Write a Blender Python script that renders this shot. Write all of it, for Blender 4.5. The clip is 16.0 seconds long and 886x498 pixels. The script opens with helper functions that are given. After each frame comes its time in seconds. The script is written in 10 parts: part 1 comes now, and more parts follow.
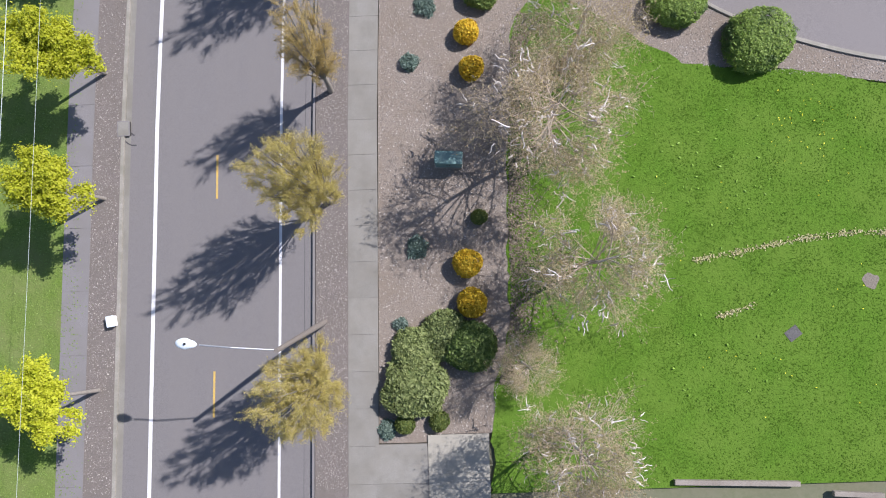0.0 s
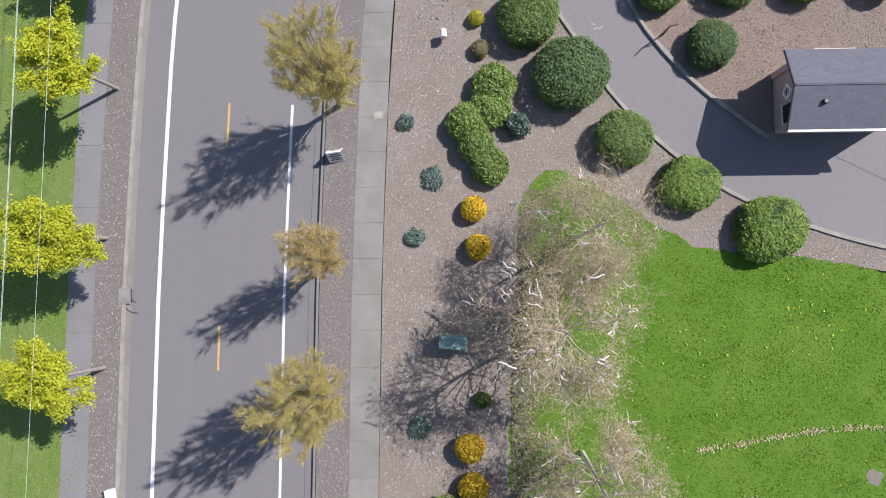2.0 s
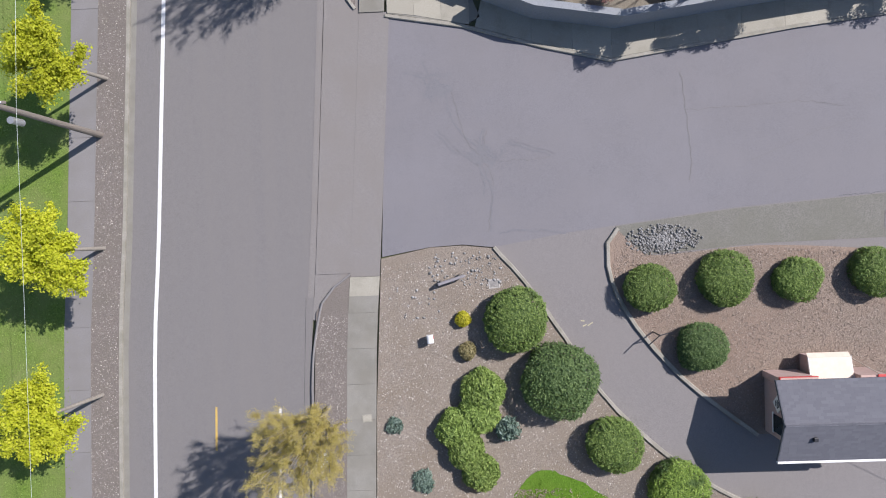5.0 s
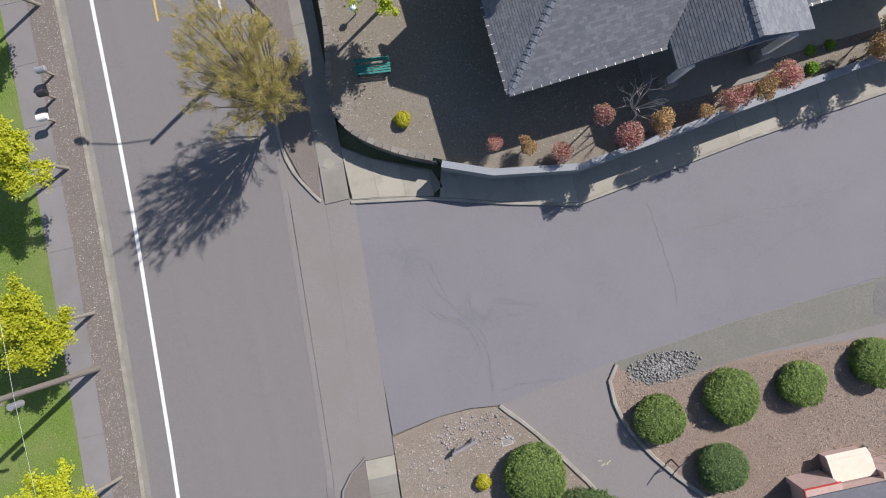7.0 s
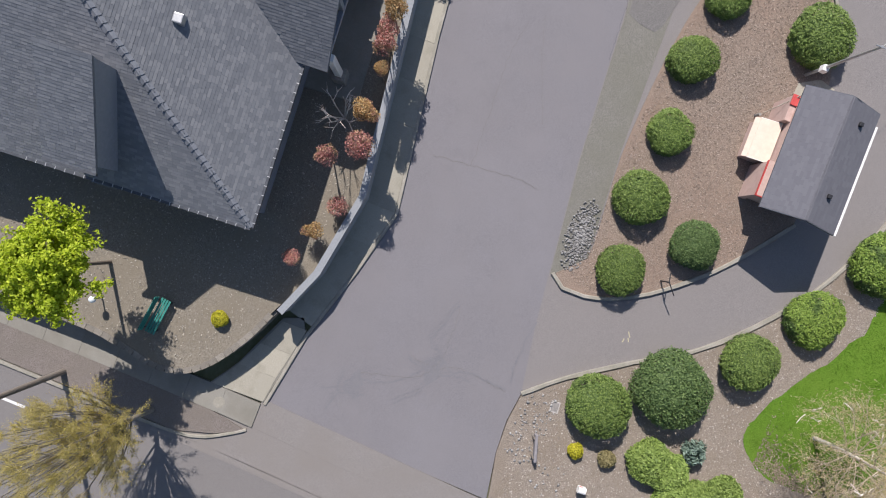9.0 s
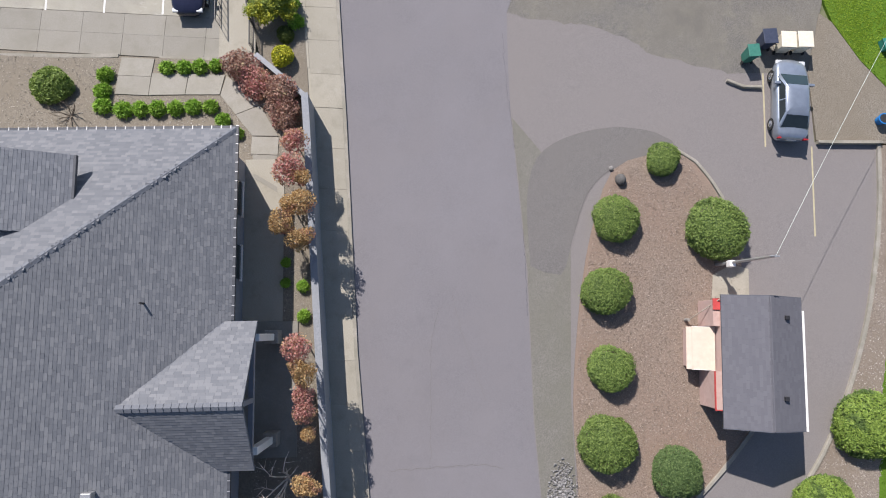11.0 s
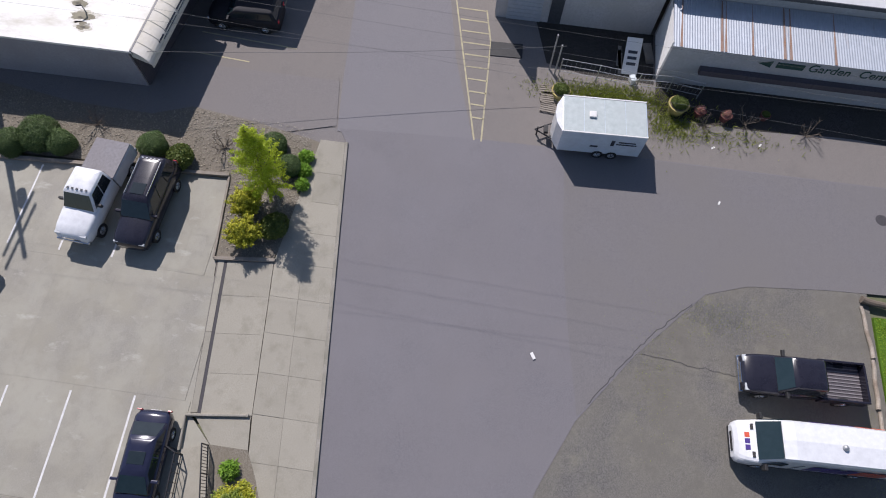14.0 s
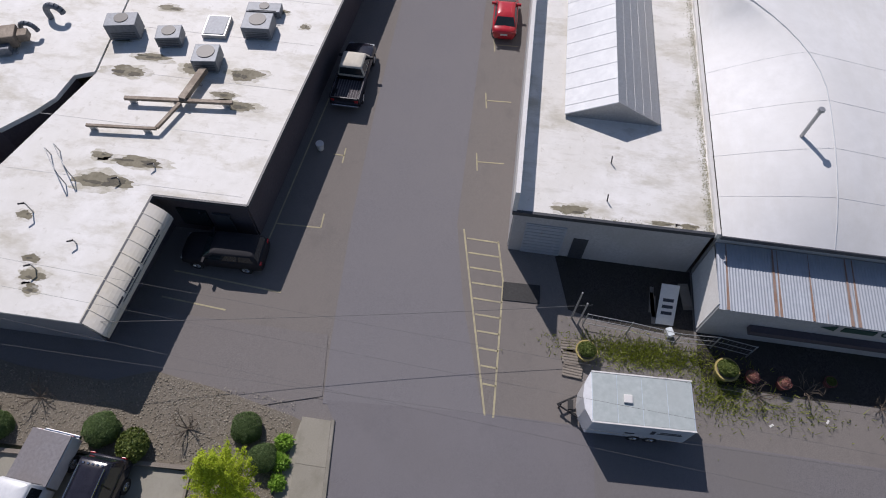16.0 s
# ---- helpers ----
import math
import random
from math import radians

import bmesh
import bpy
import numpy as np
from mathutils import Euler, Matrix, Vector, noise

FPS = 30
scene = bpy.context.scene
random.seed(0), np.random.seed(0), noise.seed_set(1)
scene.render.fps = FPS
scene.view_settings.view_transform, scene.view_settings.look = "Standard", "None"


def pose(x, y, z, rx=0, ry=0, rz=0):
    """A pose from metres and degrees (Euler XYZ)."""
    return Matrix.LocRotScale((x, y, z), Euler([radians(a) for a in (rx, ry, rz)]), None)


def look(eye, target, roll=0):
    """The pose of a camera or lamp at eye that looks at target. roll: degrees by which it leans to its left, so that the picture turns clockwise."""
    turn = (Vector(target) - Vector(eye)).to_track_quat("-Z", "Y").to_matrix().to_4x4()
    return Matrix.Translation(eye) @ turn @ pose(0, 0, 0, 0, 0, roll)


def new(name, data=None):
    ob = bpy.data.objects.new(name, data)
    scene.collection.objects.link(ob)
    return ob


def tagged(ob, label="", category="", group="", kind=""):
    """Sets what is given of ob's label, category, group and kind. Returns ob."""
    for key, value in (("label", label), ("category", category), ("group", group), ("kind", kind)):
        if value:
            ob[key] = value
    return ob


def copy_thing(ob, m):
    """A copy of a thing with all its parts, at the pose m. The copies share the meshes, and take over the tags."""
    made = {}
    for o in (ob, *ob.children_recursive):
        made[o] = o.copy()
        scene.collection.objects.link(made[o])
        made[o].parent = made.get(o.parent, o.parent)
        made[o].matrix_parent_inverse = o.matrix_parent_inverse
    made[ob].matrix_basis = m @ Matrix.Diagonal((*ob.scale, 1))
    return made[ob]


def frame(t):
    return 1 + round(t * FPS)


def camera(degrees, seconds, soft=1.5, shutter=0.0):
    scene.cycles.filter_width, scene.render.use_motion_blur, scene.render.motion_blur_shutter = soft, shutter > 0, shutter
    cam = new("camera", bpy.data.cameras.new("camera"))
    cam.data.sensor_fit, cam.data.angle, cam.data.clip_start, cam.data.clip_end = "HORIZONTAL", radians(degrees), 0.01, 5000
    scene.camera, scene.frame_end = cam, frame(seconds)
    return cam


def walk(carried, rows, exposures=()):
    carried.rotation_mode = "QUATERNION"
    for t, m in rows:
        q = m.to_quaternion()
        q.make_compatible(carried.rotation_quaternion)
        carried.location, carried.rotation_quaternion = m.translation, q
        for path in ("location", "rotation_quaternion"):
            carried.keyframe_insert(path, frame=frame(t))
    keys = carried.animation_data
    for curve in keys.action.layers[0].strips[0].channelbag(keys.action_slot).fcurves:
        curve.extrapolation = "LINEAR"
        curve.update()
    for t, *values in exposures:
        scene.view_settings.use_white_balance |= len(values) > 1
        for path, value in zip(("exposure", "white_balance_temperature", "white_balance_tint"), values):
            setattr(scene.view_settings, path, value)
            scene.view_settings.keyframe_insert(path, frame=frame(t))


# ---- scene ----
cam = camera(71.96, 16.0, 1.05)
PATH = [
    (0.00, 1.996, 0.558, 31.671, 4.390, 1.851, -1.779),
    (0.50, 1.987, 2.929, 31.771, 4.194, 1.772, -1.481),
    (1.00, 1.983, 5.354, 31.848, 3.934, 1.697, -1.101),
    (1.50, 1.978, 7.903, 31.928, 3.582, 1.676, -0.813),
    (2.00, 1.927, 10.678, 31.977, 3.057, 1.676, -0.432),
    (2.50, 1.906, 13.624, 31.997, 2.325, 1.678, -0.208),
    (3.00, 1.940, 16.697, 32.069, 1.516, 1.606, 0.075),
    (3.50, 2.075, 19.830, 32.040, 0.659, 1.426, -0.411),
    (4.00, 2.254, 22.964, 32.023, -0.170, 1.365, -0.646),
    (4.50, 2.500, 26.125, 32.012, -0.977, 1.401, -1.244),
    (5.00, 2.787, 29.171, 31.907, -1.610, 1.434, -2.154),
    (5.20, 2.882, 30.300, 31.871, -1.753, 1.491, -2.497),
    (5.50, 3.032, 31.893, 31.865, -1.800, 1.539, -2.663),
    (5.80, 3.206, 33.339, 31.902, -1.688, 1.553, -2.862),
    (6.00, 3.343, 34.209, 31.941, -1.553, 1.547, -3.264),
    (6.10, 3.418, 34.612, 31.963, -1.472, 1.540, -3.597),
    (6.40, 3.677, 35.691, 32.035, -1.185, 1.505, -5.219),
    (6.70, 3.997, 36.548, 32.098, -0.880, 1.451, -8.231),
    (7.00, 4.392, 37.157, 32.136, -0.603, 1.379, -13.085),
    (7.30, 4.873, 37.495, 32.132, -0.400, 1.288, -20.234),
    (7.50, 5.249, 37.554, 32.096, -0.332, 1.216, -26.525),
    (8.00, 6.496, 37.058, 31.887, -0.910, 0.490, -43.529),
    (8.20, 7.139, 36.751, 31.799, -1.284, -0.028, -49.348),
    (8.50, 8.242, 36.354, 31.684, -1.511, -0.718, -57.407),
    (8.80, 9.492, 36.030, 31.591, -1.368, -1.296, -64.610),
    (9.10, 10.869, 35.778, 31.518, -0.889, -1.758, -70.906),
    (9.40, 12.356, 35.597, 31.467, -0.105, -2.094, -76.244),
    (9.70, 13.932, 35.485, 31.436, 0.951, -2.296, -80.573),
    (10.00, 15.580, 35.440, 31.426, 2.248, -2.352, -83.842),
    (10.30, 17.281, 35.460, 31.438, 3.753, -2.247, -85.998),
    (10.50, 18.433, 35.509, 31.457, 4.854, -2.078, -86.790),
    (11.00, 21.378, 35.582, 31.502, 7.740, -1.737, -87.842),
    (11.50, 24.377, 35.556, 31.409, 10.624, -1.564, -87.795),
    (12.00, 27.433, 35.485, 31.242, 13.566, -1.439, -86.873),
    (12.50, 30.491, 35.447, 30.997, 16.303, -1.330, -85.598),
    (13.00, 33.467, 35.505, 30.738, 19.059, -1.357, -84.261),
    (13.50, 36.474, 35.617, 30.408, 21.497, -1.348, -83.088),
    (14.00, 39.469, 35.798, 30.210, 23.839, -1.253, -82.087),
    (14.50, 42.434, 36.062, 30.123, 25.969, -1.087, -81.270),
    (15.00, 45.409, 36.392, 30.074, 27.859, -0.893, -80.814),
    (15.50, 48.380, 36.823, 30.057, 29.496, -0.775, -81.059),
    (16.00, 51.376, 37.355, 30.100, 30.770, -0.732, -81.659),
]
walk(cam, [(t, pose(*row)) for t, *row in PATH],
     exposures=[(0.0, 0.6, 6030, 18), (3.5, 0.57, 6080, 17), (7.5, 0.42, 6350, 14), (10.5, 0.52, 6450, 15), (12.5, 0.25, 6300, 16), (14.0, 0.06, 6240, 18), (15.0, -0.13, 6300, 18), (16.0, -0.38, 6330, 18)])

from mathutils.geometry import tessellate_polygon

# ---- world, sun and exposure ----
SUN_TO = Vector((0.852, 0.523, 0.985)).normalized()
world = bpy.data.worlds.new("sky")
scene.world = world
world.use_nodes = True
wn = world.node_tree
sky = wn.nodes.new("ShaderNodeTexSky")
sky.sky_type = 'NISHITA'
sky.sun_disc = False
sky.sun_elevation = math.asin(SUN_TO.z)
sky.sun_rotation = math.atan2(SUN_TO.x, SUN_TO.y)
sky.altitude, sky.air_density, sky.dust_density = 60, 1.0, 0.6
wn.links.new(sky.outputs[0], wn.nodes["Background"].inputs[0])
wn.nodes["Background"].inputs[1].default_value = 0.09
sun = new("sun", bpy.data.lights.new("sun", "SUN"))
sun.data.energy, sun.data.angle, sun.data.color = 4.7, radians(0.53), (1.0, 0.955, 0.89)
sun.matrix_world = look((40, 30, 80), Vector((40, 30, 80)) - SUN_TO)


# ---- materials ----
def ramp_mix(nt, fac, a, b):
    mix = nt.nodes.new("ShaderNodeMix")
    mix.data_type = 'RGBA'
    for sock, v in ((mix.inputs[6], a), (mix.inputs[7], b)):
        if isinstance(v, tuple):
            sock.default_value = (*v, 1)
        else:
            nt.links.new(v, sock)
    nt.links.new(fac, mix.inputs[0])
    return mix.outputs[2]


def math_node(nt, op, a, b=None, clamp=False):
    n = nt.nodes.new("ShaderNodeMath")
    n.operation, n.use_clamp = op, clamp
    for sock, v in zip(n.inputs, (a, b)):
        if v is None:
            continue
        if isinstance(v, (int, float)):
            sock.default_value = v
        else:
            nt.links.new(v, sock)
    return n.outputs[0]


def noise_at(nt, coord, scale, detail=4.0, rough=0.6, lo=0.35, hi=0.65, stretch=None):
    if stretch:
        mp = nt.nodes.new("ShaderNodeMapping")
        mp.inputs["Scale"].default_value = stretch
        nt.links.new(coord, mp.inputs[0])
        coord = mp.outputs[0]
    n = nt.nodes.new("ShaderNodeTexNoise")
    n.inputs["Scale"].default_value, n.inputs["Detail"].default_value, n.inputs["Roughness"].default_value = scale, detail, rough
    nt.links.new(coord, n.inputs["Vector"])
    m = nt.nodes.new("ShaderNodeMapRange")
    m.inputs[1].default_value, m.inputs[2].default_value = lo, hi
    nt.links.new(n.outputs[0], m.inputs[0])
    return m.outputs[0]


def surface(name, c1, c2, fine=20.0, broad=0.4, c3=None, rough=0.85, metal=0.0, bump=0.3, depth=0.01, spread=0.35,
            rand=0.0, chips=0.0, stretch=None, spec=0.4, coat=0.0, chipmix=0.6, streak=None):
    """Two scales of variation: fine grain between c1 and c2, broad patches towards c3; chips adds small random cells."""
    m = bpy.data.materials.new(name)
    m.use_nodes = True
    nt = m.node_tree
    bsdf = nt.nodes["Principled BSDF"]
    tc = nt.nodes.new("ShaderNodeTexCoord")
    co = tc.outputs["Object"]
    g = noise_at(nt, co, fine, 5, 0.65, stretch=stretch)
    col = ramp_mix(nt, g, c1, c2)
    height = g
    if chips:
        v = nt.nodes.new("ShaderNodeTexVoronoi")
        v.inputs["Scale"].default_value = chips
        nt.links.new(co, v.inputs["Vector"])
        bw = nt.nodes.new("ShaderNodeSeparateColor")
        nt.links.new(v.outputs["Color"], bw.inputs[0])
        dark = tuple(x * 0.55 for x in c1)
        light = tuple(min(1, x * 1.45) for x in c2)
        col2 = ramp_mix(nt, bw.outputs[0], dark, light)
        half = nt.nodes.new("ShaderNodeValue")
        half.outputs[0].default_value = chipmix
        col = ramp_mix(nt, half.outputs[0], col, col2)
        height = math_node(nt, 'ADD', g, v.outputs["Distance"])
    if c3:
        b = noise_at(nt, co, broad, 6, 0.6, 0.5 - spread / 2, 0.5 + spread / 2, stretch=streak)
        b = math_node(nt, 'MULTIPLY', b, 0.85)
        col = ramp_mix(nt, b, col, c3)
    if rand:
        oi = nt.nodes.new("ShaderNodeObjectInfo")
        hsv = nt.nodes.new("ShaderNodeHueSaturation")
        val = math_node(nt, 'MULTIPLY_ADD', oi.outputs["Random"], 2 * rand)
        val.node.inputs[2].default_value = 1 - rand
        nt.links.new(val, hsv.inputs["Value"])
        nt.links.new(col, hsv.inputs["Color"])
        col = hsv.outputs[0]
    nt.links.new(col, bsdf.inputs["Base Color"])
    bsdf.inputs["Roughness"].default_value, bsdf.inputs["Metallic"].default_value = rough, metal
    bsdf.inputs["Specular IOR Level"].default_value = spec
    bsdf.inputs["Coat Weight"].default_value = coat
    if bump:
        bp = nt.nodes.new("ShaderNodeBump")
        bp.inputs["Strength"].default_value, bp.inputs["Distance"].default_value = bump, depth
        nt.links.new(height, bp.inputs["Height"])
        nt.links.new(bp.outputs[0], bsdf.inputs["Normal"])
    return m


def leafy(name, cols, rough=0.55, trans=0.25, spec=0.3, patch=None, size=1.4, edge=(0.5, 0.62)):
    """Leaves: colour varies leaf by leaf among three colours, a little from plant to plant, and towards patch in places."""
    m = bpy.data.materials.new(name)
    m.use_nodes = True
    nt = m.node_tree
    bsdf = nt.nodes["Principled BSDF"]
    ge = nt.nodes.new("ShaderNodeNewGeometry")
    cr = nt.nodes.new("ShaderNodeValToRGB")
    cr.color_ramp.elements[0].color = (*cols[0], 1)
    cr.color_ramp.elements[1].color = (*cols[2], 1)
    e = cr.color_ramp.elements.new(0.5)
    e.color = (*cols[1], 1)
    nt.links.new(ge.outputs["Random Per Island"], cr.inputs[0])
    oi = nt.nodes.new("ShaderNodeObjectInfo")
    hsv = nt.nodes.new("ShaderNodeHueSaturation")
    val = math_node(nt, 'MULTIPLY_ADD', oi.outputs["Random"], 0.24)
    val.node.inputs[2].default_value = 0.88
    nt.links.new(val, hsv.inputs["Value"])
    col = cr.outputs[0]
    if patch:
        tc = nt.nodes.new("ShaderNodeTexCoord")
        where = noise_at(nt, tc.outputs["Object"], size, 3, 0.55, *edge)
        col = ramp_mix(nt, math_node(nt, 'MULTIPLY', where, 0.8), col, patch)
    nt.links.new(col, hsv.inputs["Color"])
    nt.links.new(hsv.outputs[0], bsdf.inputs["Base Color"])
    bsdf.inputs["Roughness"].default_value = rough
    bsdf.inputs["Specular IOR Level"].default_value = spec
    if trans:
        tr = nt.nodes.new("ShaderNodeBsdfTranslucent")
        nt.links.new(hsv.outputs[0], tr.inputs[0])
        mx = nt.nodes.new("ShaderNodeMixShader")
        mx.inputs[0].default_value = trans
        nt.links.new(bsdf.outputs[0], mx.inputs[1])
        nt.links.new(tr.outputs[0], mx.inputs[2])
        nt.links.new(mx.outputs[0], nt.nodes["Material Output"].inputs[0])
    return m


def stained(m, col, scale, lo, hi, amount, stretch=None):
    """Adds a layer of dirt with an uneven outline over the base colour of a surface."""
    nt = m.node_tree
    base = nt.nodes["Principled BSDF"].inputs["Base Color"]
    src = base.links[0].from_socket
    tc = nt.nodes.new("ShaderNodeTexCoord")
    a = noise_at(nt, tc.outputs["Object"], scale, 7, 0.68, lo, hi, stretch=stretch)
    a = math_node(nt, 'MULTIPLY', a, amount)
    nt.links.new(ramp_mix(nt, a, src, col), base)
    return m


def glossy(name, col, rough=0.25, metal=0.0, coat=0.6, flake=0.06):
    """Paint, glass-like plastic and metal, with faint dust."""
    m = surface(name, tuple(c * (1 - flake) for c in col), tuple(min(1, c * (1 + flake) + flake * 0.05) for c in col), 3.0, rough=rough,
                metal=metal, bump=0.0, spec=0.5, coat=coat)
    return m


ASPHALT = surface("asphalt_street", (0.131, 0.123, 0.121), (0.184, 0.174, 0.17), 60, 1.0, (0.176, 0.163, 0.155), 0.9, bump=0.25, depth=0.006, chips=45, chipmix=0.4, streak=(0.9, 0.012, 1.0), spread=0.45)
ASPHALT_NEW = surface("asphalt_new", (0.137, 0.131, 0.139), (0.185, 0.177, 0.187), 50, 0.3, (0.178, 0.168, 0.174), 0.88, bump=0.2, depth=0.005, chips=50, chipmix=0.45)
stained(ASPHALT_NEW, (0.2, 0.192, 0.205), 0.12, 0.45, 0.7, 0.5)
stained(ASPHALT_NEW, (0.125, 0.12, 0.128), 0.35, 0.6, 0.74, 0.35)
ASPHALT_OLD = surface("asphalt_old", (0.15, 0.138, 0.134), (0.214, 0.199, 0.193), 40, 0.2, (0.196, 0.18, 0.172), 0.92, bump=0.3, depth=0.006, chips=40, chipmix=0.45)
ASPHALT_WARM = surface("asphalt_warm", (0.134, 0.127, 0.131), (0.186, 0.177, 0.18), 45, 0.16, (0.168, 0.158, 0.152), 0.9, bump=0.25, depth=0.005, chips=45, chipmix=0.45)
ASPHALT_YARD = stained(surface("asphalt_yard", (0.15, 0.136, 0.126), (0.215, 0.198, 0.183), 40, 0.2, (0.2, 0.181, 0.166), 0.9, bump=0.3, depth=0.006, chips=40, chipmix=0.45), (0.13, 0.12, 0.115), 0.5, 0.55, 0.7, 0.4)
# Paler copy of asphalt_new: low-angle sheen is worked into the colour
ASPHALT_ALLEY = surface("asphalt_alley", (0.152, 0.146, 0.154), (0.206, 0.198, 0.208), 50, 0.3, (0.195, 0.186, 0.192), 0.88, bump=0.2, depth=0.005, chips=50, chipmix=0.45)
GRAVEL_DARK = surface("gravel_dark", (0.1, 0.096, 0.09), (0.165, 0.158, 0.148), 45, 0.3, (0.2, 0.185, 0.15), 0.95, bump=0.5, depth=0.015, chips=28, chipmix=0.5, spread=0.33)
stained(GRAVEL_DARK, (0.225, 0.212, 0.165), 0.8, 0.53, 0.68, 0.45)
stained(GRAVEL_DARK, (0.095, 0.092, 0.088), 0.3, 0.5, 0.66, 0.45)
GRAVEL_EDGE = surface("gravel_mossy", (0.138, 0.131, 0.117), (0.195, 0.186, 0.166), 40, 0.35, (0.15, 0.146, 0.118), 0.95, bump=0.4, depth=0.012, chips=30, chipmix=0.45)
GRAVEL_BED = surface("gravel_bed", (0.152, 0.134, 0.108), (0.238, 0.213, 0.173), 25, 0.5, (0.19, 0.165, 0.128), 0.95, bump=0.5, depth=0.015, chips=24, chipmix=0.45, spec=0.2)
MULCH = surface("bark_mulch", (0.185, 0.155, 0.128), (0.305, 0.264, 0.222), 30, 0.45, (0.22, 0.18, 0.14), 0.95, bump=0.6, depth=0.02, chips=30, chipmix=0.4, spec=0.15)
MULCH_RED = surface("bark_mulch_red", (0.178, 0.142, 0.114), (0.288, 0.238, 0.194), 30, 0.2, (0.26, 0.19, 0.148), 0.95, bump=0.6, depth=0.02, chips=30, chipmix=0.4, spec=0.15)
# Near-black ground colour that carries the buildings' deep shade
SHADE_GROUND = surface("shade_dark_ground", (0.03, 0.027, 0.026), (0.06, 0.053, 0.05), 20, 0.6, (0.045, 0.042, 0.034), 0.95, bump=0.5, depth=0.02, chips=16)
STRIP = surface("planting_strip_soil", (0.13, 0.11, 0.098), (0.21, 0.182, 0.165), 28, 0.6, (0.16, 0.14, 0.12), 0.95, bump=0.5, depth=0.02, chips=26, chipmix=0.35)
GRASS = surface("lawn_soil", (0.062, 0.132, 0.014), (0.092, 0.182, 0.019), 14, 0.35, (0.115, 0.19, 0.028), 1.0, bump=0.4, depth=0.03, chips=18, chipmix=0.3, spec=0.05)
GRASS_PALE = surface("verge_soil", (0.085, 0.145, 0.025), (0.14, 0.21, 0.04), 14, 0.5, (0.17, 0.2, 0.07), 1.0, bump=0.4, depth=0.03, chips=16, chipmix=0.3, spec=0.05)
GROUND = surface("far_ground", (0.1, 0.13, 0.05), (0.16, 0.17, 0.09), 4, 0.05, (0.15, 0.14, 0.1), 0.95, bump=0.2)
CONCRETE = surface("concrete_walk", (0.206, 0.197, 0.172), (0.26, 0.249, 0.222), 18, 0.9, (0.206, 0.192, 0.162), 0.85, bump=0.15, depth=0.004, rand=0.05)
stained(CONCRETE, (0.145, 0.135, 0.11), 0.55, 0.44, 0.66, 0.5)
CONCRETE_PATH = stained(surface("concrete_house_path", (0.235, 0.222, 0.19), (0.295, 0.28, 0.245), 16, 0.6, (0.24, 0.226, 0.19), 0.86, bump=0.15, depth=0.004, rand=0.06), (0.19, 0.178, 0.14), 0.9, 0.5, 0.7, 0.5)
APRON = stained(surface("concrete_apron_worn", (0.172, 0.158, 0.15), (0.22, 0.204, 0.194), 30, 0.5, (0.19, 0.172, 0.158), 0.9, bump=0.15, depth=0.004, chips=40, chipmix=0.3), (0.205, 0.192, 0.182), 0.3, 0.45, 0.65, 0.5, (1, 0.15, 1))
CONCRETE_GREY = surface("concrete_path_grey", (0.175, 0.165, 0.162), (0.23, 0.218, 0.215), 18, 0.7, (0.18, 0.168, 0.158), 0.88, bump=0.15, depth=0.004, rand=0.04)
CONCRETE_LOT = stained(surface("concrete_lot", (0.245, 0.232, 0.198), (0.3, 0.286, 0.25), 14, 0.45, (0.31, 0.29, 0.232), 0.8, bump=0.12, depth=0.004, rand=0.03, chips=1.6, chipmix=0.12), (0.37, 0.355, 0.295), 0.35, 0.44, 0.62, 0.6)
stained(CONCRETE_LOT, (0.5, 0.485, 0.43), 1.1, 0.6, 0.72, 0.55, (1, 0.4, 1))
stained(CONCRETE_LOT, (0.215, 0.205, 0.165), 0.7, 0.58, 0.75, 0.45)
CONCRETE_TAN = surface("concrete_tan", (0.285, 0.264, 0.214), (0.35, 0.328, 0.272), 16, 0.6, (0.3, 0.28, 0.23), 0.85, bump=0.15, depth=0.004, rand=0.07)
stained(CONCRETE_TAN, (0.2, 0.188, 0.145), 0.9, 0.5, 0.7, 0.55)
stained(CONCRETE_TAN, (0.36, 0.345, 0.3), 2.0, 0.58, 0.72, 0.4)
KERB = surface("kerb_concrete", (0.27, 0.25, 0.215), (0.36, 0.335, 0.29), 14, 1.2, (0.2, 0.19, 0.15), 0.88, bump=0.25, depth=0.006)
WALL_BLUE = surface("wall_cap_concrete", (0.2, 0.215, 0.235), (0.27, 0.285, 0.31), 10, 0.8, (0.25, 0.26, 0.27), 0.8, bump=0.15)
BLOCK = surface("split_block", (0.16, 0.145, 0.125), (0.27, 0.245, 0.21), 18, 1.5, (0.2, 0.18, 0.15), 0.95, bump=0.6, depth=0.02, rand=0.15)
LINE_WHITE = surface("line_paint_white", (0.62, 0.61, 0.6), (0.78, 0.77, 0.75), 25, 2.0, (0.55, 0.54, 0.53), 0.7, bump=0.1)
LINE_YELLOW = surface("line_paint_yellow", (0.52, 0.33, 0.06), (0.62, 0.42, 0.1), 25, 2.0, (0.42, 0.3, 0.12), 0.75, bump=0.1)
LINE_PALE = surface("line_paint_faded", (0.42, 0.37, 0.22), (0.52, 0.47, 0.3), 25, 2.0, (0.3, 0.27, 0.2), 0.8, bump=0.1)
CRACK = surface("tar_seam", (0.05, 0.047, 0.05), (0.075, 0.07, 0.075), 20, rough=0.8, bump=0.1)
JOINT = surface("concrete_joint", (0.15, 0.137, 0.12), (0.19, 0.175, 0.155), 20, rough=0.9, bump=0.1)
SEAM = surface("dark_seam", (0.035, 0.033, 0.032), (0.06, 0.055, 0.05), 20, rough=0.9, bump=0.1)
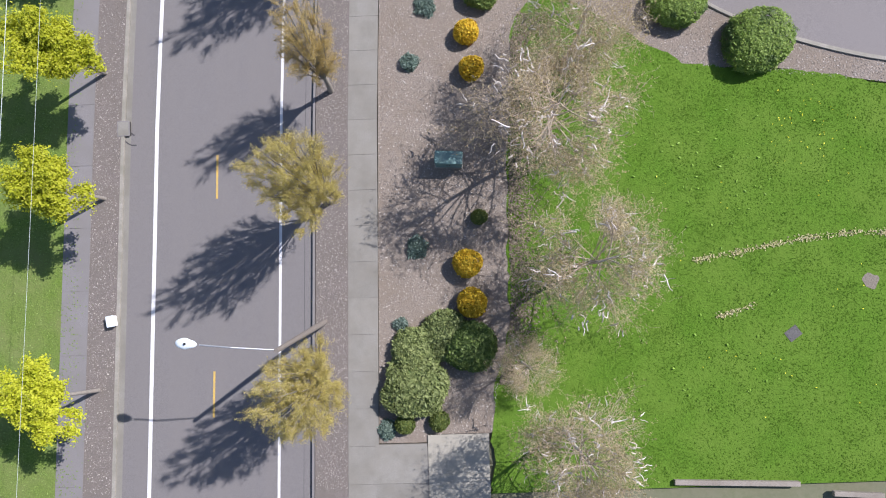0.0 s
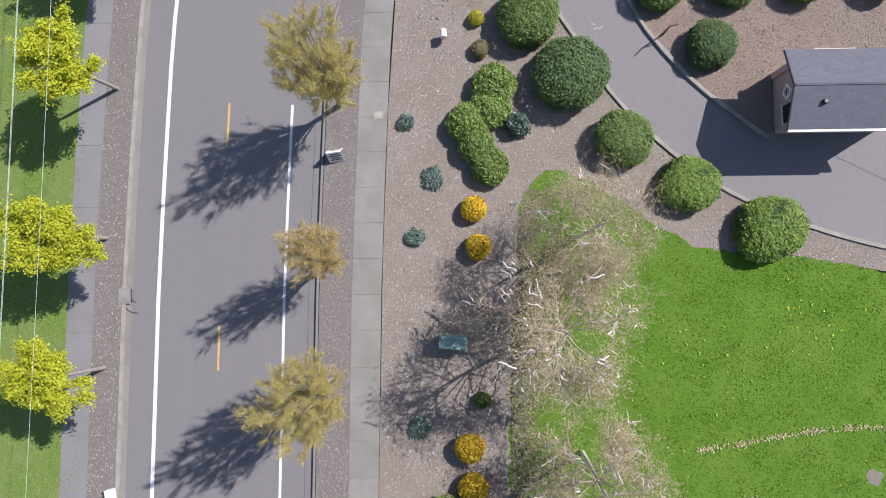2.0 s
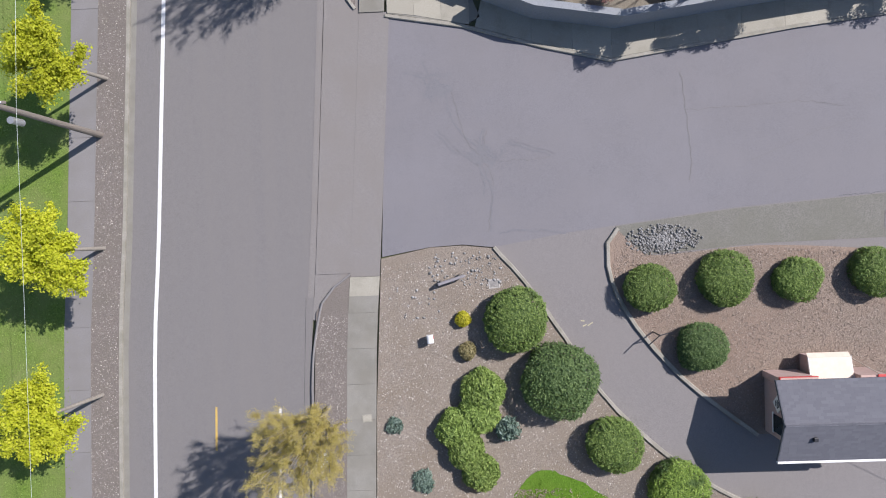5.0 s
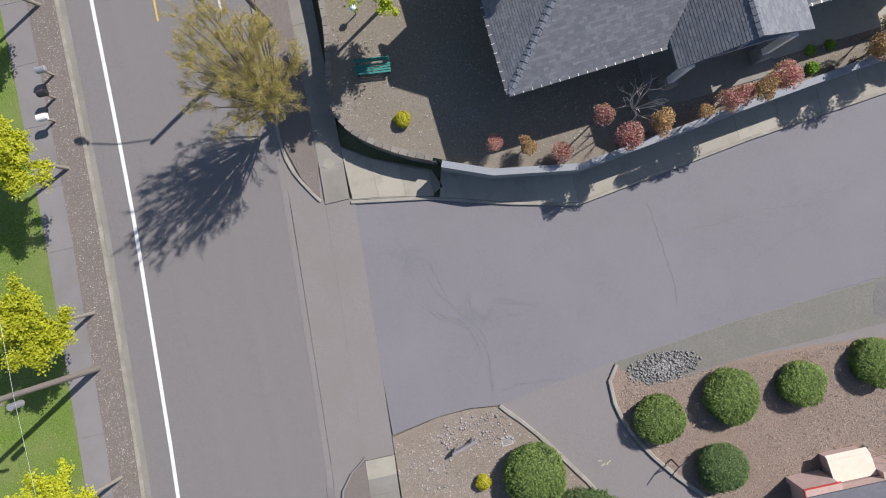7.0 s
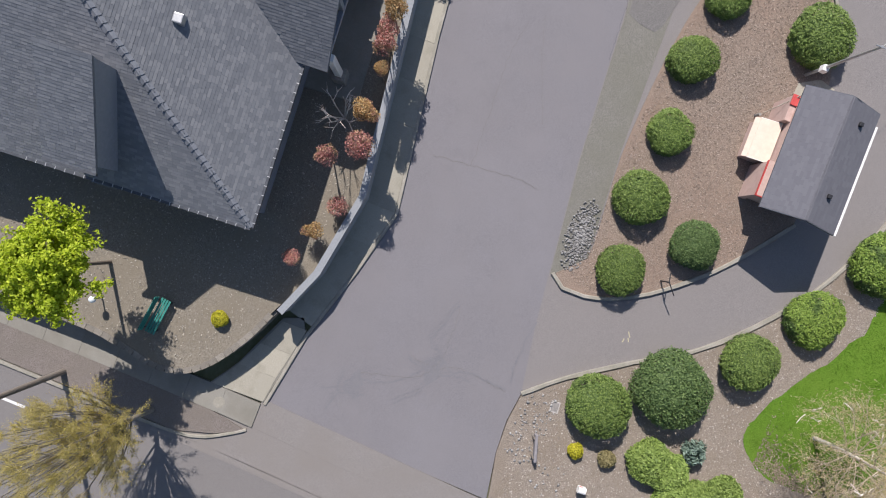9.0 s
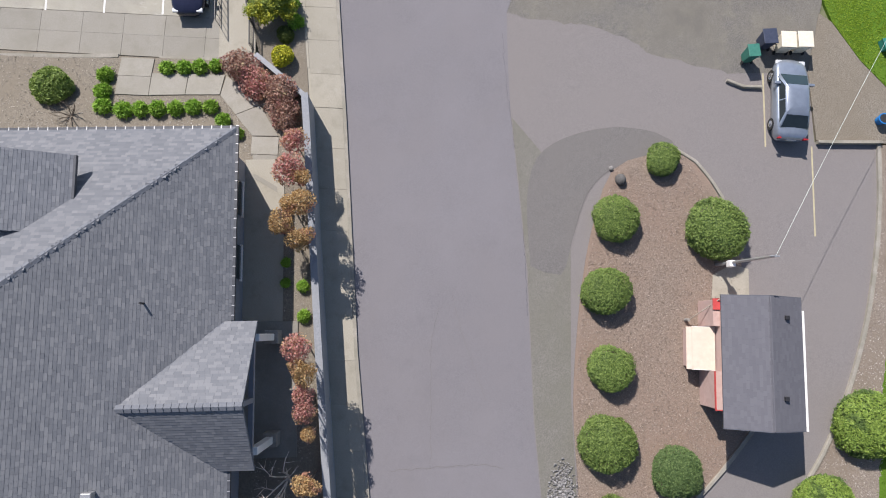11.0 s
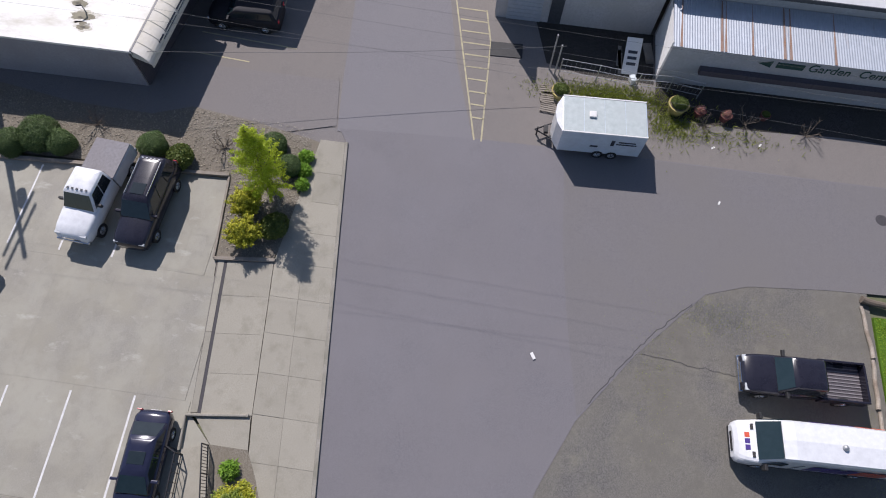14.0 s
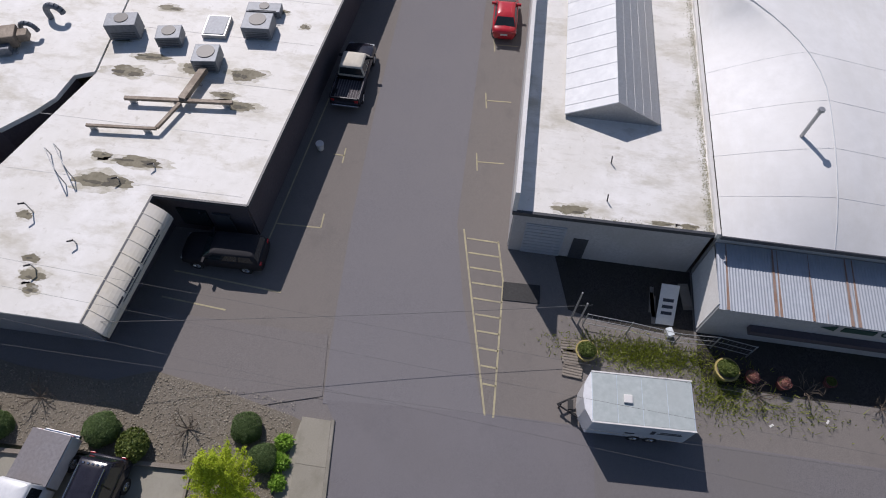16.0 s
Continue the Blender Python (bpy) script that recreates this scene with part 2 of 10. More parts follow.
PATCH = surface("asphalt_sealed_patch", (0.11, 0.104, 0.1), (0.16, 0.152, 0.145), 40, 0.3, (0.15, 0.14, 0.132), 0.85, bump=0.2, chips=40)
PATCH_VIOLET = surface("asphalt_tar_seal", (0.128, 0.125, 0.135), (0.17, 0.165, 0.176), 40, 1.5, (0.165, 0.16, 0.168), 0.8, bump=0.2, chips=40, chipmix=0.4)
SHINGLE = surface("roof_shingle", (0.135, 0.145, 0.165), (0.18, 0.19, 0.21), 8, 0.3, (0.15, 0.16, 0.18), 0.95, bump=0.35, depth=0.01, rand=0.09, spec=0.2)
SHINGLE_DARK = surface("booth_shingle", (0.078, 0.083, 0.1), (0.1, 0.106, 0.124), 24, 0.4, (0.092, 0.097, 0.114), 0.9, bump=0.15, depth=0.004, rand=0.025)
TRIM_DARK = surface("dark_gutter", (0.045, 0.05, 0.06), (0.07, 0.075, 0.085), 6, rough=0.5, bump=0.05)
TRIM_WHITE = surface("white_trim", (0.7, 0.69, 0.67), (0.8, 0.79, 0.77), 6, 0.8, (0.66, 0.65, 0.62), 0.55, bump=0.05)
SIDING = surface("house_siding", (0.2, 0.21, 0.24), (0.25, 0.26, 0.29), 6, 0.7, (0.21, 0.22, 0.25), 0.75, bump=0.1)
STONE = surface("column_stone", (0.2, 0.19, 0.175), (0.33, 0.31, 0.28), 6, 1.5, (0.24, 0.22, 0.2), 0.9, bump=0.5, depth=0.02)
PINK_WALL = surface("booth_wall_pink", (0.42, 0.29, 0.26), (0.5, 0.36, 0.32), 5, 0.9, (0.44, 0.33, 0.29), 0.8, bump=0.1)
CREAM = surface("cream_metal_roof", (0.6, 0.48, 0.39), (0.7, 0.57, 0.47), 4, 0.8, (0.58, 0.47, 0.38), 0.55, bump=0.08)
CREAM_PALE = surface("cream_awning_fabric", (0.56, 0.52, 0.42), (0.66, 0.62, 0.52), 4, 0.8, (0.6, 0.58, 0.54), 0.7, bump=0.08)
RED_PAINT = surface("red_paint", (0.42, 0.05, 0.05), (0.52, 0.08, 0.075), 6, rough=0.55, bump=0.05)
MEMBRANE = stained(surface("white_roof_membrane", (0.76, 0.75, 0.72), (0.86, 0.85, 0.83), 1.3, 0.22, (0.7, 0.68, 0.62), 0.6, bump=0.1, depth=0.02, spread=0.5),
                   (0.46, 0.425, 0.33), 0.55, 0.5, 0.68, 0.75, (1, 0.45, 1))
SEAM_PALE = surface("membrane_seam", (0.56, 0.55, 0.52), (0.66, 0.65, 0.62), 6, rough=0.7, bump=0)
stained(MEMBRANE, (0.4, 0.37, 0.29), 2.2, 0.6, 0.72, 0.45)
stained(MEMBRANE, (0.5, 0.48, 0.42), 0.9, 0.56, 0.7, 0.4, (2.2, 0.5, 1))
MEMBRANE_CLEAN = stained(surface("vault_membrane", (0.77, 0.77, 0.76), (0.86, 0.86, 0.855), 1.3, 0.22, (0.74, 0.735, 0.71), 0.6, bump=0.1, depth=0.02, spread=0.5),
                         (0.62, 0.6, 0.54), 0.25, 0.48, 0.7, 0.5, (0.3, 1, 1))
POND = stained(surface("roof_ponding_stain", (0.1, 0.088, 0.055), (0.19, 0.168, 0.11), 5, 1.4, (0.28, 0.255, 0.18), 0.7, bump=0.05), (0.6, 0.58, 0.52), 1.6, 0.58, 0.7, 0.9, (0.6, 0.35, 1))
POND_RIM = stained(surface("roof_tide_mark", (0.5, 0.47, 0.38), (0.62, 0.59, 0.5), 5, 1.4, (0.42, 0.39, 0.3), 0.7, bump=0.03), (0.74, 0.72, 0.68), 2.4, 0.42, 0.6, 0.95, (0.8, 0.4, 1))
POND_DARK = surface("roof_silt_dark", (0.055, 0.05, 0.038), (0.11, 0.1, 0.075), 6, 1.4, (0.14, 0.125, 0.09), 0.75, bump=0.05)
STUCCO = surface("painted_block_wall", (0.4, 0.4, 0.41), (0.5, 0.5, 0.51), 7, 0.5, (0.4, 0.39, 0.38), 0.85, bump=0.2)
STUCCO_GREY = surface("grey_painted_block", (0.2, 0.19, 0.2), (0.27, 0.26, 0.27), 7, 0.5, (0.22, 0.2, 0.2), 0.85, bump=0.2)
STUCCO_LILAC = surface("lilac_grey_block", (0.31, 0.3, 0.32), (0.39, 0.38, 0.4), 7, 0.5, (0.3, 0.29, 0.3), 0.85, bump=0.2)
STUCCO_DARK = surface("dark_violet_grey", (0.075, 0.065, 0.075), (0.11, 0.098, 0.11), 7, 0.5, (0.085, 0.072, 0.08), 0.85, bump=0.2)
METAL_ROOF = stained(surface("corrugated_roof", (0.36, 0.4, 0.45), (0.46, 0.5, 0.55), 3, 0.4, (0.4, 0.43, 0.47), 0.55, 0.15, bump=0.05), (0.3, 0.2, 0.16), 1.2, 0.6, 0.72, 0.5, (0.25, 2.5, 1))
METAL_WHITE = surface("white_metal_panel", (0.6, 0.62, 0.64), (0.72, 0.74, 0.75), 2, 0.4, (0.56, 0.58, 0.6), 0.45, bump=0.05)
RUST = surface("rust_streak", (0.2, 0.1, 0.06), (0.36, 0.22, 0.15), 6, 1.5, (0.32, 0.25, 0.22), 0.85, bump=0.2, stretch=(0.3, 6, 1))
TRAILER_ROOF = surface("trailer_roof_skin", (0.4, 0.45, 0.44), (0.5, 0.55, 0.54), 3, 0.6, (0.44, 0.48, 0.47), 0.5, 0.1, bump=0.04)
GALV = surface("galvanised_metal", (0.36, 0.37, 0.38), (0.48, 0.49, 0.5), 7, 0.7, (0.4, 0.4, 0.4), 0.45, 0.6, bump=0.05)
DUCT = surface("weathered_duct", (0.2, 0.165, 0.13), (0.36, 0.315, 0.26), 5, 1.2, (0.15, 0.115, 0.085), 0.65, 0.2, bump=0.1)
HVAC = surface("hvac_casing", (0.11, 0.125, 0.15), (0.17, 0.19, 0.22), 5, 1.0, (0.15, 0.165, 0.185), 0.5, 0.2, bump=0.05)
WOOD_GREY = surface("weathered_wood", (0.23, 0.2, 0.165), (0.36, 0.325, 0.28), 5, 0.8, (0.2, 0.17, 0.14), 0.9, bump=0.4, stretch=(8, 8, 1))
WOOD_LOG = surface("bleached_log", (0.34, 0.29, 0.23), (0.55, 0.5, 0.43), 6, 1.3, (0.2, 0.15, 0.11), 0.9, bump=0.5, stretch=(8, 1, 8))
POLE_WOOD = surface("pole_wood", (0.15, 0.125, 0.105), (0.24, 0.21, 0.18), 6, 0.6, (0.17, 0.15, 0.13), 0.9, bump=0.4, stretch=(8, 8, 0.6))
BLACK_METAL = surface("black_metal", (0.018, 0.018, 0.02), (0.03, 0.03, 0.033), 10, rough=0.45, bump=0.02)
BLACK_PLASTIC = surface("black_plastic", (0.02, 0.02, 0.021), (0.035, 0.035, 0.036), 10, rough=0.6, bump=0.02)
LAMP_WHITE = surface("lamp_housing", (0.6, 0.66, 0.68), (0.7, 0.75, 0.77), 6, rough=0.4, bump=0.02)
ROCK = surface("river_rock", (0.22, 0.21, 0.2), (0.42, 0.4, 0.38), 9, 2.0, (0.3, 0.28, 0.26), 0.85, bump=0.3, rand=0.3)
ROCK_DARK = surface("dark_rock", (0.07, 0.068, 0.065), (0.14, 0.135, 0.13), 9, 2.0, (0.1, 0.095, 0.09), 0.9, bump=0.4)
TEAL = surface("green_painted_metal", (0.02, 0.16, 0.13), (0.035, 0.22, 0.18), 6, 1.0, (0.04, 0.2, 0.17), 0.5, bump=0.05)
TEAL_PALE = surface("faded_green_cabinet", (0.1, 0.2, 0.19), (0.14, 0.25, 0.235), 6, 1.0, (0.15, 0.22, 0.2), 0.55, bump=0.05)
BARK = surface("tree_bark", (0.11, 0.085, 0.065), (0.2, 0.165, 0.13), 12, 1.0, (0.14, 0.115, 0.09), 0.95, bump=0.5)
BARK_GREY = surface("grey_bark", (0.2, 0.18, 0.155), (0.33, 0.3, 0.26), 12, 1.0, (0.17, 0.15, 0.12), 0.95, bump=0.4)
BARK_WHITE = surface("birch_bark", (0.62, 0.56, 0.52), (0.8, 0.75, 0.7), 7, 2.0, (0.45, 0.38, 0.32), 0.9, bump=0.3, spread=0.2)
TWIG = surface("twig_bark", (0.36, 0.29, 0.17), (0.5, 0.42, 0.27), 12, 1.0, rough=0.9, bump=0)
BIRCH_LIMB = surface("birch_limb_bark", (0.3, 0.24, 0.18), (0.48, 0.4, 0.32), 9, 1.0, (0.4, 0.33, 0.26), 0.9, bump=0)
TWIG_TAN = surface("catkin_twigs", (0.4, 0.32, 0.21), (0.56, 0.46, 0.32), 12, 1.0, rough=0.9, bump=0)
L_HEDGE = leafy("clipped_hedge_leaf", ((0.09, 0.145, 0.034), (0.16, 0.235, 0.055), (0.25, 0.335, 0.09)), patch=(0.06, 0.1, 0.03), edge=(0.55, 0.7))
L_DARK = leafy("dark_hedge_leaf", ((0.056, 0.1, 0.034), (0.105, 0.165, 0.054), (0.175, 0.25, 0.085)))
L_LIME = leafy("lime_hedge_leaf", ((0.13, 0.21, 0.036), (0.21, 0.31, 0.056), (0.3, 0.4, 0.085)), patch=(0.055, 0.1, 0.032), size=1.1, edge=(0.5, 0.6))
L_JUNIPER = leafy("juniper_leaf", ((0.15, 0.22, 0.055), (0.23, 0.32, 0.08), (0.32, 0.41, 0.115)))
L_OLIVE = leafy("olive_leaf", ((0.07, 0.11, 0.025), (0.12, 0.16, 0.035), (0.17, 0.2, 0.05)))
L_MOSS = leafy("low_juniper_leaf", ((0.15, 0.19, 0.062), (0.235, 0.29, 0.1), (0.33, 0.375, 0.145)))
L_ROOFMOSS = leafy("roof_moss_patch", ((0.2, 0.2, 0.1), (0.34, 0.32, 0.22), (0.5, 0.48, 0.4)), trans=0.0)
L_GOLD = leafy("golden_leaf", ((0.5, 0.32, 0.015), (0.7, 0.48, 0.03), (0.8, 0.6, 0.06)))
L_YELLOW = leafy("yellow_green_leaf", ((0.38, 0.42, 0.02), (0.52, 0.55, 0.03), (0.62, 0.62, 0.06)), trans=0.45)
L_BRIGHT = leafy("bright_green_leaf", ((0.3, 0.4, 0.02), (0.45, 0.55, 0.03), (0.58, 0.66, 0.06)), trans=0.4)
L_TIP = leafy("golden_tip_leaf", ((0.2, 0.24, 0.015), (0.42, 0.42, 0.025), (0.6, 0.54, 0.05)), trans=0.2)
L_ORNAMENT = leafy("ornamental_leaf", ((0.2, 0.22, 0.018), (0.38, 0.39, 0.028), (0.54, 0.5, 0.05)), trans=0.25, patch=(0.13, 0.2, 0.04), size=1.1, edge=(0.46, 0.56))
L_GOLDGREEN = leafy("yellow_green_shrub_leaf", ((0.28, 0.27, 0.015), (0.46, 0.43, 0.03), (0.62, 0.56, 0.055)))
L_BLUE = leafy("blue_spruce_needle", ((0.1, 0.155, 0.12), (0.18, 0.25, 0.2), (0.28, 0.36, 0.3)))
L_BUD = leafy("yellow_bud", ((0.32, 0.26, 0.075), (0.44, 0.365, 0.1), (0.55, 0.47, 0.16)), trans=0.35)
L_BUD_RUST = leafy("rust_bud", ((0.42, 0.3, 0.1), (0.54, 0.4, 0.13), (0.62, 0.48, 0.19)), trans=0.35)
L_CATKIN = leafy("birch_catkin", ((0.36, 0.28, 0.13), (0.48, 0.39, 0.2), (0.62, 0.53, 0.33)), trans=0.5)
L_RED = leafy("red_shrub_leaf", ((0.36, 0.15, 0.14), (0.54, 0.26, 0.23), (0.62, 0.4, 0.32)), trans=0.4, patch=(0.5, 0.38, 0.2), size=0.9)
L_RUST = leafy("rust_shrub_leaf", ((0.34, 0.22, 0.1), (0.52, 0.35, 0.17), (0.62, 0.46, 0.23)), trans=0.4, patch=(0.52, 0.27, 0.22), size=0.9)
L_PLUM = leafy("plum_shrub_leaf", ((0.25, 0.14, 0.11), (0.36, 0.22, 0.17), (0.46, 0.32, 0.23)), trans=0.35, patch=(0.4, 0.2, 0.19), size=0.9)
L_TUFT = leafy("grass_tuft_blade", ((0.15, 0.29, 0.032), (0.25, 0.42, 0.052), (0.34, 0.52, 0.085)))
L_LAWN = leafy("lawn_blade", ((0.075, 0.15, 0.015), (0.098, 0.19, 0.02), (0.135, 0.235, 0.03)), rough=0.9, trans=0.45, spec=0.05)
L_LAWN_FAR = leafy("long_lawn_blade", ((0.15, 0.26, 0.022), (0.22, 0.345, 0.035), (0.31, 0.42, 0.062)), rough=0.9, trans=0.4, spec=0.05)
L_VERGE = leafy("verge_blade", ((0.12, 0.18, 0.042), (0.16, 0.24, 0.06), (0.22, 0.29, 0.09)), rough=0.9, trans=0.2, spec=0.05)
L_FLOWER = leafy("dandelion_head", ((0.7, 0.6, 0.02), (0.8, 0.7, 0.03), (0.8, 0.72, 0.05)), trans=0.1)
L_STRAW = leafy("dry_clippings", ((0.34, 0.32, 0.13), (0.46, 0.42, 0.2), (0.56, 0.52, 0.3)), trans=0.1)
CAR_SILVER = glossy("silver_paint", (0.3, 0.34, 0.4), 0.3, 0.55)
CAR_BLACK = glossy("black_paint", (0.016, 0.015, 0.024), 0.22, 0.0, 0.3)
CAR_NAVY = glossy("navy_paint", (0.018, 0.02, 0.045), 0.2, 0.1, 0.4)
# Near black and glossless: the building's shade is deepened in the paint
CAR_DULL = glossy("matt_shade_black_paint", (0.009, 0.009, 0.014), 0.75, 0.0, 0.0)
CAR_WHITE = glossy("white_paint", (0.74, 0.75, 0.76), 0.3)
CAR_BLUEWHITE = glossy("pale_blue_white_paint", (0.55, 0.62, 0.68), 0.3)
CAR_RED = glossy("red_car_paint", (0.5, 0.02, 0.03), 0.25)
GLASS_DARK = glossy("tinted_glass", (0.016, 0.024, 0.028), 0.08, 0.0, 0.3)
GLASS_GREEN = glossy("windscreen_glass", (0.014, 0.028, 0.032), 0.08, 0.0, 0.3)
TYRE = surface("tyre_rubber", (0.018, 0.018, 0.018), (0.03, 0.03, 0.03), 15, rough=0.85, bump=0.1)
RIM = glossy("wheel_rim", (0.45, 0.46, 0.48), 0.3, 0.8)
CHROME = glossy("chrome", (0.6, 0.61, 0.62), 0.15, 1.0)
TAIL_RED = glossy("tail_lamp_red", (0.4, 0.02, 0.025), 0.2)
HEADLAMP = glossy("headlamp_lens", (0.55, 0.57, 0.58), 0.12)
PURPLE = glossy("purple_marking", (0.06, 0.03, 0.2), 0.35)
ORANGE = glossy("orange_marking", (0.6, 0.09, 0.04), 0.35)
DARK_MARK = surface("dark_marking", (0.03, 0.035, 0.05), (0.045, 0.05, 0.065), 6, rough=0.6, bump=0)
GREEN_MARK = surface("dark_green_marking", (0.02, 0.06, 0.05), (0.03, 0.08, 0.065), 6, rough=0.7, bump=0)
BIN_CREAM = surface("cream_bin_plastic", (0.66, 0.6, 0.47), (0.74, 0.68, 0.55), 5, rough=0.6, bump=0.02)
BIN_GREEN = surface("green_bin_plastic", (0.03, 0.15, 0.11), (0.045, 0.19, 0.145), 5, rough=0.6, bump=0.02)
BIN_NAVY = surface("navy_bin_plastic", (0.03, 0.04, 0.07), (0.045, 0.055, 0.09), 5, rough=0.6, bump=0.02)
BIN_BLUE = surface("blue_tub_plastic", (0.01, 0.14, 0.42), (0.015, 0.19, 0.5), 5, rough=0.5, bump=0.02)
TERRACOTTA = surface("terracotta_pot", (0.14, 0.05, 0.045), (0.22, 0.08, 0.07), 8, rough=0.85, bump=0.1)
WIRE = surface("wire_sheath", (0.1, 0.1, 0.1), (0.16, 0.16, 0.16), 10, rough=0.6, bump=0)
WIRE_PALE = surface("bare_wire", (0.45, 0.5, 0.46), (0.55, 0.6, 0.56), 10, rough=0.4, bump=0)


# ---- geometry helpers ----
def finish(name, me, material, parent=None, label=""):
    me.materials.append(material)
    ob = new(name, me)
    if parent is not None:
        ob.parent = parent
    if label:
        ob["label"] = label
    return ob


def part(name, bm, material, parent=None, label="", smooth=False):
    me = bpy.data.meshes.new(name)
    bm.normal_update()
    bm.to_mesh(me)
    bm.free()
    if smooth:
        for p in me.polygons:
            p.use_smooth = True
    return finish(name, me, material, parent, label)


def raw(name, verts, faces, material, parent=None, label="", smooth=False):
    me = bpy.data.meshes.new(name)
    me.from_pydata([tuple(v) for v in verts], [], [tuple(f) for f in faces])
    if smooth:
        me.polygons.foreach_set("use_smooth", [True] * len(me.polygons))
    me.update()
    return finish(name, me, material, parent, label)


def empty(name, m=None, label="", category="", group="", kind=""):
    ob = new(name)
    ob.empty_display_size = 0.2
    if m is not None:
        ob.matrix_basis = m
    return tagged(ob, label, category, group, kind)


def box(bm, x0, x1, y0, y1, z0, z1, bevel=0.0):
    vs = [bm.verts.new((x, y, z)) for z in (z0, z1) for x, y in ((x0, y0), (x1, y0), (x1, y1), (x0, y1))]
    fs = [bm.faces.new([vs[i] for i in f]) for f in ((3, 2, 1, 0), (4, 5, 6, 7), (0, 1, 5, 4), (1, 2, 6, 5), (2, 3, 7, 6), (3, 0, 4, 7))]
    if bevel:
        es = list({e for f in fs for e in f.edges})
        bmesh.ops.bevel(bm, geom=es, offset=bevel, segments=2, affect='EDGES', profile=0.6)
    return bm


def boxm(x0, x1, y0, y1, z0, z1, bevel=0.0):
    return box(bmesh.new(), x0, x1, y0, y1, z0, z1, bevel)


def rod(bm, a, b, r0, r1=None, n=10, caps=True):
    a, b = Vector(a), Vector(b)
    r1 = r0 if r1 is None else r1
    q = (b - a).to_track_quat('Z', 'Y')
    rings = []
    for p, r in ((a, r0), (b, r1)):
        rings.append([bm.verts.new(p + q @ Vector((r * math.cos(2 * math.pi * k / n), r * math.sin(2 * math.pi * k / n), 0))) for k in range(n)])
    for k in range(n):
        bm.faces.new((rings[0][k], rings[0][(k + 1) % n], rings[1][(k + 1) % n], rings[1][k]))
    if caps:
        bm.faces.new(rings[0][::-1])
        bm.faces.new(rings[1])
    return bm


def area2(pts):
    return sum(a[0] * b[1] - b[0] * a[1] for a, b in zip(pts, pts[1:] + pts[:1]))


def slab(name, pts, z, material, depth=0.3, parent=None, label="", zf=None):
    """A flat piece of ground: outline, top height (or a height function), and sides going down by depth."""
    pts = [tuple(p) for p in pts]
    if area2(pts) < 0:
        pts = pts[::-1]
    pts = [p for k, p in enumerate(pts) if (Vector(p) - Vector(pts[k - 1])).length > 0.004]
    bm = bmesh.new()
    top = [bm.verts.new((x, y, z if zf is None else zf(x, y))) for x, y in pts]
    bot = [bm.verts.new((x, y, (z if zf is None else zf(x, y)) - depth)) for x, y in pts]
    for k in range(len(pts)):
        j = (k + 1) % len(pts)
        bm.faces.new((bot[k], bot[j], top[j], top[k]))
    for tri in tessellate_polygon([[Vector((x, y, 0)) for x, y in pts]]):
        p = [Vector(pts[i]) for i in tri]
        if (p[1] - p[0]).cross(p[2] - p[0]) < 0:
            tri = tri[::-1]
        if len(set(tri)) == 3 and bm.faces.get([top[i] for i in tri]) is None:
            bm.faces.new([top[i] for i in tri])
    return part(name, bm, material, parent, label)


def sweep(bm, pts, offs, z0, z1, closed=False):
    """A bar along a polyline between two sideways offsets (to the left of the way) and two heights."""
    P = [Vector((p[0], p[1], 0)) for p in pts]
    H = [p[2] if len(p) > 2 else 0.0 for p in pts]
    rows = []
    n = len(P)
    for k in range(n):
        a, b = (P[k - 1] if k or closed else P[k]), (P[(k + 1) % n] if k < n - 1 or closed else P[k])
        d = (b - a).normalized()
        nrm = Vector((-d.y, d.x, 0))
        rows.append([bm.verts.new((*(P[k] + nrm * o).xy, H[k] + z)) for o, z in ((offs[0], z0), (offs[1], z0), (offs[1], z1), (offs[0], z1))])
    for k in range(n if closed else n - 1):
        r, s = rows[k], rows[(k + 1) % n]
        for i in range(4):
            j = (i + 1) % 4
            bm.faces.new((r[i], s[i], s[j], r[j])[::-1])
    if not closed:
        bm.faces.new(rows[0])
        bm.faces.new(rows[-1][::-1])
    return bm


def dense(pts, step=0.8):
    """The same polyline, rounded by a Catmull-Rom curve."""
    P = [np.array(p, float) for p in pts]
    out = []
    for k in range(len(P) - 1):
        a, b, c, d = P[max(k - 1, 0)], P[k], P[k + 1], P[min(k + 2, len(P) - 1)]
        n = max(1, int(np.linalg.norm(c - b) / step))
        for i in range(n):
            s = i / n
            out.append(tuple(0.5 * (2 * b + (c - a) * s + (2 * a - 5 * b + 4 * c - d) * s * s + (3 * b - a - 3 * c + d) * s ** 3)))
    out.append(tuple(P[-1]))
    return out


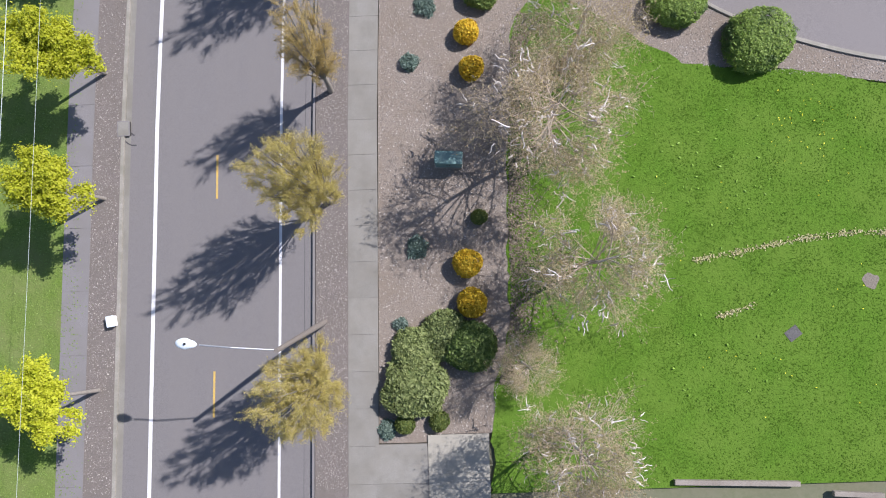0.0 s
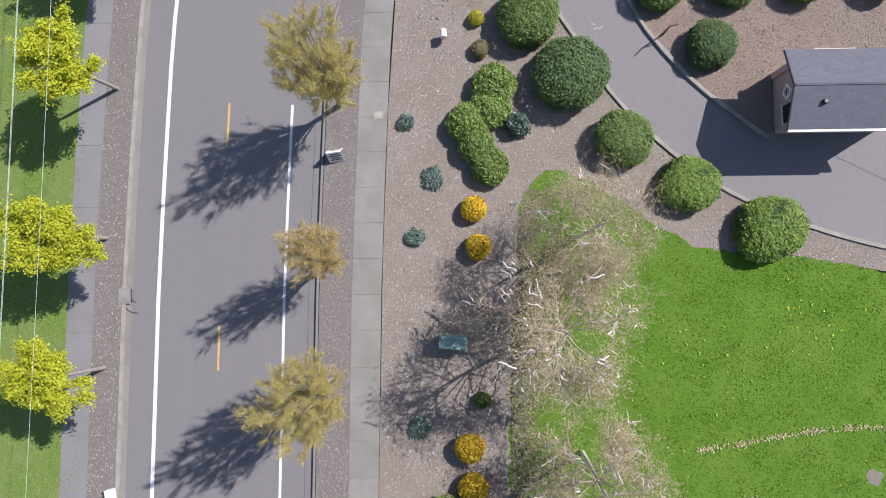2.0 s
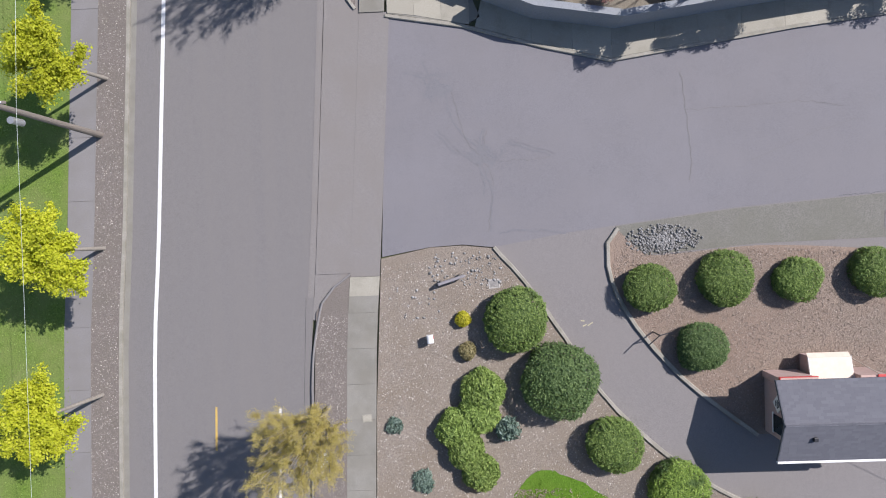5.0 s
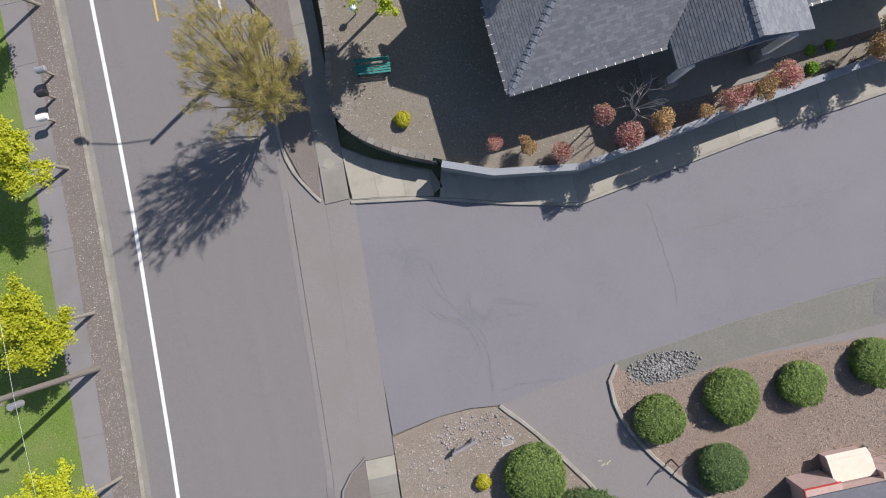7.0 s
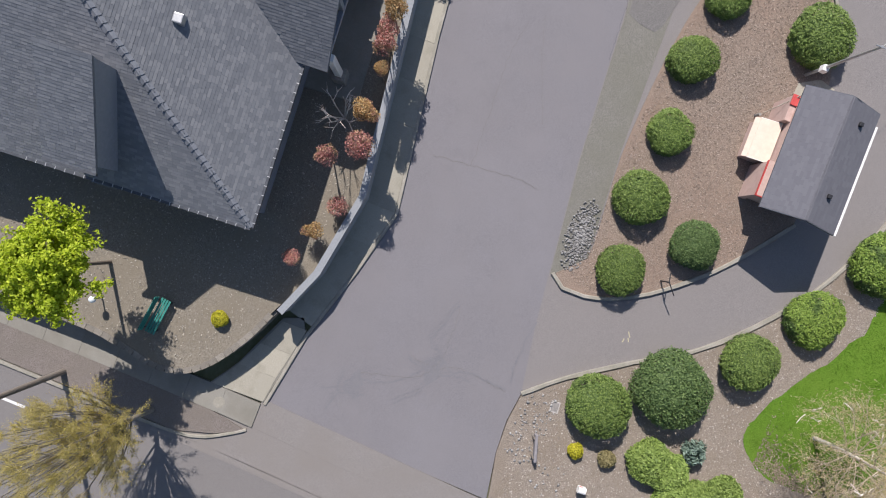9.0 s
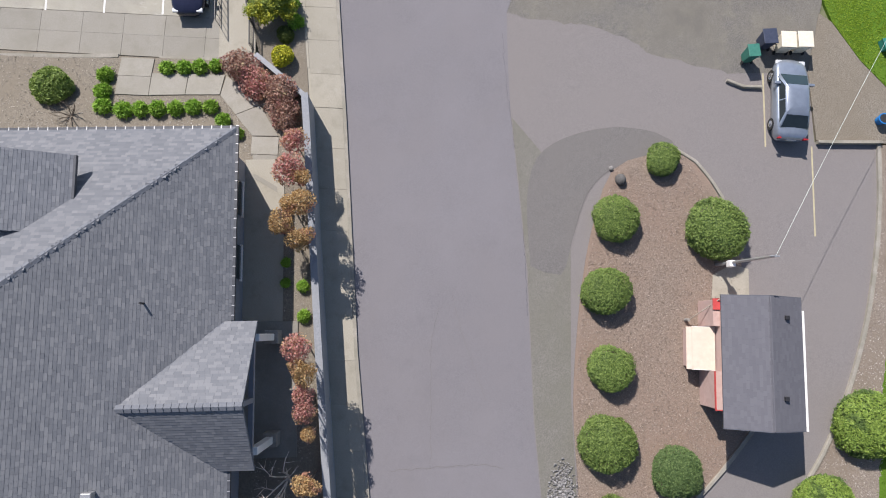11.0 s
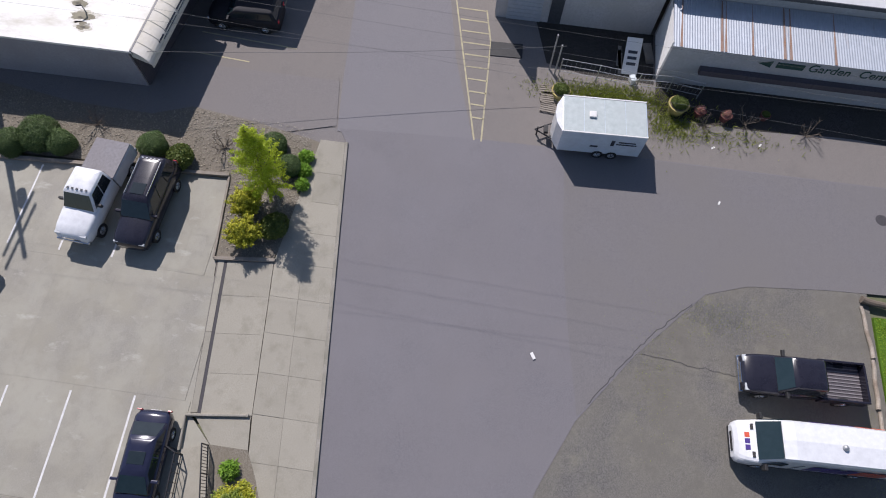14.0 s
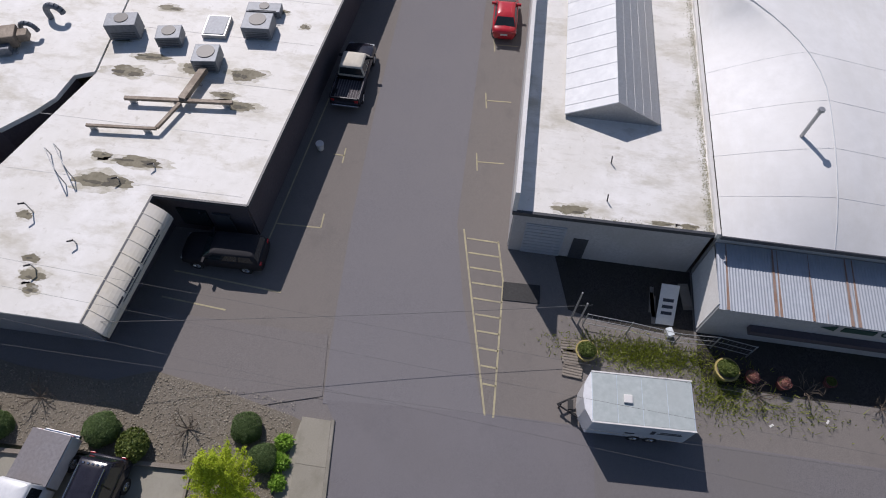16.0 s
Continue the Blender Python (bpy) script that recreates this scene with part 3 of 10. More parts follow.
def tubes(name, segs, material, parent=None, sides=4):
    """Branches: each (start, end, radius, radius) is an open tapered tube."""
    if not segs:
        return None
    A = np.array([s[0] for s in segs], float)
    Bq = np.array([s[1] for s in segs], float)
    R0 = np.array([s[2] for s in segs], float)
    R1 = np.array([s[3] for s in segs], float)
    D = Bq - A
    D /= np.linalg.norm(D, axis=1, keepdims=True) + 1e-9
    ref = np.where(np.abs(D[:, 2:3]) < 0.9, np.array([[0, 0, 1.0]]), np.array([[1.0, 0, 0]]))
    U = np.cross(D, ref)
    U /= np.linalg.norm(U, axis=1, keepdims=True)
    V = np.cross(D, U)
    verts, faces = [], []
    n = len(segs)
    ang = 2 * np.pi * np.arange(sides) / sides
    ca, sa = np.cos(ang)[None, :, None], np.sin(ang)[None, :, None]
    lo = A[:, None] + R0[:, None, None] * (ca * U[:, None] + sa * V[:, None])
    hi = Bq[:, None] + R1[:, None, None] * (ca * U[:, None] + sa * V[:, None])
    verts = np.concatenate([lo, hi], 1).reshape(-1, 3)
    base = (np.arange(n) * 2 * sides)[:, None, None]
    k = np.arange(sides)
    quad = np.stack([k, (k + 1) % sides, (k + 1) % sides + sides, k + sides], -1)[None]
    faces = (base + quad).reshape(-1, 4)
    return raw(name, verts.tolist(), faces.tolist(), material, parent, smooth=True)


def leaves(name, pts, nrm, size, material, parent=None, rng=None, aspect=1.6, tilt=0.7):
    """Many small leaves: one bent quad at each point, turned loosely about its normal."""
    pts, nrm = np.asarray(pts, float), np.asarray(nrm, float)
    n = len(pts)
    nrm = nrm + rng.normal(0, tilt, (n, 3))
    nrm /= np.linalg.norm(nrm, axis=1, keepdims=True) + 1e-9
    u = np.cross(nrm, rng.normal(0, 1, (n, 3)))
    u /= np.linalg.norm(u, axis=1, keepdims=True) + 1e-9
    v = np.cross(nrm, u)
    s = (size * rng.uniform(0.6, 1.35, n))[:, None]
    a, b = u * s * aspect / 2, v * s / 2
    verts = np.stack([pts - a, pts - b * 0.9 + nrm * s * 0.12, pts + a, pts + b * 0.9 + nrm * s * 0.12], 1).reshape(-1, 3)
    faces = np.arange(4 * n).reshape(-1, 4)
    return raw(name, verts.tolist(), faces.tolist(), material, parent)


def along(pts, y):
    return float(np.interp(y, [p[0] for p in pts], [p[1] for p in pts]))


# ---- ground and streets ----
WAY = [(-70, -15.3), (-9.3, -14.42), (3.5, -14.2), (10, -14.1), (16, -13.9), (24, -13.55), (29, -13.08), (35.5, -12.62), (42, -12.15), (46.7, -11.93), (57.5, -11.55), (130, -9.5)]


def way(y, off):
    return (along(WAY, y) + off, y)


def ribbon(o0, o1, y0, y1, step=3.0):
    n = max(2, int((y1 - y0) / step))
    ys = [y0 + (y1 - y0) * k / n for k in range(n + 1)]
    return [way(y, o0) for y in ys] + [way(y, o1) for y in ys[::-1]]


def ragged(pts, amount, seed):
    """A finer outline that wanders to both sides."""
    r = np.random.default_rng(seed)
    d = np.array(dense(pts, 0.3))
    n = np.stack([-np.gradient(d[:, 1]), np.gradient(d[:, 0])], 1)
    n /= np.linalg.norm(n, axis=1, keepdims=True)
    k = np.arange(len(d))
    wave = np.sin(k * 0.31 + seed) + 0.7 * np.sin(k * 0.83 + 2 * seed) + r.normal(0, 0.5, len(d))
    wave[0] = wave[-1] = 0
    return [tuple(p) for p in d + n * (wave * amount)[:, None]]


ground = tagged(slab("ground", [(-1500, -1500), (1500, -1500), (1500, 1500), (-1500, 1500)], -0.12, GROUND, 0.5),
                "wide green and brown ground around the streets", "ground", kind="structure")
road_street = tagged(slab("road_street", ribbon(-1.72, 8.42, -70, 130), 0.0, ASPHALT, 0.1), "weathered grey asphalt two-lane street", "road", kind="structure")
LOOP = [(4.6, 28.3), (6.2, 26.4), (8.2, 23.4), (9.85, 20.65), (12.4, 17.9), (15.3, 15.6), (18.2, 14.1), (21.3, 12.95), (24.4, 12.15), (28.5, 11.5), (32.4, 11.3)]
NKERB = [(-0.6, 40.5), (3.44, 39.78), (7.48, 38.55), (10.96, 37.7), (16.26, 38.44), (20.3, 39.0), (26.2, 39.62), (32.2, 40.25), (39.2, 41.07), (43.6, 41.62), (54.5, 42.97), (58.65, 43.47)]
road_private = tagged(slab("road_side_street", [(-1.25, 28.0), (1.25, 28.42), (3.0, 28.5), (4.6, 28.3), (8.3, 28.9), (10.95, 29.2), (17.1, 29.9), (24.8, 30.4), (33.0, 31.4), (36.3, 31.65),
                                                (39.0, 31.77), (41.25, 31.1), (44.7, 29.4), (48.4, 26.55), (52.2, 22.9), (53.0, 20.6), (53.4, 16.5), (54.0, 5), (56.5, -10),
                                                (60.5, -10), (60.2, 31), (60.1, 36), (59.6, 44.1), (58.65, 43.47)] + NKERB[::-1][1:], 0.006, ASPHALT_NEW, 0.1),
                      "smooth violet-grey asphalt side street", "road", kind="structure")
road_loop = tagged(slab("road_loop_drive", [(4.6, 28.3), (8.3, 28.9), (10.95, 29.2), (17.1, 29.9), (24.8, 30.4), (33.0, 31.4), (36.3, 31.65), (39.0, 31.77)] + ragged([(38.9, 31.2), (38.6, 29.4), (38.1, 25.6), (36.8, 23.0), (36.1, 19.3)], 0.09, 11) + [(36.4, 15.0), (32.4, 14.8), (32.4, 11.3)] + LOOP[::-1][1:], 0.0, ASPHALT_OLD, 0.1),
                   "brown-grey worn asphalt loop driveway", "road", kind="structure")
lot_gravel = tagged(slab("ground_gravel_lot", [(39.0, 31.77), (41.25, 31.1), (44.7, 29.4), (48.4, 26.55), (52.2, 22.9), (53.6, 20.6), (54.0, 14.3), (40.6, 14.0), (36.4, 15.0), (35.6, 19.3),
                                               (36.1, 23.0), (37.3, 25.6), (37.9, 29.4)], -0.006, GRAVEL_DARK, 0.1), "dark worn gravel and asphalt parking area", "gravel lot", kind="structure")
road_south = tagged(slab("road_south_spur", [(60.15, 30.8), (53.8, 30.55), (49.5, 30.05), (44.9, 29.35), (48.4, 26.6), (52.2, 22.95), (53.0, 20.6), (53.4, 16.5), (54.0, 5), (56.5, -10), (60.4, -10)], 0.009, ASPHALT_WARM, 0.05),
                    "older brown-grey asphalt spur meeting the side street", "road", kind="structure")
lot_east = tagged(slab("road_back_lot", [(59.6, 44.1), (60.1, 36), (60.2, 31), (60.5, -10), (130, -10), (130, 70), (62.5, 70), (59.7, 52.6)], -0.002, ASPHALT_YARD, 0.1),
                  "brown-grey worn asphalt yard with painted bays", "yard", kind="structure")
road_alley = tagged(slab("road_alley", [(59.4, 44.2), (59.9, 36.2), (66.0, 38.0), (71.0, 39.0), (80.0, 39.2), (128, 40.5), (128, 46.5), (80, 45.6), (70.5, 45.2), (63, 44.6)], 0.004, ASPHALT_ALLEY, 0.1),
                    "smooth violet-grey asphalt alley between the buildings", "road", kind="structure")
edge_strip = tagged(slab("ground_gravel_verge", [(10.95, 29.15), (17.1, 29.85), (24.8, 30.35), (33.0, 31.35), (31.0, 29.6), (29.4, 28.4), (26, 28.1), (18.2, 28.0), (12.4, 27.6), (11.3, 28.2)], 0.012, GRAVEL_EDGE, 0.1),
                    "mossy grey gravel verge beside the asphalt", "gravel verge", kind="structure")
dark_sweep = tagged(slab("road_sealed_patch", dense([(25.0, 30.2), (28.5, 30.45), (30.8, 29.96), (32.0, 28.45), (32.7, 26.0), (32.55, 23.6), (31.7, 22.3), (31.1, 24.1), (30.4, 25.9), (29.0, 27.2), (26.5, 28.0), (24.6, 28.6), (25.0, 30.2)], 0.6)[:-1],
                         0.018, PATCH, 0.1), "dark sealed asphalt sweep round the shrub bed", "asphalt patch", kind="structure")
lawn = tagged(slab("ground_lawn", ragged([(3.1, -9.4), (3.5, -4.5), (4.35, -0.5), (4.4, 4.7), (4.9, 11.5), (4.95, 13.4), (5.3, 15.2), (6.3, 16.4), (7.4, 16.5), (8.7, 15.8), (11.0, 14.3), (13.6, 12.7), (14.9, 12.2), (19, 11.9), (24.5, 10.9), (32.5, 10.3)], 0.075, 3) + [ (35.6, 10.5), (37.2, 12.0),
                                   (39.4, 13.5), (41.0, 14.1), (52.2, 14.15), (52.4, 6), (50, -8.9)], 0.06, GRASS, 0.3), "vivid green mown spring lawn", "lawn", kind="structure")
bed_street = tagged(slab("ground_bark_bed", [way(-6.8, 11.88), way(3, 11.88), way(12, 11.88), way(20, 11.88), way(27.9, 11.88), (1.25, 28.4), (3.0, 28.45), (4.6, 28.25)] + LOOP[1:] +
                         [(32.4, 10.3), (24.5, 10.9), (19, 11.9), (14.9, 12.2), (14.0, 11.0), (11.0, 12.5), (8.5, 13.5), (6.6, 13.5), (6.2, 11.5), (6.2, 4.7), (6.0, -0.5), (5.0, -4.5), (3.2, -6.4), (-0.02, -6.4), (-0.02, -6.8)], 0.05, MULCH, 0.3),
                    "grey-brown bark mulch planting bed", "planting bed", kind="structure")
bed_island = tagged(slab("ground_island_bed", dense([(11.1, 28.9), (12.4, 27.6), (18.2, 27.9), (24.1, 27.5), (27.8, 26.8), (30.3, 25.9), (31.2, 24.1), (31.4, 22.1), (29.0, 20.1), (24.8, 18.9), (21.8, 18.5),
                                                     (17.9, 18.1), (14.9, 20.5), (13.2, 22.2), (11.9, 23.9), (10.9, 25.6), (10.5, 27.1), (10.5, 28.3), (11.1, 28.9)], 1.0)[:-1], 0.055, MULCH_RED, 0.3),
                    "red-brown bark mulch island bed", "planting bed", kind="structure")
verge_gravel = tagged(slab("ground_gravel_strip", [(32.5, 14.7), (36.4, 15.0), (39.9, 14.2), (39.4, 13.5), (37.2, 12.0), (35.6, 10.5), (32.5, 10.3)], 0.03, GRAVEL_BED, 0.2), "tan pea gravel strip", "gravel strip", kind="structure")
verge_west = tagged(slab("ground_west_verge", ribbon(-60, -4.86, -70, 130, 8), 0.1, GRASS_PALE, 0.3), "patchy green roadside grass", "grass verge", kind="structure")
for nm, o0, o1, y0, y1 in (("ground_west_strip", -3.42, -1.9, -70, 130), ("ground_east_strip", 8.6, 10.3, -70, 25.2), ("ground_corner_strip", 8.6, 10.3, 45.9, 130)):
    tagged(slab(nm, ribbon(o0, o1, y0, y1), 0.1, STRIP, 0.25), "brown bark and soil planting strip beside the kerb", "planting strip", kind="structure")
tagged(slab("ground_strip_tip", [way(25.2, 8.6), (-4.55, 25.6), (-3.9, 26.4), way(27.0, 10.28), way(25.2, 10.3)], 0.1, STRIP, 0.25), "soil tip of the planting strip", "planting strip", kind="structure")
tagged(slab("ground_strip_tip_north", [way(45.9, 8.6), (-3.45, 44.4), (-2.9, 42.4), (-2.2, 40.95), way(43, 10.3), way(45.9, 10.3)], 0.1, STRIP, 0.25), "soil tip of the planting strip", "planting strip", kind="structure")


def terrace_z(x, y):
    return 1.4 - max(0.0, min(1.0, (x - 29.5) / 5.7)) * 0.95


WALLW = [(0.45, 75), (0.47, 60), (0.45, 50.8), (0.2, 48.1), (-0.2, 46.2), (-0.1, 44.9), (0.75, 43.6), (2.6, 42.3), (4.6, 41.4)]
WALLN = [(4.5, 41.13), (6.9, 40.14), (11.15, 39.42), (20.1, 40.54), (31.7, 41.92), (33.05, 42.1), (35.5, 45.05)]
terrace = tagged(slab("ground_terrace", WALLW + WALLN[1:5] + [(29.5, 41.75), (29.5, 75)], 1.4, GRAVEL_BED, 1.5), "gravel planting terrace round the grey house", "planting bed", kind="structure")
terrace_e = tagged(slab("ground_terrace_slope", [(29.5, 41.75), (31.7, 42.0), (33.05, 42.12), (35.2, 44.9), (35.2, 75), (29.5, 75)], 0, GRAVEL_BED, 1.5, zf=terrace_z), "sloping gravel bed beside the house", "planting bed", kind="structure")
lot_north = tagged(slab("pavement_lot", [(35.25, 45.2), (37.3, 45.4), (41.2, 46.45), (42.4, 47.75), (50.4, 48.8), (55.3, 49.4), (54.6, 75), (35.25, 75)], 0.05, CONCRETE_LOT, 0.2), "pale concrete parking lot with white bay lines", "parking lot", kind="structure")
bed_back = tagged(slab("ground_back_bed", [(55.5, 49.5), (50.5, 48.85), (50.8, 45.85), (55.0, 44.9), (58.4, 45.0), (58.55, 45.5), (59.3, 49.4), (59.75, 53.0), (58.9, 55.2), (59.0, 60), (59.7, 64.6), (59.9, 75), (54.8, 75)], 0.09, GRAVEL_BED, 0.25), "tan gravel planting bed behind the parking lot", "planting bed", kind="structure")

road_base = tagged(slab("road_base_corner", [(52, 40.5), (66, 40.5), (66, 50), (56, 50)], -0.02, ASPHALT_OLD, 0.1), "worn asphalt at the alley mouth", "road", kind="structure")
yard_strip = tagged(slab("ground_yard_margin", [(59.75, 44.3), (63.0, 44.8), (63.0, 75), (56.8, 75), (57.0, 60), (57.2, 52.5)], 0.03, ASPHALT_OLD, 0.2), "brown worn asphalt in front of the shop", "yard", kind="structure")

# Both slabs paint the shade before the garden centre into the ground
tagged(slab("ground_canopy_bed", dense([(63.4, 25.3), (63.2, 20.0), (63.5, 14.0), (63.3, 8.0), (66.15, 8.0), (66.15, 25.45), (64.6, 25.5), (63.4, 25.3)], 0.9)[:-1], 0.012, SHADE_GROUND, 0.1), "ground under the canopy front, coloured near black as deep shade", "planting bed", kind="structure")
tagged(slab("ground_yard_soil", [(65.75, 25.6), (69.75, 25.6), (69.75, 33.2), (66.4, 32.3), (65.9, 30.0)], 0.012, SHADE_GROUND, 0.1), "yard ground behind the pipe fence, coloured near black as deep shade", "yard", kind="structure")

# kerbs
def kerb(name, pts, w=0.16, h=0.14, z0=-0.05, label="pale worn concrete kerb", material=None, ease=0.7):
    bm = sweep(bmesh.new(), dense(pts, ease) if ease else pts, (-w / 2, w / 2), z0, h)
    bmesh.ops.bevel(bm, geom=[e for e in bm.edges if abs(e.verts[0].co.z - h) < 0.002 and abs(e.verts[1].co.z - h) < 0.002 and e.calc_length() > w * 1.3], offset=0.03, segments=1, affect='EDGES')
    return tagged(part(name, bm, material or KERB), label, "kerb", kind="structure")


kerb("kerb_west", [way(y, -1.81) for y in range(-70, 131, 5)], 0.18, 0.12)
kerb("kerb_east", [way(y, 8.51) for y in np.arange(-70, 25.3, 3.2)] + [(-4.5, 25.7), (-3.85, 26.5), (-2.95, 27.15)], 0.11, 0.16, material=CONCRETE_GREY)
kerb("kerb_corner", [(-2.15, 40.9), (-2.9, 42.1), (-3.45, 43.5)] + [way(y, 8.45) for y in np.arange(46, 131, 5)], 0.17, 0.12)
kerb("kerb_loop", LOOP, 0.2, 0.15)
kerb("kerb_island", [(11.05, 29.05), (10.5, 28.3), (10.5, 27.1), (10.9, 25.65), (11.85, 23.9), (13.3, 22.1), (14.85, 20.5), (17.95, 18.05)], 0.2, 0.15)
kerb("kerb_island_tip", [(31.0, 24.0), (31.6, 22.4), (31.0, 21.4), (29.1, 20.0), (26.5, 19.0)], 0.17, 0.13)
kerb("kerb_side_street", NKERB, 0.18, 0.13, ease=None)
kerb("kerb_bay_wall", [(32.35, 14.75), (32.5, 11.2)], 0.16, 0.3)
kerb("kerb_stub", [(35.65, 19.6), (35.33, 18.7), (35.35, 17.7)], 0.16, 0.2)


# ---- pavements, panel by panel ----
def panels(thing, rows, name="concrete_panel", material=None, z0=-0.08, z1=0.0, gap=0.006):
    """Concrete panels between successive cross lines: each (left, right) pair of points is one joint."""
    for (a, b), (c, d) in zip(rows, rows[1:]):
        bm = bmesh.new()
        q = [Vector(a), Vector(b), Vector(d), Vector(c)]
        mid = sum(q, Vector((0, 0))) / 4
        q = [p + (mid - p).normalized() * gap * 1.4 for p in q]
        if area2([tuple(p) for p in q]) < 0:
            q = q[::-1]
        zz = [(p, z1) for p in q]
        lo = [bm.verts.new((*p, z0)) for p in q]
        hi = [bm.verts.new((*p, z)) for p, z in zz]
        bm.faces.new(hi)
        for k in range(4):
            j = (k + 1) % 4
            bm.faces.new((lo[k], lo[j], hi[j], hi[k]))
        part(name, bm, material or CONCRETE, thing)


def walkway(name, o0, o1, y0, y1, step, z, label, material=None):
    base = tagged(slab(name, ribbon(o0 + 0.02, o1 - 0.02, y0, y1), z - 0.02, JOINT, 0.25), label, "sidewalk", kind="structure")
    n = round((y1 - y0) / step)
    ys = [y0 + (y1 - y0) * k / n for k in range(n + 1)]
    panels(base, [(way(y, o0), way(y, o1)) for y in ys], z1=z, material=material)
    return base


walkway("pavement_east", 10.3, 11.86, -22, 27.0, 1.88, 0.11, "grey-tan concrete sidewalk of square panels")
walkway("pavement_west", -4.86, -3.42, -22, 75, 3.4, 0.11, "grey concrete sidewalk beside the grass", CONCRETE_GREY)
walkway("pavement_crossing", 10.3, 11.86, 27.0, 40.7, 13.7, 0.05, "worn brown-grey concrete crossing the driveway mouth", APRON)
walkway("pavement_corner", 10.3, 11.6, 40.7, 75, 1.88, 0.11, "concrete sidewalk below the block wall")
apron = tagged(slab("pavement_apron", ribbon(8.42, 10.29, 24.8, 45.6), 0.012, APRON, 0.2), "concrete driveway apron", "driveway apron", kind="structure")
panels(apron, [(way(y, 8.46), way(y, 10.296)) for y in (27.2, 40.9)], z1=0.045, material=APRON, gap=0.002)
panels(apron, [(way(y, 8.1), way(y, 8.44)) for y in (26.0, 31.0, 36.0, 41.0, 45.5)], z1=0.012, name="gutter_panel", material=APRON, gap=0.002)
gut = tagged(slab("pavement_gutter_west", ribbon(-1.71, -1.42, -22, 75), 0.004, CONCRETE, 0.1), "narrow concrete gutter", "gutter", kind="structure")
pad = tagged(slab("pavement_pad", [(-0.02, -6.42), (3.1, -6.42), (3.0, -11), (-0.2, -11)], 0.1, JOINT, 0.2), "pale concrete path beside the lawn", "path", kind="structure")
panels(pad, [((-0.02, y), (3.08, y)) for y in (-6.42, -8.4, -10.9)], z1=0.12, material=CONCRETE_TAN)
panels(pad, [((-2.7, y), (-0.05, y)) for y in (-6.85, -8.8, -10.9)], z1=0.115)
block = tagged(slab("pavement_threshold", [way(26.0, 10.3), way(26.0, 11.86), way(27.0, 11.86), way(27.0, 10.3)], 0.118, CONCRETE_TAN, 0.1), "pale new concrete panel in the sidewalk", "sidewalk", kind="structure")
corner = tagged(slab("pavement_corner_plaza", [(-0.5, 43.5), (1.0, 42.5), (3.9, 41.2), (4.3, 40.2), (3.5, 39.85), (-0.5, 40.6)], 0.1, CONCRETE, 0.2), "pale worn concrete at the street corner", "pavement", kind="structure")
panels(corner, [((x, 40.62 - max(0, x) * 0.21), (x, y)) for x, y in ((-0.48, 43.4), (0.9, 42.5), (2.3, 41.8), (3.75, 41.15))], z1=0.12, material=CONCRETE_TAN)

# sidewalk between the retaining wall and the side street
def lerp_line(pts, x):
    return (x, along(pts, x))


walk_n = tagged(slab("pavement_side_street", [lerp_line(NKERB, x) for x in (4.0, 7.5, 10.96, 16.3, 22, 28, 35, 43.6, 50, 58.6)] + [(58.38, 45.0), (50.8, 45.75), (42.75, 44.8), (41.0, 44.5), (35.5, 45.0), (33.05, 42.1), (31.7, 41.95), (20.1, 40.6), (11.05, 39.5), (6.9, 40.1), (4.4, 41.1)], 0.1, CONCRETE_TAN, 0.2),
                "tan concrete sidewalk with joints along the side street", "sidewalk", kind="structure")
xs = [4.4, 6.9, 9, 11.0, 13.2, 15.4, 17.6, 19.8, 22, 24.2, 26.4, 28.6, 30.8, 33.0]
WBACK = [(4.4, 41.05), (6.9, 40.1), (11.05, 39.5), (20.1, 40.55), (31.7, 41.9), (33.05, 42.05)]
panels(walk_n, [(tuple(Vector(lerp_line(NKERB, x)) + Vector((0, 0.09))), lerp_line(WBACK, x)) for x in xs], z1=0.125, material=CONCRETE_TAN)
xs = [33.02, 34.9, 36.8, 38.7, 40.7, 42.85, 44.85, 46.85, 48.8, 50.75, 52.6, 54.5, 56.4, 58.6]
MIDL = [(33, 42.05), (42.85, 43.3), (50.9, 44.25), (58.5, 45.0)]
panels(walk_n, [(tuple(Vector(lerp_line(NKERB, x)) + Vector((0, 0.09))), lerp_line(MIDL, x)) for x in xs], z1=0.125, material=CONCRETE_TAN)
panels(walk_n, [(lerp_line(MIDL, x), lerp_line([(34.0, 43.4), (35.6, 44.9), (41.0, 44.45), (42.8, 44.75)], x)) for x in (35.2, 36.8, 38.7, 40.7, 42.82)], z1=0.125, material=CONCRETE_TAN)
BACKL = [(42.7, 44.8), (50.75, 45.7)]
panels(walk_n, [(lerp_line(MIDL, x), lerp_line(BACKL, x)) for x in (42.85, 44.85, 46.85, 48.8, 50.75)], z1=0.125, material=CONCRETE_TAN)
strip_lot = tagged(slab("pavement_lot_margin", [(42.6, 44.82), (50.7, 45.78), (50.4, 48.75), (42.45, 47.75)], 0.09, JOINT, 0.2), "tan concrete paving beside the parking lot", "pavement", kind="structure")
panels(strip_lot, [((x, 44.815 + (x - 42.7) * 0.118), (x - 0.25, 47.25 + (x - 42.7) * 0.118)) for x in (42.75, 44.7, 46.7, 48.7, 50.6)], z1=0.115, material=CONCRETE_TAN)
panels(strip_lot, [((x, 47.45 + (x - 42.7) * 0.118), (x - 0.05, 47.75 + (x - 42.7) * 0.118)) for x in (42.55, 46.5, 50.4)], z1=0.115, material=CONCRETE_TAN)
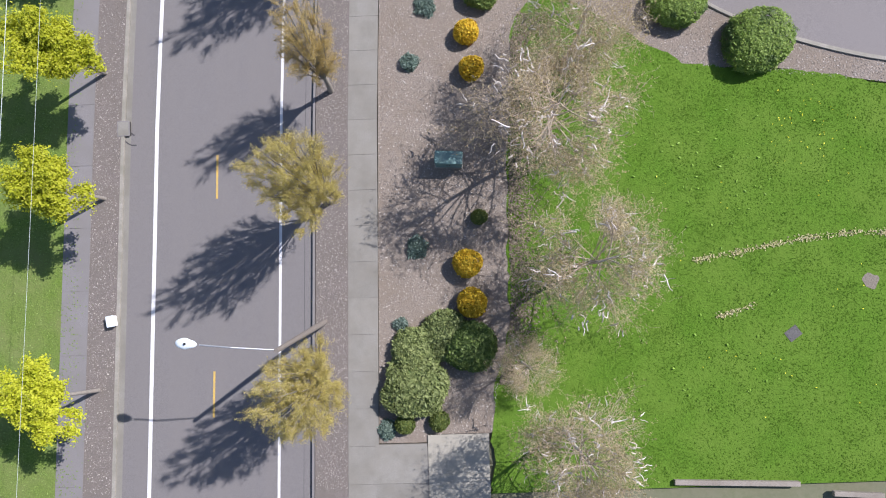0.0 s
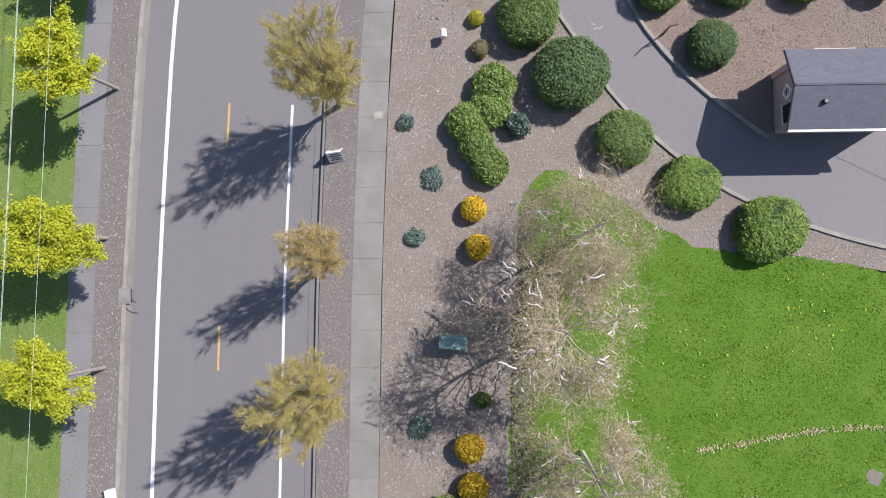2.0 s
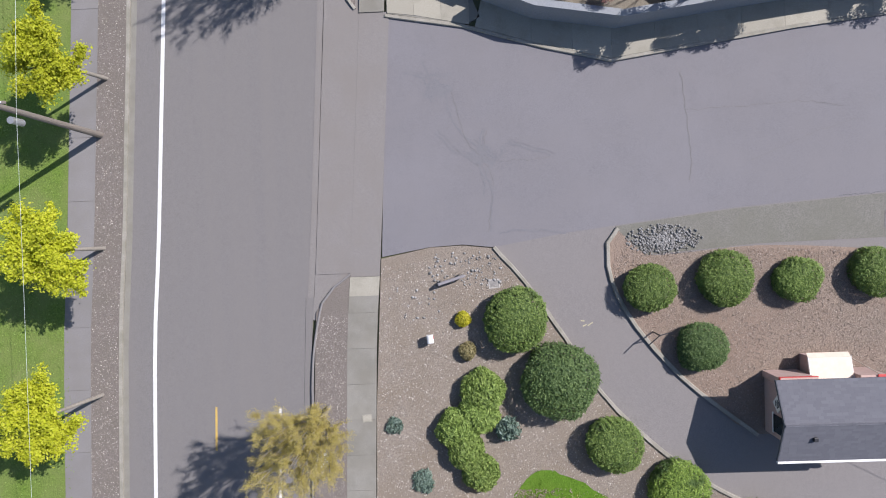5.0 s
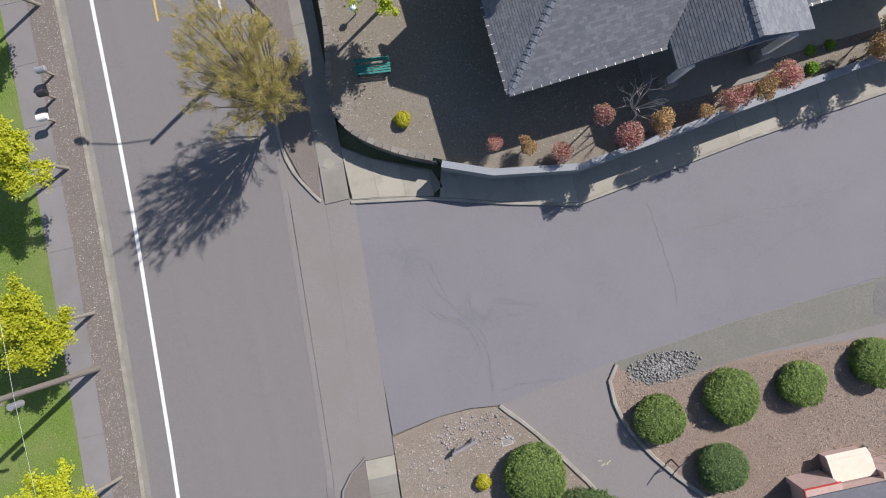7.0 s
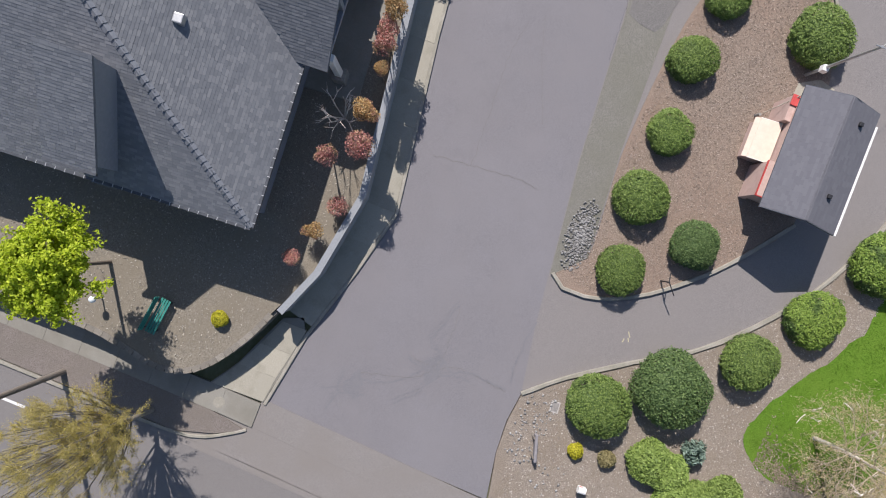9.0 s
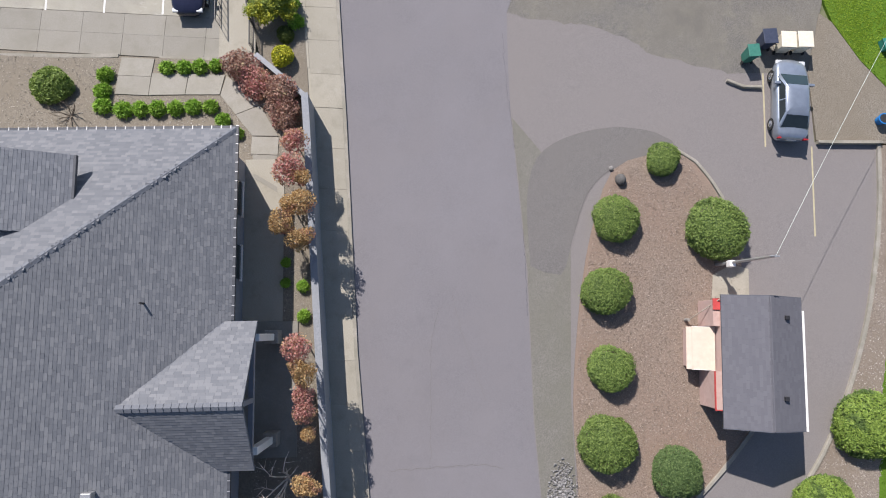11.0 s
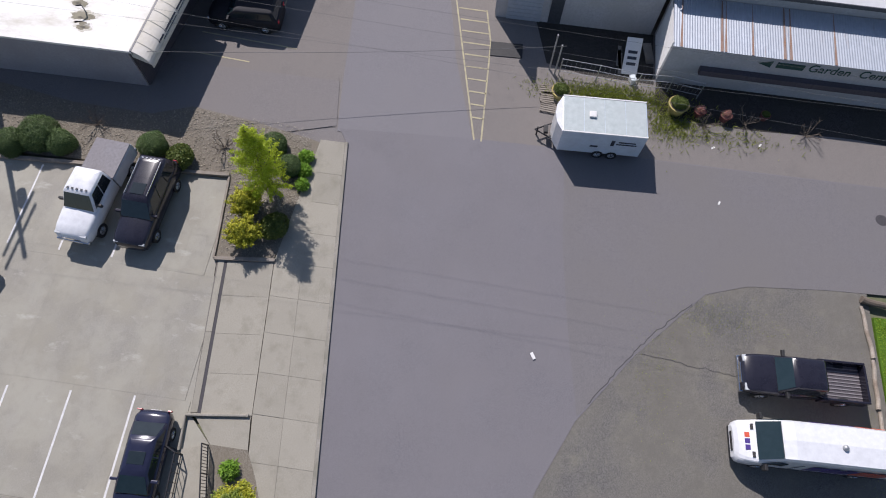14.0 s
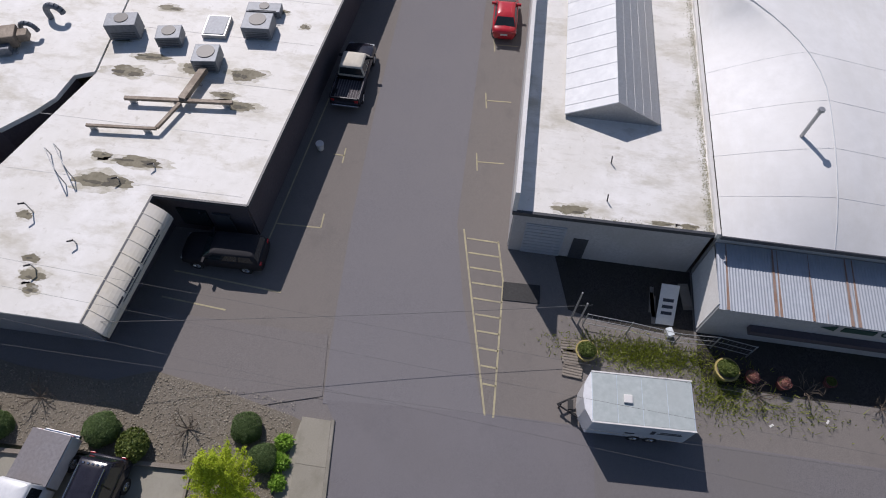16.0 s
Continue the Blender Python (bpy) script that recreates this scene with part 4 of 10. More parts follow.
tagged(slab("pavement_trench_drain", [(42.5, 47.26), (42.5, 47.42), (50.3, 48.35), (50.3, 48.19)], 0.1, CRACK, 0.05), "dark trench drain strip", "drain", kind="structure")

# concrete panels of the parking lot and its walkway
for r0, r1, zz in ((35.4, 36.6, 0.115), (36.6, 37.75, 0.115)):
    panels(lot_north, [((r0, y), (r1, y)) for y in (46.4, 48.0, 50.2, 52.4, 54.6, 56.8, 59, 61.2, 63.4, 66)], z1=zz, material=CONCRETE_PATH)
for r0, r1 in ((37.8, 43.0), (43.0, 49.4), (49.4, 54.9)):
    ylo = {37.8: 47.9, 43.0: 48.2, 49.4: 49.2}[r0]
    panels(lot_north, [((r0, y), (r1, y)) for y in [ylo] + [v for v in (50.6, 53.7, 56.8, 59.9, 63, 66.5, 70)]], z1=0.07, material=CONCRETE_LOT, gap=0.002)


def stripes(name, lines, w, material, label, category="road marking", z=0.008):
    """Painted lines, each a mesh under one marking."""
    top = empty(name, None, label, category, kind="structure")
    for a, b in lines:
        a, b = Vector(a), Vector(b)
        n = (b - a).normalized()
        n = Vector((-n.y, n.x)) * w / 2
        q = [tuple(p) for p in (a - n, b - n, b + n, a + n)]
        slab("painted_line", q, z, material, 0.003, top)
    return top


def long_line(name, off, y0, y1, w, label):
    pts = [way(y, off) for y in np.arange(y0, y1, 2.5)] + [way(y1, off)]
    bm = sweep(bmesh.new(), pts, (-w / 2, w / 2), 0.001, 0.006)
    return tagged(part(name, bm, LINE_WHITE), label, "road marking", kind="structure")


long_line("road_line_west", 0.0, -70, 130, 0.2, "solid white edge line on the asphalt")
long_line("road_line_east", 6.72, -70, 20.2, 0.14, "solid white edge line on the asphalt")
long_line("road_line_north", 6.72, 51.8, 130, 0.14, "solid white edge line on the asphalt")
stripes("road_centre_dashes", [(way(y, 3.3), way(y + 2.35, 3.3)) for y in (-5.3, 6.1, 18.0)] + [(way(y, 3.3), way(y + 2.8, 3.3)) for y in (52.2, 63.5)], 0.11, LINE_YELLOW, "yellow dashed centre line")
stripes("road_seam_east", [(way(y, 8.0), way(y + 6, 8.0)) for y in range(-40, 24, 6)], 0.02, CRACK, "thin seam between asphalt and gutter", "road seam", z=0.004)
stripes("lot_bay_lines", [((37.85 - d, y), (42.9 - d, y + 0.2)) for y, d in ((50.43, 0.0), (53.55, 0.2), (56.65, 0.38), (59.8, 0.5))] + [((49.7, y), (54.6, y + 0.05)) for y in (54.3, 57.2, 60.03)], 0.1, LINE_WHITE, "white parking bay lines on concrete", z=0.076)
stripes("loop_bay_lines", [((36.2, 17.52), (32.0, 17.52)), ((32.15, 14.97), (27.2, 15.0))], 0.09, LINE_PALE, "faded cream parking bay lines", z=0.006)
RUNG = [((x, 36.1 + (x - 60) * 0.218), (x - 0.04, 35.72 + (x - 60) * 0.03 + max(0, x - 67) * 0.14)) for x in np.linspace(61.6, 70.1, 10)]
stripes("yard_hatch_lines", [((60.0, 36.15), (70.7, 38.56)), ((59.95, 35.72), (67.5, 35.95)), ((67.5, 35.95), (70.15, 36.48))] + RUNG, 0.1, LINE_PALE, "faded yellow hatched marking on asphalt", z=0.01)
TEE = [s for x in (75.8, 81.1, 86.6) for s in (((x, 38.4), (x + 0.1, 36.7)), ((x - 0.7, 38.3), (x + 0.7, 38.5)))]
stripes("yard_bay_marks", TEE + [((69.4, 49.5), (69.5, 46.85)), ((69.5, 46.85), (70.5, 46.88)), ((75.0, 47.4), (75.0, 46.7)), ((74.4, 46.7), (75.6, 46.75)), ((62.95, 52.9), (62.9, 49.75)), ((65.5, 54.2), (65.06, 47.97)), ((63.85, 54.3), (63.59, 50.61)), ((62.25, 54.4), (62.02, 51.56)), ((80.0, 48.8), (68.3, 49.6))], 0.09, LINE_PALE, "faded parking bay marks on asphalt", z=0.01)


# ---- plants ----
def dome_points(n, rng, low=-0.25):
    """Points on a slightly flattened ball down to low, with their normals."""
    z = rng.uniform(low, 1, n)
    a = rng.uniform(0, 2 * np.pi, n)
    r = np.sqrt(np.maximum(0, 1 - z * z))
    return np.stack([r * np.cos(a), r * np.sin(a), z], 1)


def lumpy(d, rng, amount=0.06, n=9):
    k = rng.normal(0, 1, (n, 3)) * 2.2
    ph = rng.uniform(0, 6.28, n)
    return 1 + amount * np.sin(d @ k.T + ph).sum(1) / math.sqrt(n)


def shrub_mesh(seed, leaf, per=1500, flat=0.85, lump=0.07, thick=0.08, trunk=True):
    """A unit clipped shrub (radius 1): dark inner mass, leaf shell with uneven outline, short stem. Returns meshes."""
    rng = np.random.default_rng(seed)
    d = dome_points(per, rng, -0.45)
    k = np.random.default_rng(seed + 77)
    rad = lumpy(d, k, lump)
    face = d
    if per > 3000:
        hub = dome_points(420, k, -0.5)
        near = d @ hub.T
        best = near.argmax(1)
        gap = np.sqrt(np.maximum(0, 2 - 2 * near.max(1)))
        rad = rad * (1.02 - 0.075 * np.clip(gap / 0.125, 0, 1) ** 2 + k.normal(0, 0.012, 420)[best])
        face = d + (d - hub[best]) * 1.6
    if per > 10000:
        rad = rad / (np.hypot(d[:, 0], d[:, 1]) ** 2.9 + np.abs(d[:, 2]) ** 2.9) ** (1 / 2.9)
        face = face + np.array([0, 0, 0.35])
    p = d * rad[:, None] * (1 - np.abs(rng.normal(0, thick, per)))[:, None]
    stray = rng.random(per) < 0.06
    p[stray] *= 1.05
    p[:, 2] = p[:, 2] * flat + 0.62 * flat
    p[:, 2] = np.maximum(p[:, 2], 0.02)
    return p, face, leaf


class Kit:
    """Meshes of one kind of shrub, shared by all its copies."""

    def __init__(self, name, seed, mat, leaf=0.1, per=1500, flat=0.85, lump=0.07, thick=0.07, core=L_DARK, aspect=1.6, tilt=0.6):
        rng = np.random.default_rng(seed)
        p, d, _ = shrub_mesh(seed, leaf, per, flat, lump, thick)
        ob = leaves(name + "_leaves", p, d, leaf, mat, None, rng, aspect, tilt)
        self.foliage = ob.data
        bpy.data.objects.remove(ob)
        bm = bmesh.new()
        bmesh.ops.create_icosphere(bm, subdivisions=3, radius=0.76)
        for v in bm.verts:
            v.co.z = max(v.co.z * flat + 0.62 * flat, 0.0)
        me = bpy.data.meshes.new(name + "_mass")
        bm.to_mesh(me)
        bm.free()
        me.materials.append(core)
        self.core = me


def shrub(kit, name, x, y, r, z=0.05, label="", category="shrub", group="", sz=1.0, turn=0.0):
    top = empty(name, pose(x, y, z, 0, 0, turn), label, category, group)
    for nm, me in (("foliage", kit.foliage), ("inner_mass", kit.core)):
        ob = new(nm, me)
        ob.parent = top
        ob.scale = (r, r, r * sz)
    return top


K_HEDGE = [Kit("hedge", s, L_HEDGE, 0.045, 14000, 0.82, 0.1) for s in (1, 2, 3)]
K_DARK = [Kit("dark_hedge", s, L_DARK, 0.042, 15000, 0.85, 0.09) for s in (4, 5)]
K_LIME = [Kit("lime_hedge", s, L_LIME, 0.045, 14000, 0.8, 0.1) for s in (6,)]
K_MIX = [Kit("mixed_hedge", s, L_HEDGE, 0.09, 4200, 0.8, 0.07) for s in (7,)]
K_JUN = [Kit("juniper", s, L_JUNIPER, 0.085, 6000, 0.6, 0.1, 0.09, aspect=2.4, tilt=0.9) for s in (8, 9)]
K_LOW = [Kit("low_juniper", s, L_MOSS, 0.075, 6000, 0.6, 0.12, 0.1, aspect=2.2, tilt=0.9) for s in (24, 25)]
K_OLIVE = [Kit("olive_shrub", s, L_OLIVE, 0.12, 2200, 0.8, 0.1, 0.12) for s in (10,)]
K_GOLD = [Kit("gold_shrub", s, L_GOLD, 0.12, 2600, 0.8, 0.08, 0.1, core=L_OLIVE) for s in (11, 12)]
K_GOLDGREEN = [Kit("gold_green_shrub", s, L_GOLDGREEN, 0.12, 2400, 0.8, 0.1, 0.12, core=L_OLIVE) for s in (13,)]
K_SPRUCE = [Kit("dwarf_spruce", s, L_BLUE, 0.15, 1100, 0.4, 0.4, 0.3, core=L_BLUE, aspect=3.0, tilt=1.0) for s in (14, 15)]
K_TUFT = [Kit("grass_tuft", s, L_TUFT, 0.3, 700, 0.8, 0.12, 0.25, core=L_HEDGE, aspect=4.0, tilt=1.0) for s in (16, 17)]
K_RED = [Kit("red_shrub", s, L_RED, 0.12, 1500, 0.95, 0.25, 0.34, core=TWIG, aspect=1.4, tilt=1.2) for s in (18, 19)]
K_RUST = [Kit("rust_shrub", s, L_RUST, 0.12, 1500, 0.95, 0.25, 0.34, core=TWIG, aspect=1.4, tilt=1.2) for s in (20, 21)]
L_BROWN = leafy("tan_shrub_leaf", ((0.16, 0.135, 0.06), (0.24, 0.205, 0.095), (0.33, 0.29, 0.15)))
K_YELLOW = [Kit("yellow_shrub", 27, L_TIP, 0.11, 2800, 0.9, 0.1, 0.14, core=L_OLIVE)]
K_BROWN = [Kit("tan_shrub", 26, L_BROWN, 0.1, 2400, 0.8, 0.1, 0.12, core=L_BROWN)]
K_PLUM = [Kit("plum_shrub", s, L_PLUM, 0.11, 1900, 0.95, 0.22, 0.3, core=TWIG, aspect=1.4, tilt=1.2) for s in (22, 23)]
for k in K_RED + K_RUST + K_PLUM + K_SPRUCE:
    for v in k.core.vertices:
        v.co *= 0.6

BIG = [(5.53, 24.55, 1.62, 0), (7.68, 21.33, 1.86, 1), (10.4, 17.95, 1.43, 0), (12.45, 25.95, 1.25, 2), (16.3, 26.28, 1.36, 2), (19.85, 26.2, 1.16, 2), (23.8, 26.4, 1.2, 2),
       (27.6, 25.9, 1.16, 2), (30.9, 23.25, 0.9, 2), (27.2, 20.65, 1.55, 2), (14.93, 22.75, 1.3, 1), (13.67, 15.52, 1.42, 3), (17.65, 13.18, 1.64, 3)]
for n, (x, y, r, kind) in enumerate(BIG):
    kit = {0: K_HEDGE[0], 1: K_DARK[n % 2], 2: K_HEDGE[n % 3], 3: K_LIME[0]}[kind]
    lab = {0: "round clipped green shrub in a bark bed", 1: "large round clipped dark green shrub in bark", 2: "round clipped evergreen shrub with glossy leaves on bark", 3: "large round shrub with fresh lime-green growth on bark"}[kind]
    shrub(kit, "clipped_shrub", x, y, r, 0.05, lab, "shrub", "round clipped shrubs", 0.74, 37 * n)
for n, (x, y, r) in enumerate([(3.85, 20.85, 1.18), (3.5, 19.7, 1.1), (2.4, 19.05, 1.12), (2.75, 17.85, 1.05), (3.4, 16.65, 1.0)]):
    shrub(K_JUN[n % 2], "spreading_juniper", x, y, r, 0.05, "spreading bright green juniper in a winding row", "shrub", "winding juniper row", 1.0, 50 * n)
for n, (x, y, r) in enumerate([(0.95, -1.3, 1.2), (2.36, -2.0, 1.3), (-0.5, -2.1, 1.15), (-0.4, -4.0, 1.65)]):
    shrub(K_LOW[n % 2] if n != 1 else K_MIX[0], "low_juniper", x, y, r, 0.05, "low dull green juniper mound on bark", "shrub", "low juniper mounds", 0.8, 70 * n)
for n, (x, y, r, kit) in enumerate([(2.65, 14.45, 0.66, K_GOLD[0]), (2.84, 12.5, 0.66, K_GOLD[1]), (2.98, 4.59, 0.42, K_OLIVE[0]), (2.25, 2.2, 0.74, K_GOLD[1]), (2.44, 0.17, 0.76, K_GOLD[0])]):
    shrub(kit, "golden_shrub", x, y, r, 0.05, "small round golden-yellow shrub on bark", "shrub", "golden shrubs", 1.1, 60 * n)
for n, (x, y, r, kit, lab) in enumerate([(2.85, 24.65, 0.42, K_GOLDGREEN[0], "small yellow-green shrub on bark"), (3.04, 22.94, 0.48, K_BROWN[0], "small round tan-brown shrub on bark"), (-1.13, -5.85, 0.48, K_OLIVE[0], "small round olive shrub on bark"),
                                         (0.61, -5.72, 0.5, K_OLIVE[0], "small round olive shrub on bark"), (3.1, 43.76, 0.42, K_GOLDGREEN[0], "small bright green shrub on the gravel terrace")]):
    shrub(kit, "small_shrub", x, y, r, 0.05 if y < 40 else 1.4, lab, "shrub", "", 1.0, 45 * n)
for n, (x, y, r) in enumerate([(-0.97, 19.21, 0.42), (0.47, 16.08, 0.54), (-0.41, 12.9, 0.46), (-0.26, 3.17, 0.52), (-1.21, -0.73, 0.36), (-2.05, -6.1, 0.46), (4.9, 18.7, 0.6)]):
    shrub(K_SPRUCE[n % 2], "dwarf_spruce", x, y, r, 0.05, "low blue-grey dwarf spruce on bark", "shrub", "dwarf blue spruces", 0.9 if n < 6 else 1.6, 80 * n)
REDS = [(30.2, 42.22, 0.6, 0, 3.0), (28.75, 42.3, 0.72, 0, 3.2), (28.4, 41.75, 0.5, 1, 3.2), (27.16, 41.56, 0.62, 1, 3.5), (27.0, 42.2, 0.45, 1, 3.3), (26.02, 42.39, 0.58, 1, 3.6), (25.46, 41.48, 0.64, 1, 3.3), (20.51, 41.14, 0.6, 0, 4.2), (19.46, 40.85, 0.64, 1, 4.2),
        (18.45, 40.78, 0.46, 0, 4.1), (17.75, 40.61, 0.5, 0, 4.2), (16.75, 40.48, 0.34, 1, 3.9), (14.7, 40.34, 0.6, 1, 4.1), (13.22, 40.09, 0.6, 0, 3.9), (12.21, 41.38, 0.47, 0, 4.0), (10.3, 40.32, 0.46, 0, 2.4), (8.75, 41.0, 0.5, 1, 2.3), (7.2, 41.5, 0.38, 0, 2.3),
        (34.6, 45.7, 0.85, 2, 0), (33.7, 44.7, 0.8, 0, 0), (33.2, 43.35, 0.86, 2, 0), (32.1, 43.1, 0.8, 2, 0)]
for n, (x, y, r, k, crown) in enumerate(REDS):
    kit = (K_RED, K_RUST, K_PLUM)[k][n % 2]
    lab = ("tall loose pink-red leaved shrub behind the retaining wall", "tall loose rust-orange shrub behind the retaining wall", "dense plum-brown shrub behind the retaining wall")[k]
    foot = terrace_z(x, y)
    t = shrub(kit, "barberry", x, y, r, foot, lab, "shrub", "shrubs along the wall", 1.1, 53 * n)
    if crown:
        up = crown - foot - 0.5 * r
        for ob in t.children:
            ob.location.z = up
        tubes("stem", [((0, 0, -0.05), (0.03, 0.02, up * 0.6), 0.04, 0.03), ((0.03, 0.02, up * 0.6), (-0.06, 0.06, up + 0.5 * r), 0.026, 0.012), ((0.03, 0.02, up * 0.6), (0.14, -0.08, up + 0.5 * r), 0.022, 0.01),
                       ((0.03, 0.02, up * 0.45), (-0.1, -0.16, up + 0.4 * r), 0.022, 0.01), ((0.0, 0.0, up * 0.3), (0.18, 0.14, up + 0.4 * r), 0.022, 0.01)], BARK, t, 6)
TUFTS = [(34.55, 49.6, .38), (34.63, 48.75, .38), (34.7, 47.92, .4), (34.8, 47.1, .36), (33.94, 52.64, .42), (33.0, 52.6, .42), (32.16, 52.45, .42), (32.0, 51.4, .44), (32.1, 50.55, .4), (32.14, 49.67, .42),
         (32.22, 48.78, .4), (32.35, 47.9, .4), (32.42, 47.02, .38), (31.7, 46.3, .37), (31.0, 45.5, .33), (23.36, 41.6, .3), (21.91, 41.45, .32), (24.5, 42.5, .24), (23.5, 42.45, .24)]
for n, (x, y, r) in enumerate(TUFTS):
    shrub(K_TUFT[n % 2], "grass_tuft", x, y, r * 0.84, terrace_z(x, y), "small bright green ornamental grass tuft on gravel", "ornamental grass", "ornamental grass tufts", 1.0, 61 * n)
for n, (x, y, r, kit, lab, nm) in enumerate([
        (33.2, 55.1, 1.0, K_JUN[0], "loose round olive-green shrub on gravel", "round_shrub"), (35.65, 43.75, .62, K_YELLOW[0], "bright yellow shrub beside the sidewalk", "yellow_shrub"),  
        (52.55, 46.1, .78, K_OLIVE[0], "dull olive shrub in the lot island", "olive_shrub"), (56.4, 46.2, .7, K_DARK[0], "dark green shrub on gravel", "dark_shrub"),
        (57.6, 47.4, .7, K_DARK[1], "dark green shrub on gravel", "dark_shrub"), (57.2, 45.5, .36, K_TUFT[0], "small green shrub on gravel", "green_shrub"), (56.3, 45.4, .36, K_TUFT[1], "small green shrub on gravel", "green_shrub"),
        (55.4, 45.3, .33, K_TUFT[0], "small green shrub on gravel", "green_shrub"), (55.4, 62.0, .85, K_DARK[0], "dark round shrub at the lot edge", "dark_shrub"), (56.2, 60.6, 1.05, K_DARK[1], "dark round shrub at the lot edge", "dark_shrub"),
        (55.9, 59.2, .78, K_DARK[0], "dark round shrub at the lot edge", "dark_shrub"), (56.5, 54.15, .8, K_DARK[1], "dark round shrub at the lot edge", "dark_shrub"), (56.0, 52.4, .78, K_OLIVE[0], "olive round shrub at the lot edge", "dark_shrub"),
        (40.2, 45.15, .38, K_TUFT[1], "small green shrub beside the ramp", "green_shrub"), (38.7, 43.5, .36, K_TUFT[0], "small green shrub beside the ramp", "green_shrub"), (37.7, 43.2, .36, K_TUFT[1], "small green shrub beside the ramp", "green_shrub"), (36.9, 43.7, .45, K_OLIVE[0], "small green shrub beside the ramp", "green_shrub")]):
    shrub(kit, nm, x, y, r, terrace_z(x, y) if x < 35 else 0.1, lab, "shrub", "", 1.0, 41 * n)


# ---- trees ----
def grow(rng, start, way_, length, radius, depth, spread, lift, segs, tips, kids=(3, 4), shrink=0.68):
    """Branches split again and again; returns their pieces and the ends of the twigs."""
    p, d = np.array(start, float), np.array(way_, float)
    n = 3
    for k in range(n):
        d = d + rng.normal(0, 0.09, 3) + np.array([0, 0, lift])
        d /= np.linalg.norm(d)
        q = p + d * length / n
        r1 = radius * (1 - 0.3 * (k + 1) / n)
        segs.append((p, q, radius * (1 - 0.3 * k / n), r1))
        p = q
        if depth > 0 and k > 0 or depth == 0:
            tips.append((p, d))
    if depth == 0:
        return
    for _ in range(rng.integers(kids[0], kids[1] + 1)):
        e = d + rng.normal(0, spread, 3)
        e /= np.linalg.norm(e)
        t0 = p - d * length * rng.uniform(0, 0.55)
        grow(rng, t0, e, length * shrink * rng.uniform(0.8, 1.2), radius * 0.52, depth - 1, spread, lift, segs, tips, kids, shrink)


def vase_tree(seed, height=10.5, radius=2.05, limbs=36, bud=L_BUD, budsize=0.03, per=28, lean=(0.0, 0.0), bark=BARK_GREY):
    """Bare street tree in bud: short trunk, a fan of long straight limbs, side branches and twigs that fill a teardrop."""
    rng = np.random.default_rng(seed)
    low = height * 0.17
    tilt = np.array([lean[0], lean[1], 0.0]) / height

    def bent(p):
        p = np.asarray(p, float)
        return p + tilt * max(p[2], 0.0)

    stem = [(bent((0, 0, -0.1)), bent((0.02, 0.01, low * 0.6)), 0.16, 0.13), (bent((0.02, 0.01, low * 0.6)), bent((0.0, 0.03, low * 1.3)), 0.13, 0.1)]
    limb, branch, twig, P, N = [], [], [], [], []
    for k in range(limbs):
        a = 2 * math.pi * k * 0.382 + rng.uniform(-0.2, 0.2)
        f = math.sqrt((k + 0.5) / limbs)
        out = np.array([math.cos(a), math.sin(a), 0.0])
        wide = radius * (1 + 0.1 * math.sin(3 * a + seed)) * rng.uniform(0.88, 1.06)
        start = np.array([0, 0, low * rng.uniform(0.85, 1.35)])
        end = out * wide * f + np.array([0, 0, height * (0.985 - 0.42 * f ** 1.7) * rng.uniform(0.94, 1.02)])
        ctrl = start + (end - start) * 0.45 + out * wide * f * 0.16 + rng.normal(0, 0.08, 3)
        line = [start * (1 - u) ** 2 + ctrl * 2 * u * (1 - u) + end * u * u for u in np.linspace(0, 1, 10)]
        for i, (p, q) in enumerate(zip(line, line[1:])):
            limb.append((bent(p), bent(q), 0.052 * (1 - 0.092 * i), 0.052 * (1 - 0.092 * (i + 1))))
        for u in rng.uniform(0.22, 1.0, 10):
            i = min(int(u * 9), 8)
            o = line[i] + (line[i + 1] - line[i]) * (u * 9 - i)
            d = line[i + 1] - line[i]
            d = d / np.linalg.norm(d) + rng.normal(0, 0.36, 3) + out * 0.2
            d /= np.linalg.norm(d)
            size = (0.42 + radius * 0.5 * (1.05 - u)) * rng.uniform(0.7, 1.25)
            m = o + d * size * 0.5 + rng.normal(0, 0.04, 3)
            t = o + d * size + np.array([0, 0, 0.08])
            branch += [(bent(o), bent(m), 0.014, 0.011), (bent(m), bent(t), 0.011, 0.006)]
            for _ in range(8):
                base = o + (t - o) * rng.uniform(0.25, 1.0)
                e = d + rng.normal(0, 0.42, 3) + np.array([0, 0, 0.2])
                e = base + e / np.linalg.norm(e) * rng.uniform(0.2, 0.52)
                twig.append((bent(base), bent(e), 0.0052, 0.003))
                c = rng.poisson(per)
                P += [bent(base + (e - base) * w + rng.normal(0, 0.055, 3)) for w in rng.uniform(0.1, 1.1, c)]
                N += [e - base] * c
    top = empty("street_tree")
    tubes("trunk", stem, bark, top, 10)
    tubes("limb_fan", limb, bark, top, 5)
    tagged(tubes("branchwork", branch, bark, top, 4), kind="stuff")
    tagged(tubes("twig_haze", twig, TWIG, top, 3), kind="stuff")
    tagged(leaves("bud_haze", P, N, budsize, bud, top, rng, 1.5, 1.0), kind="stuff")
    return top


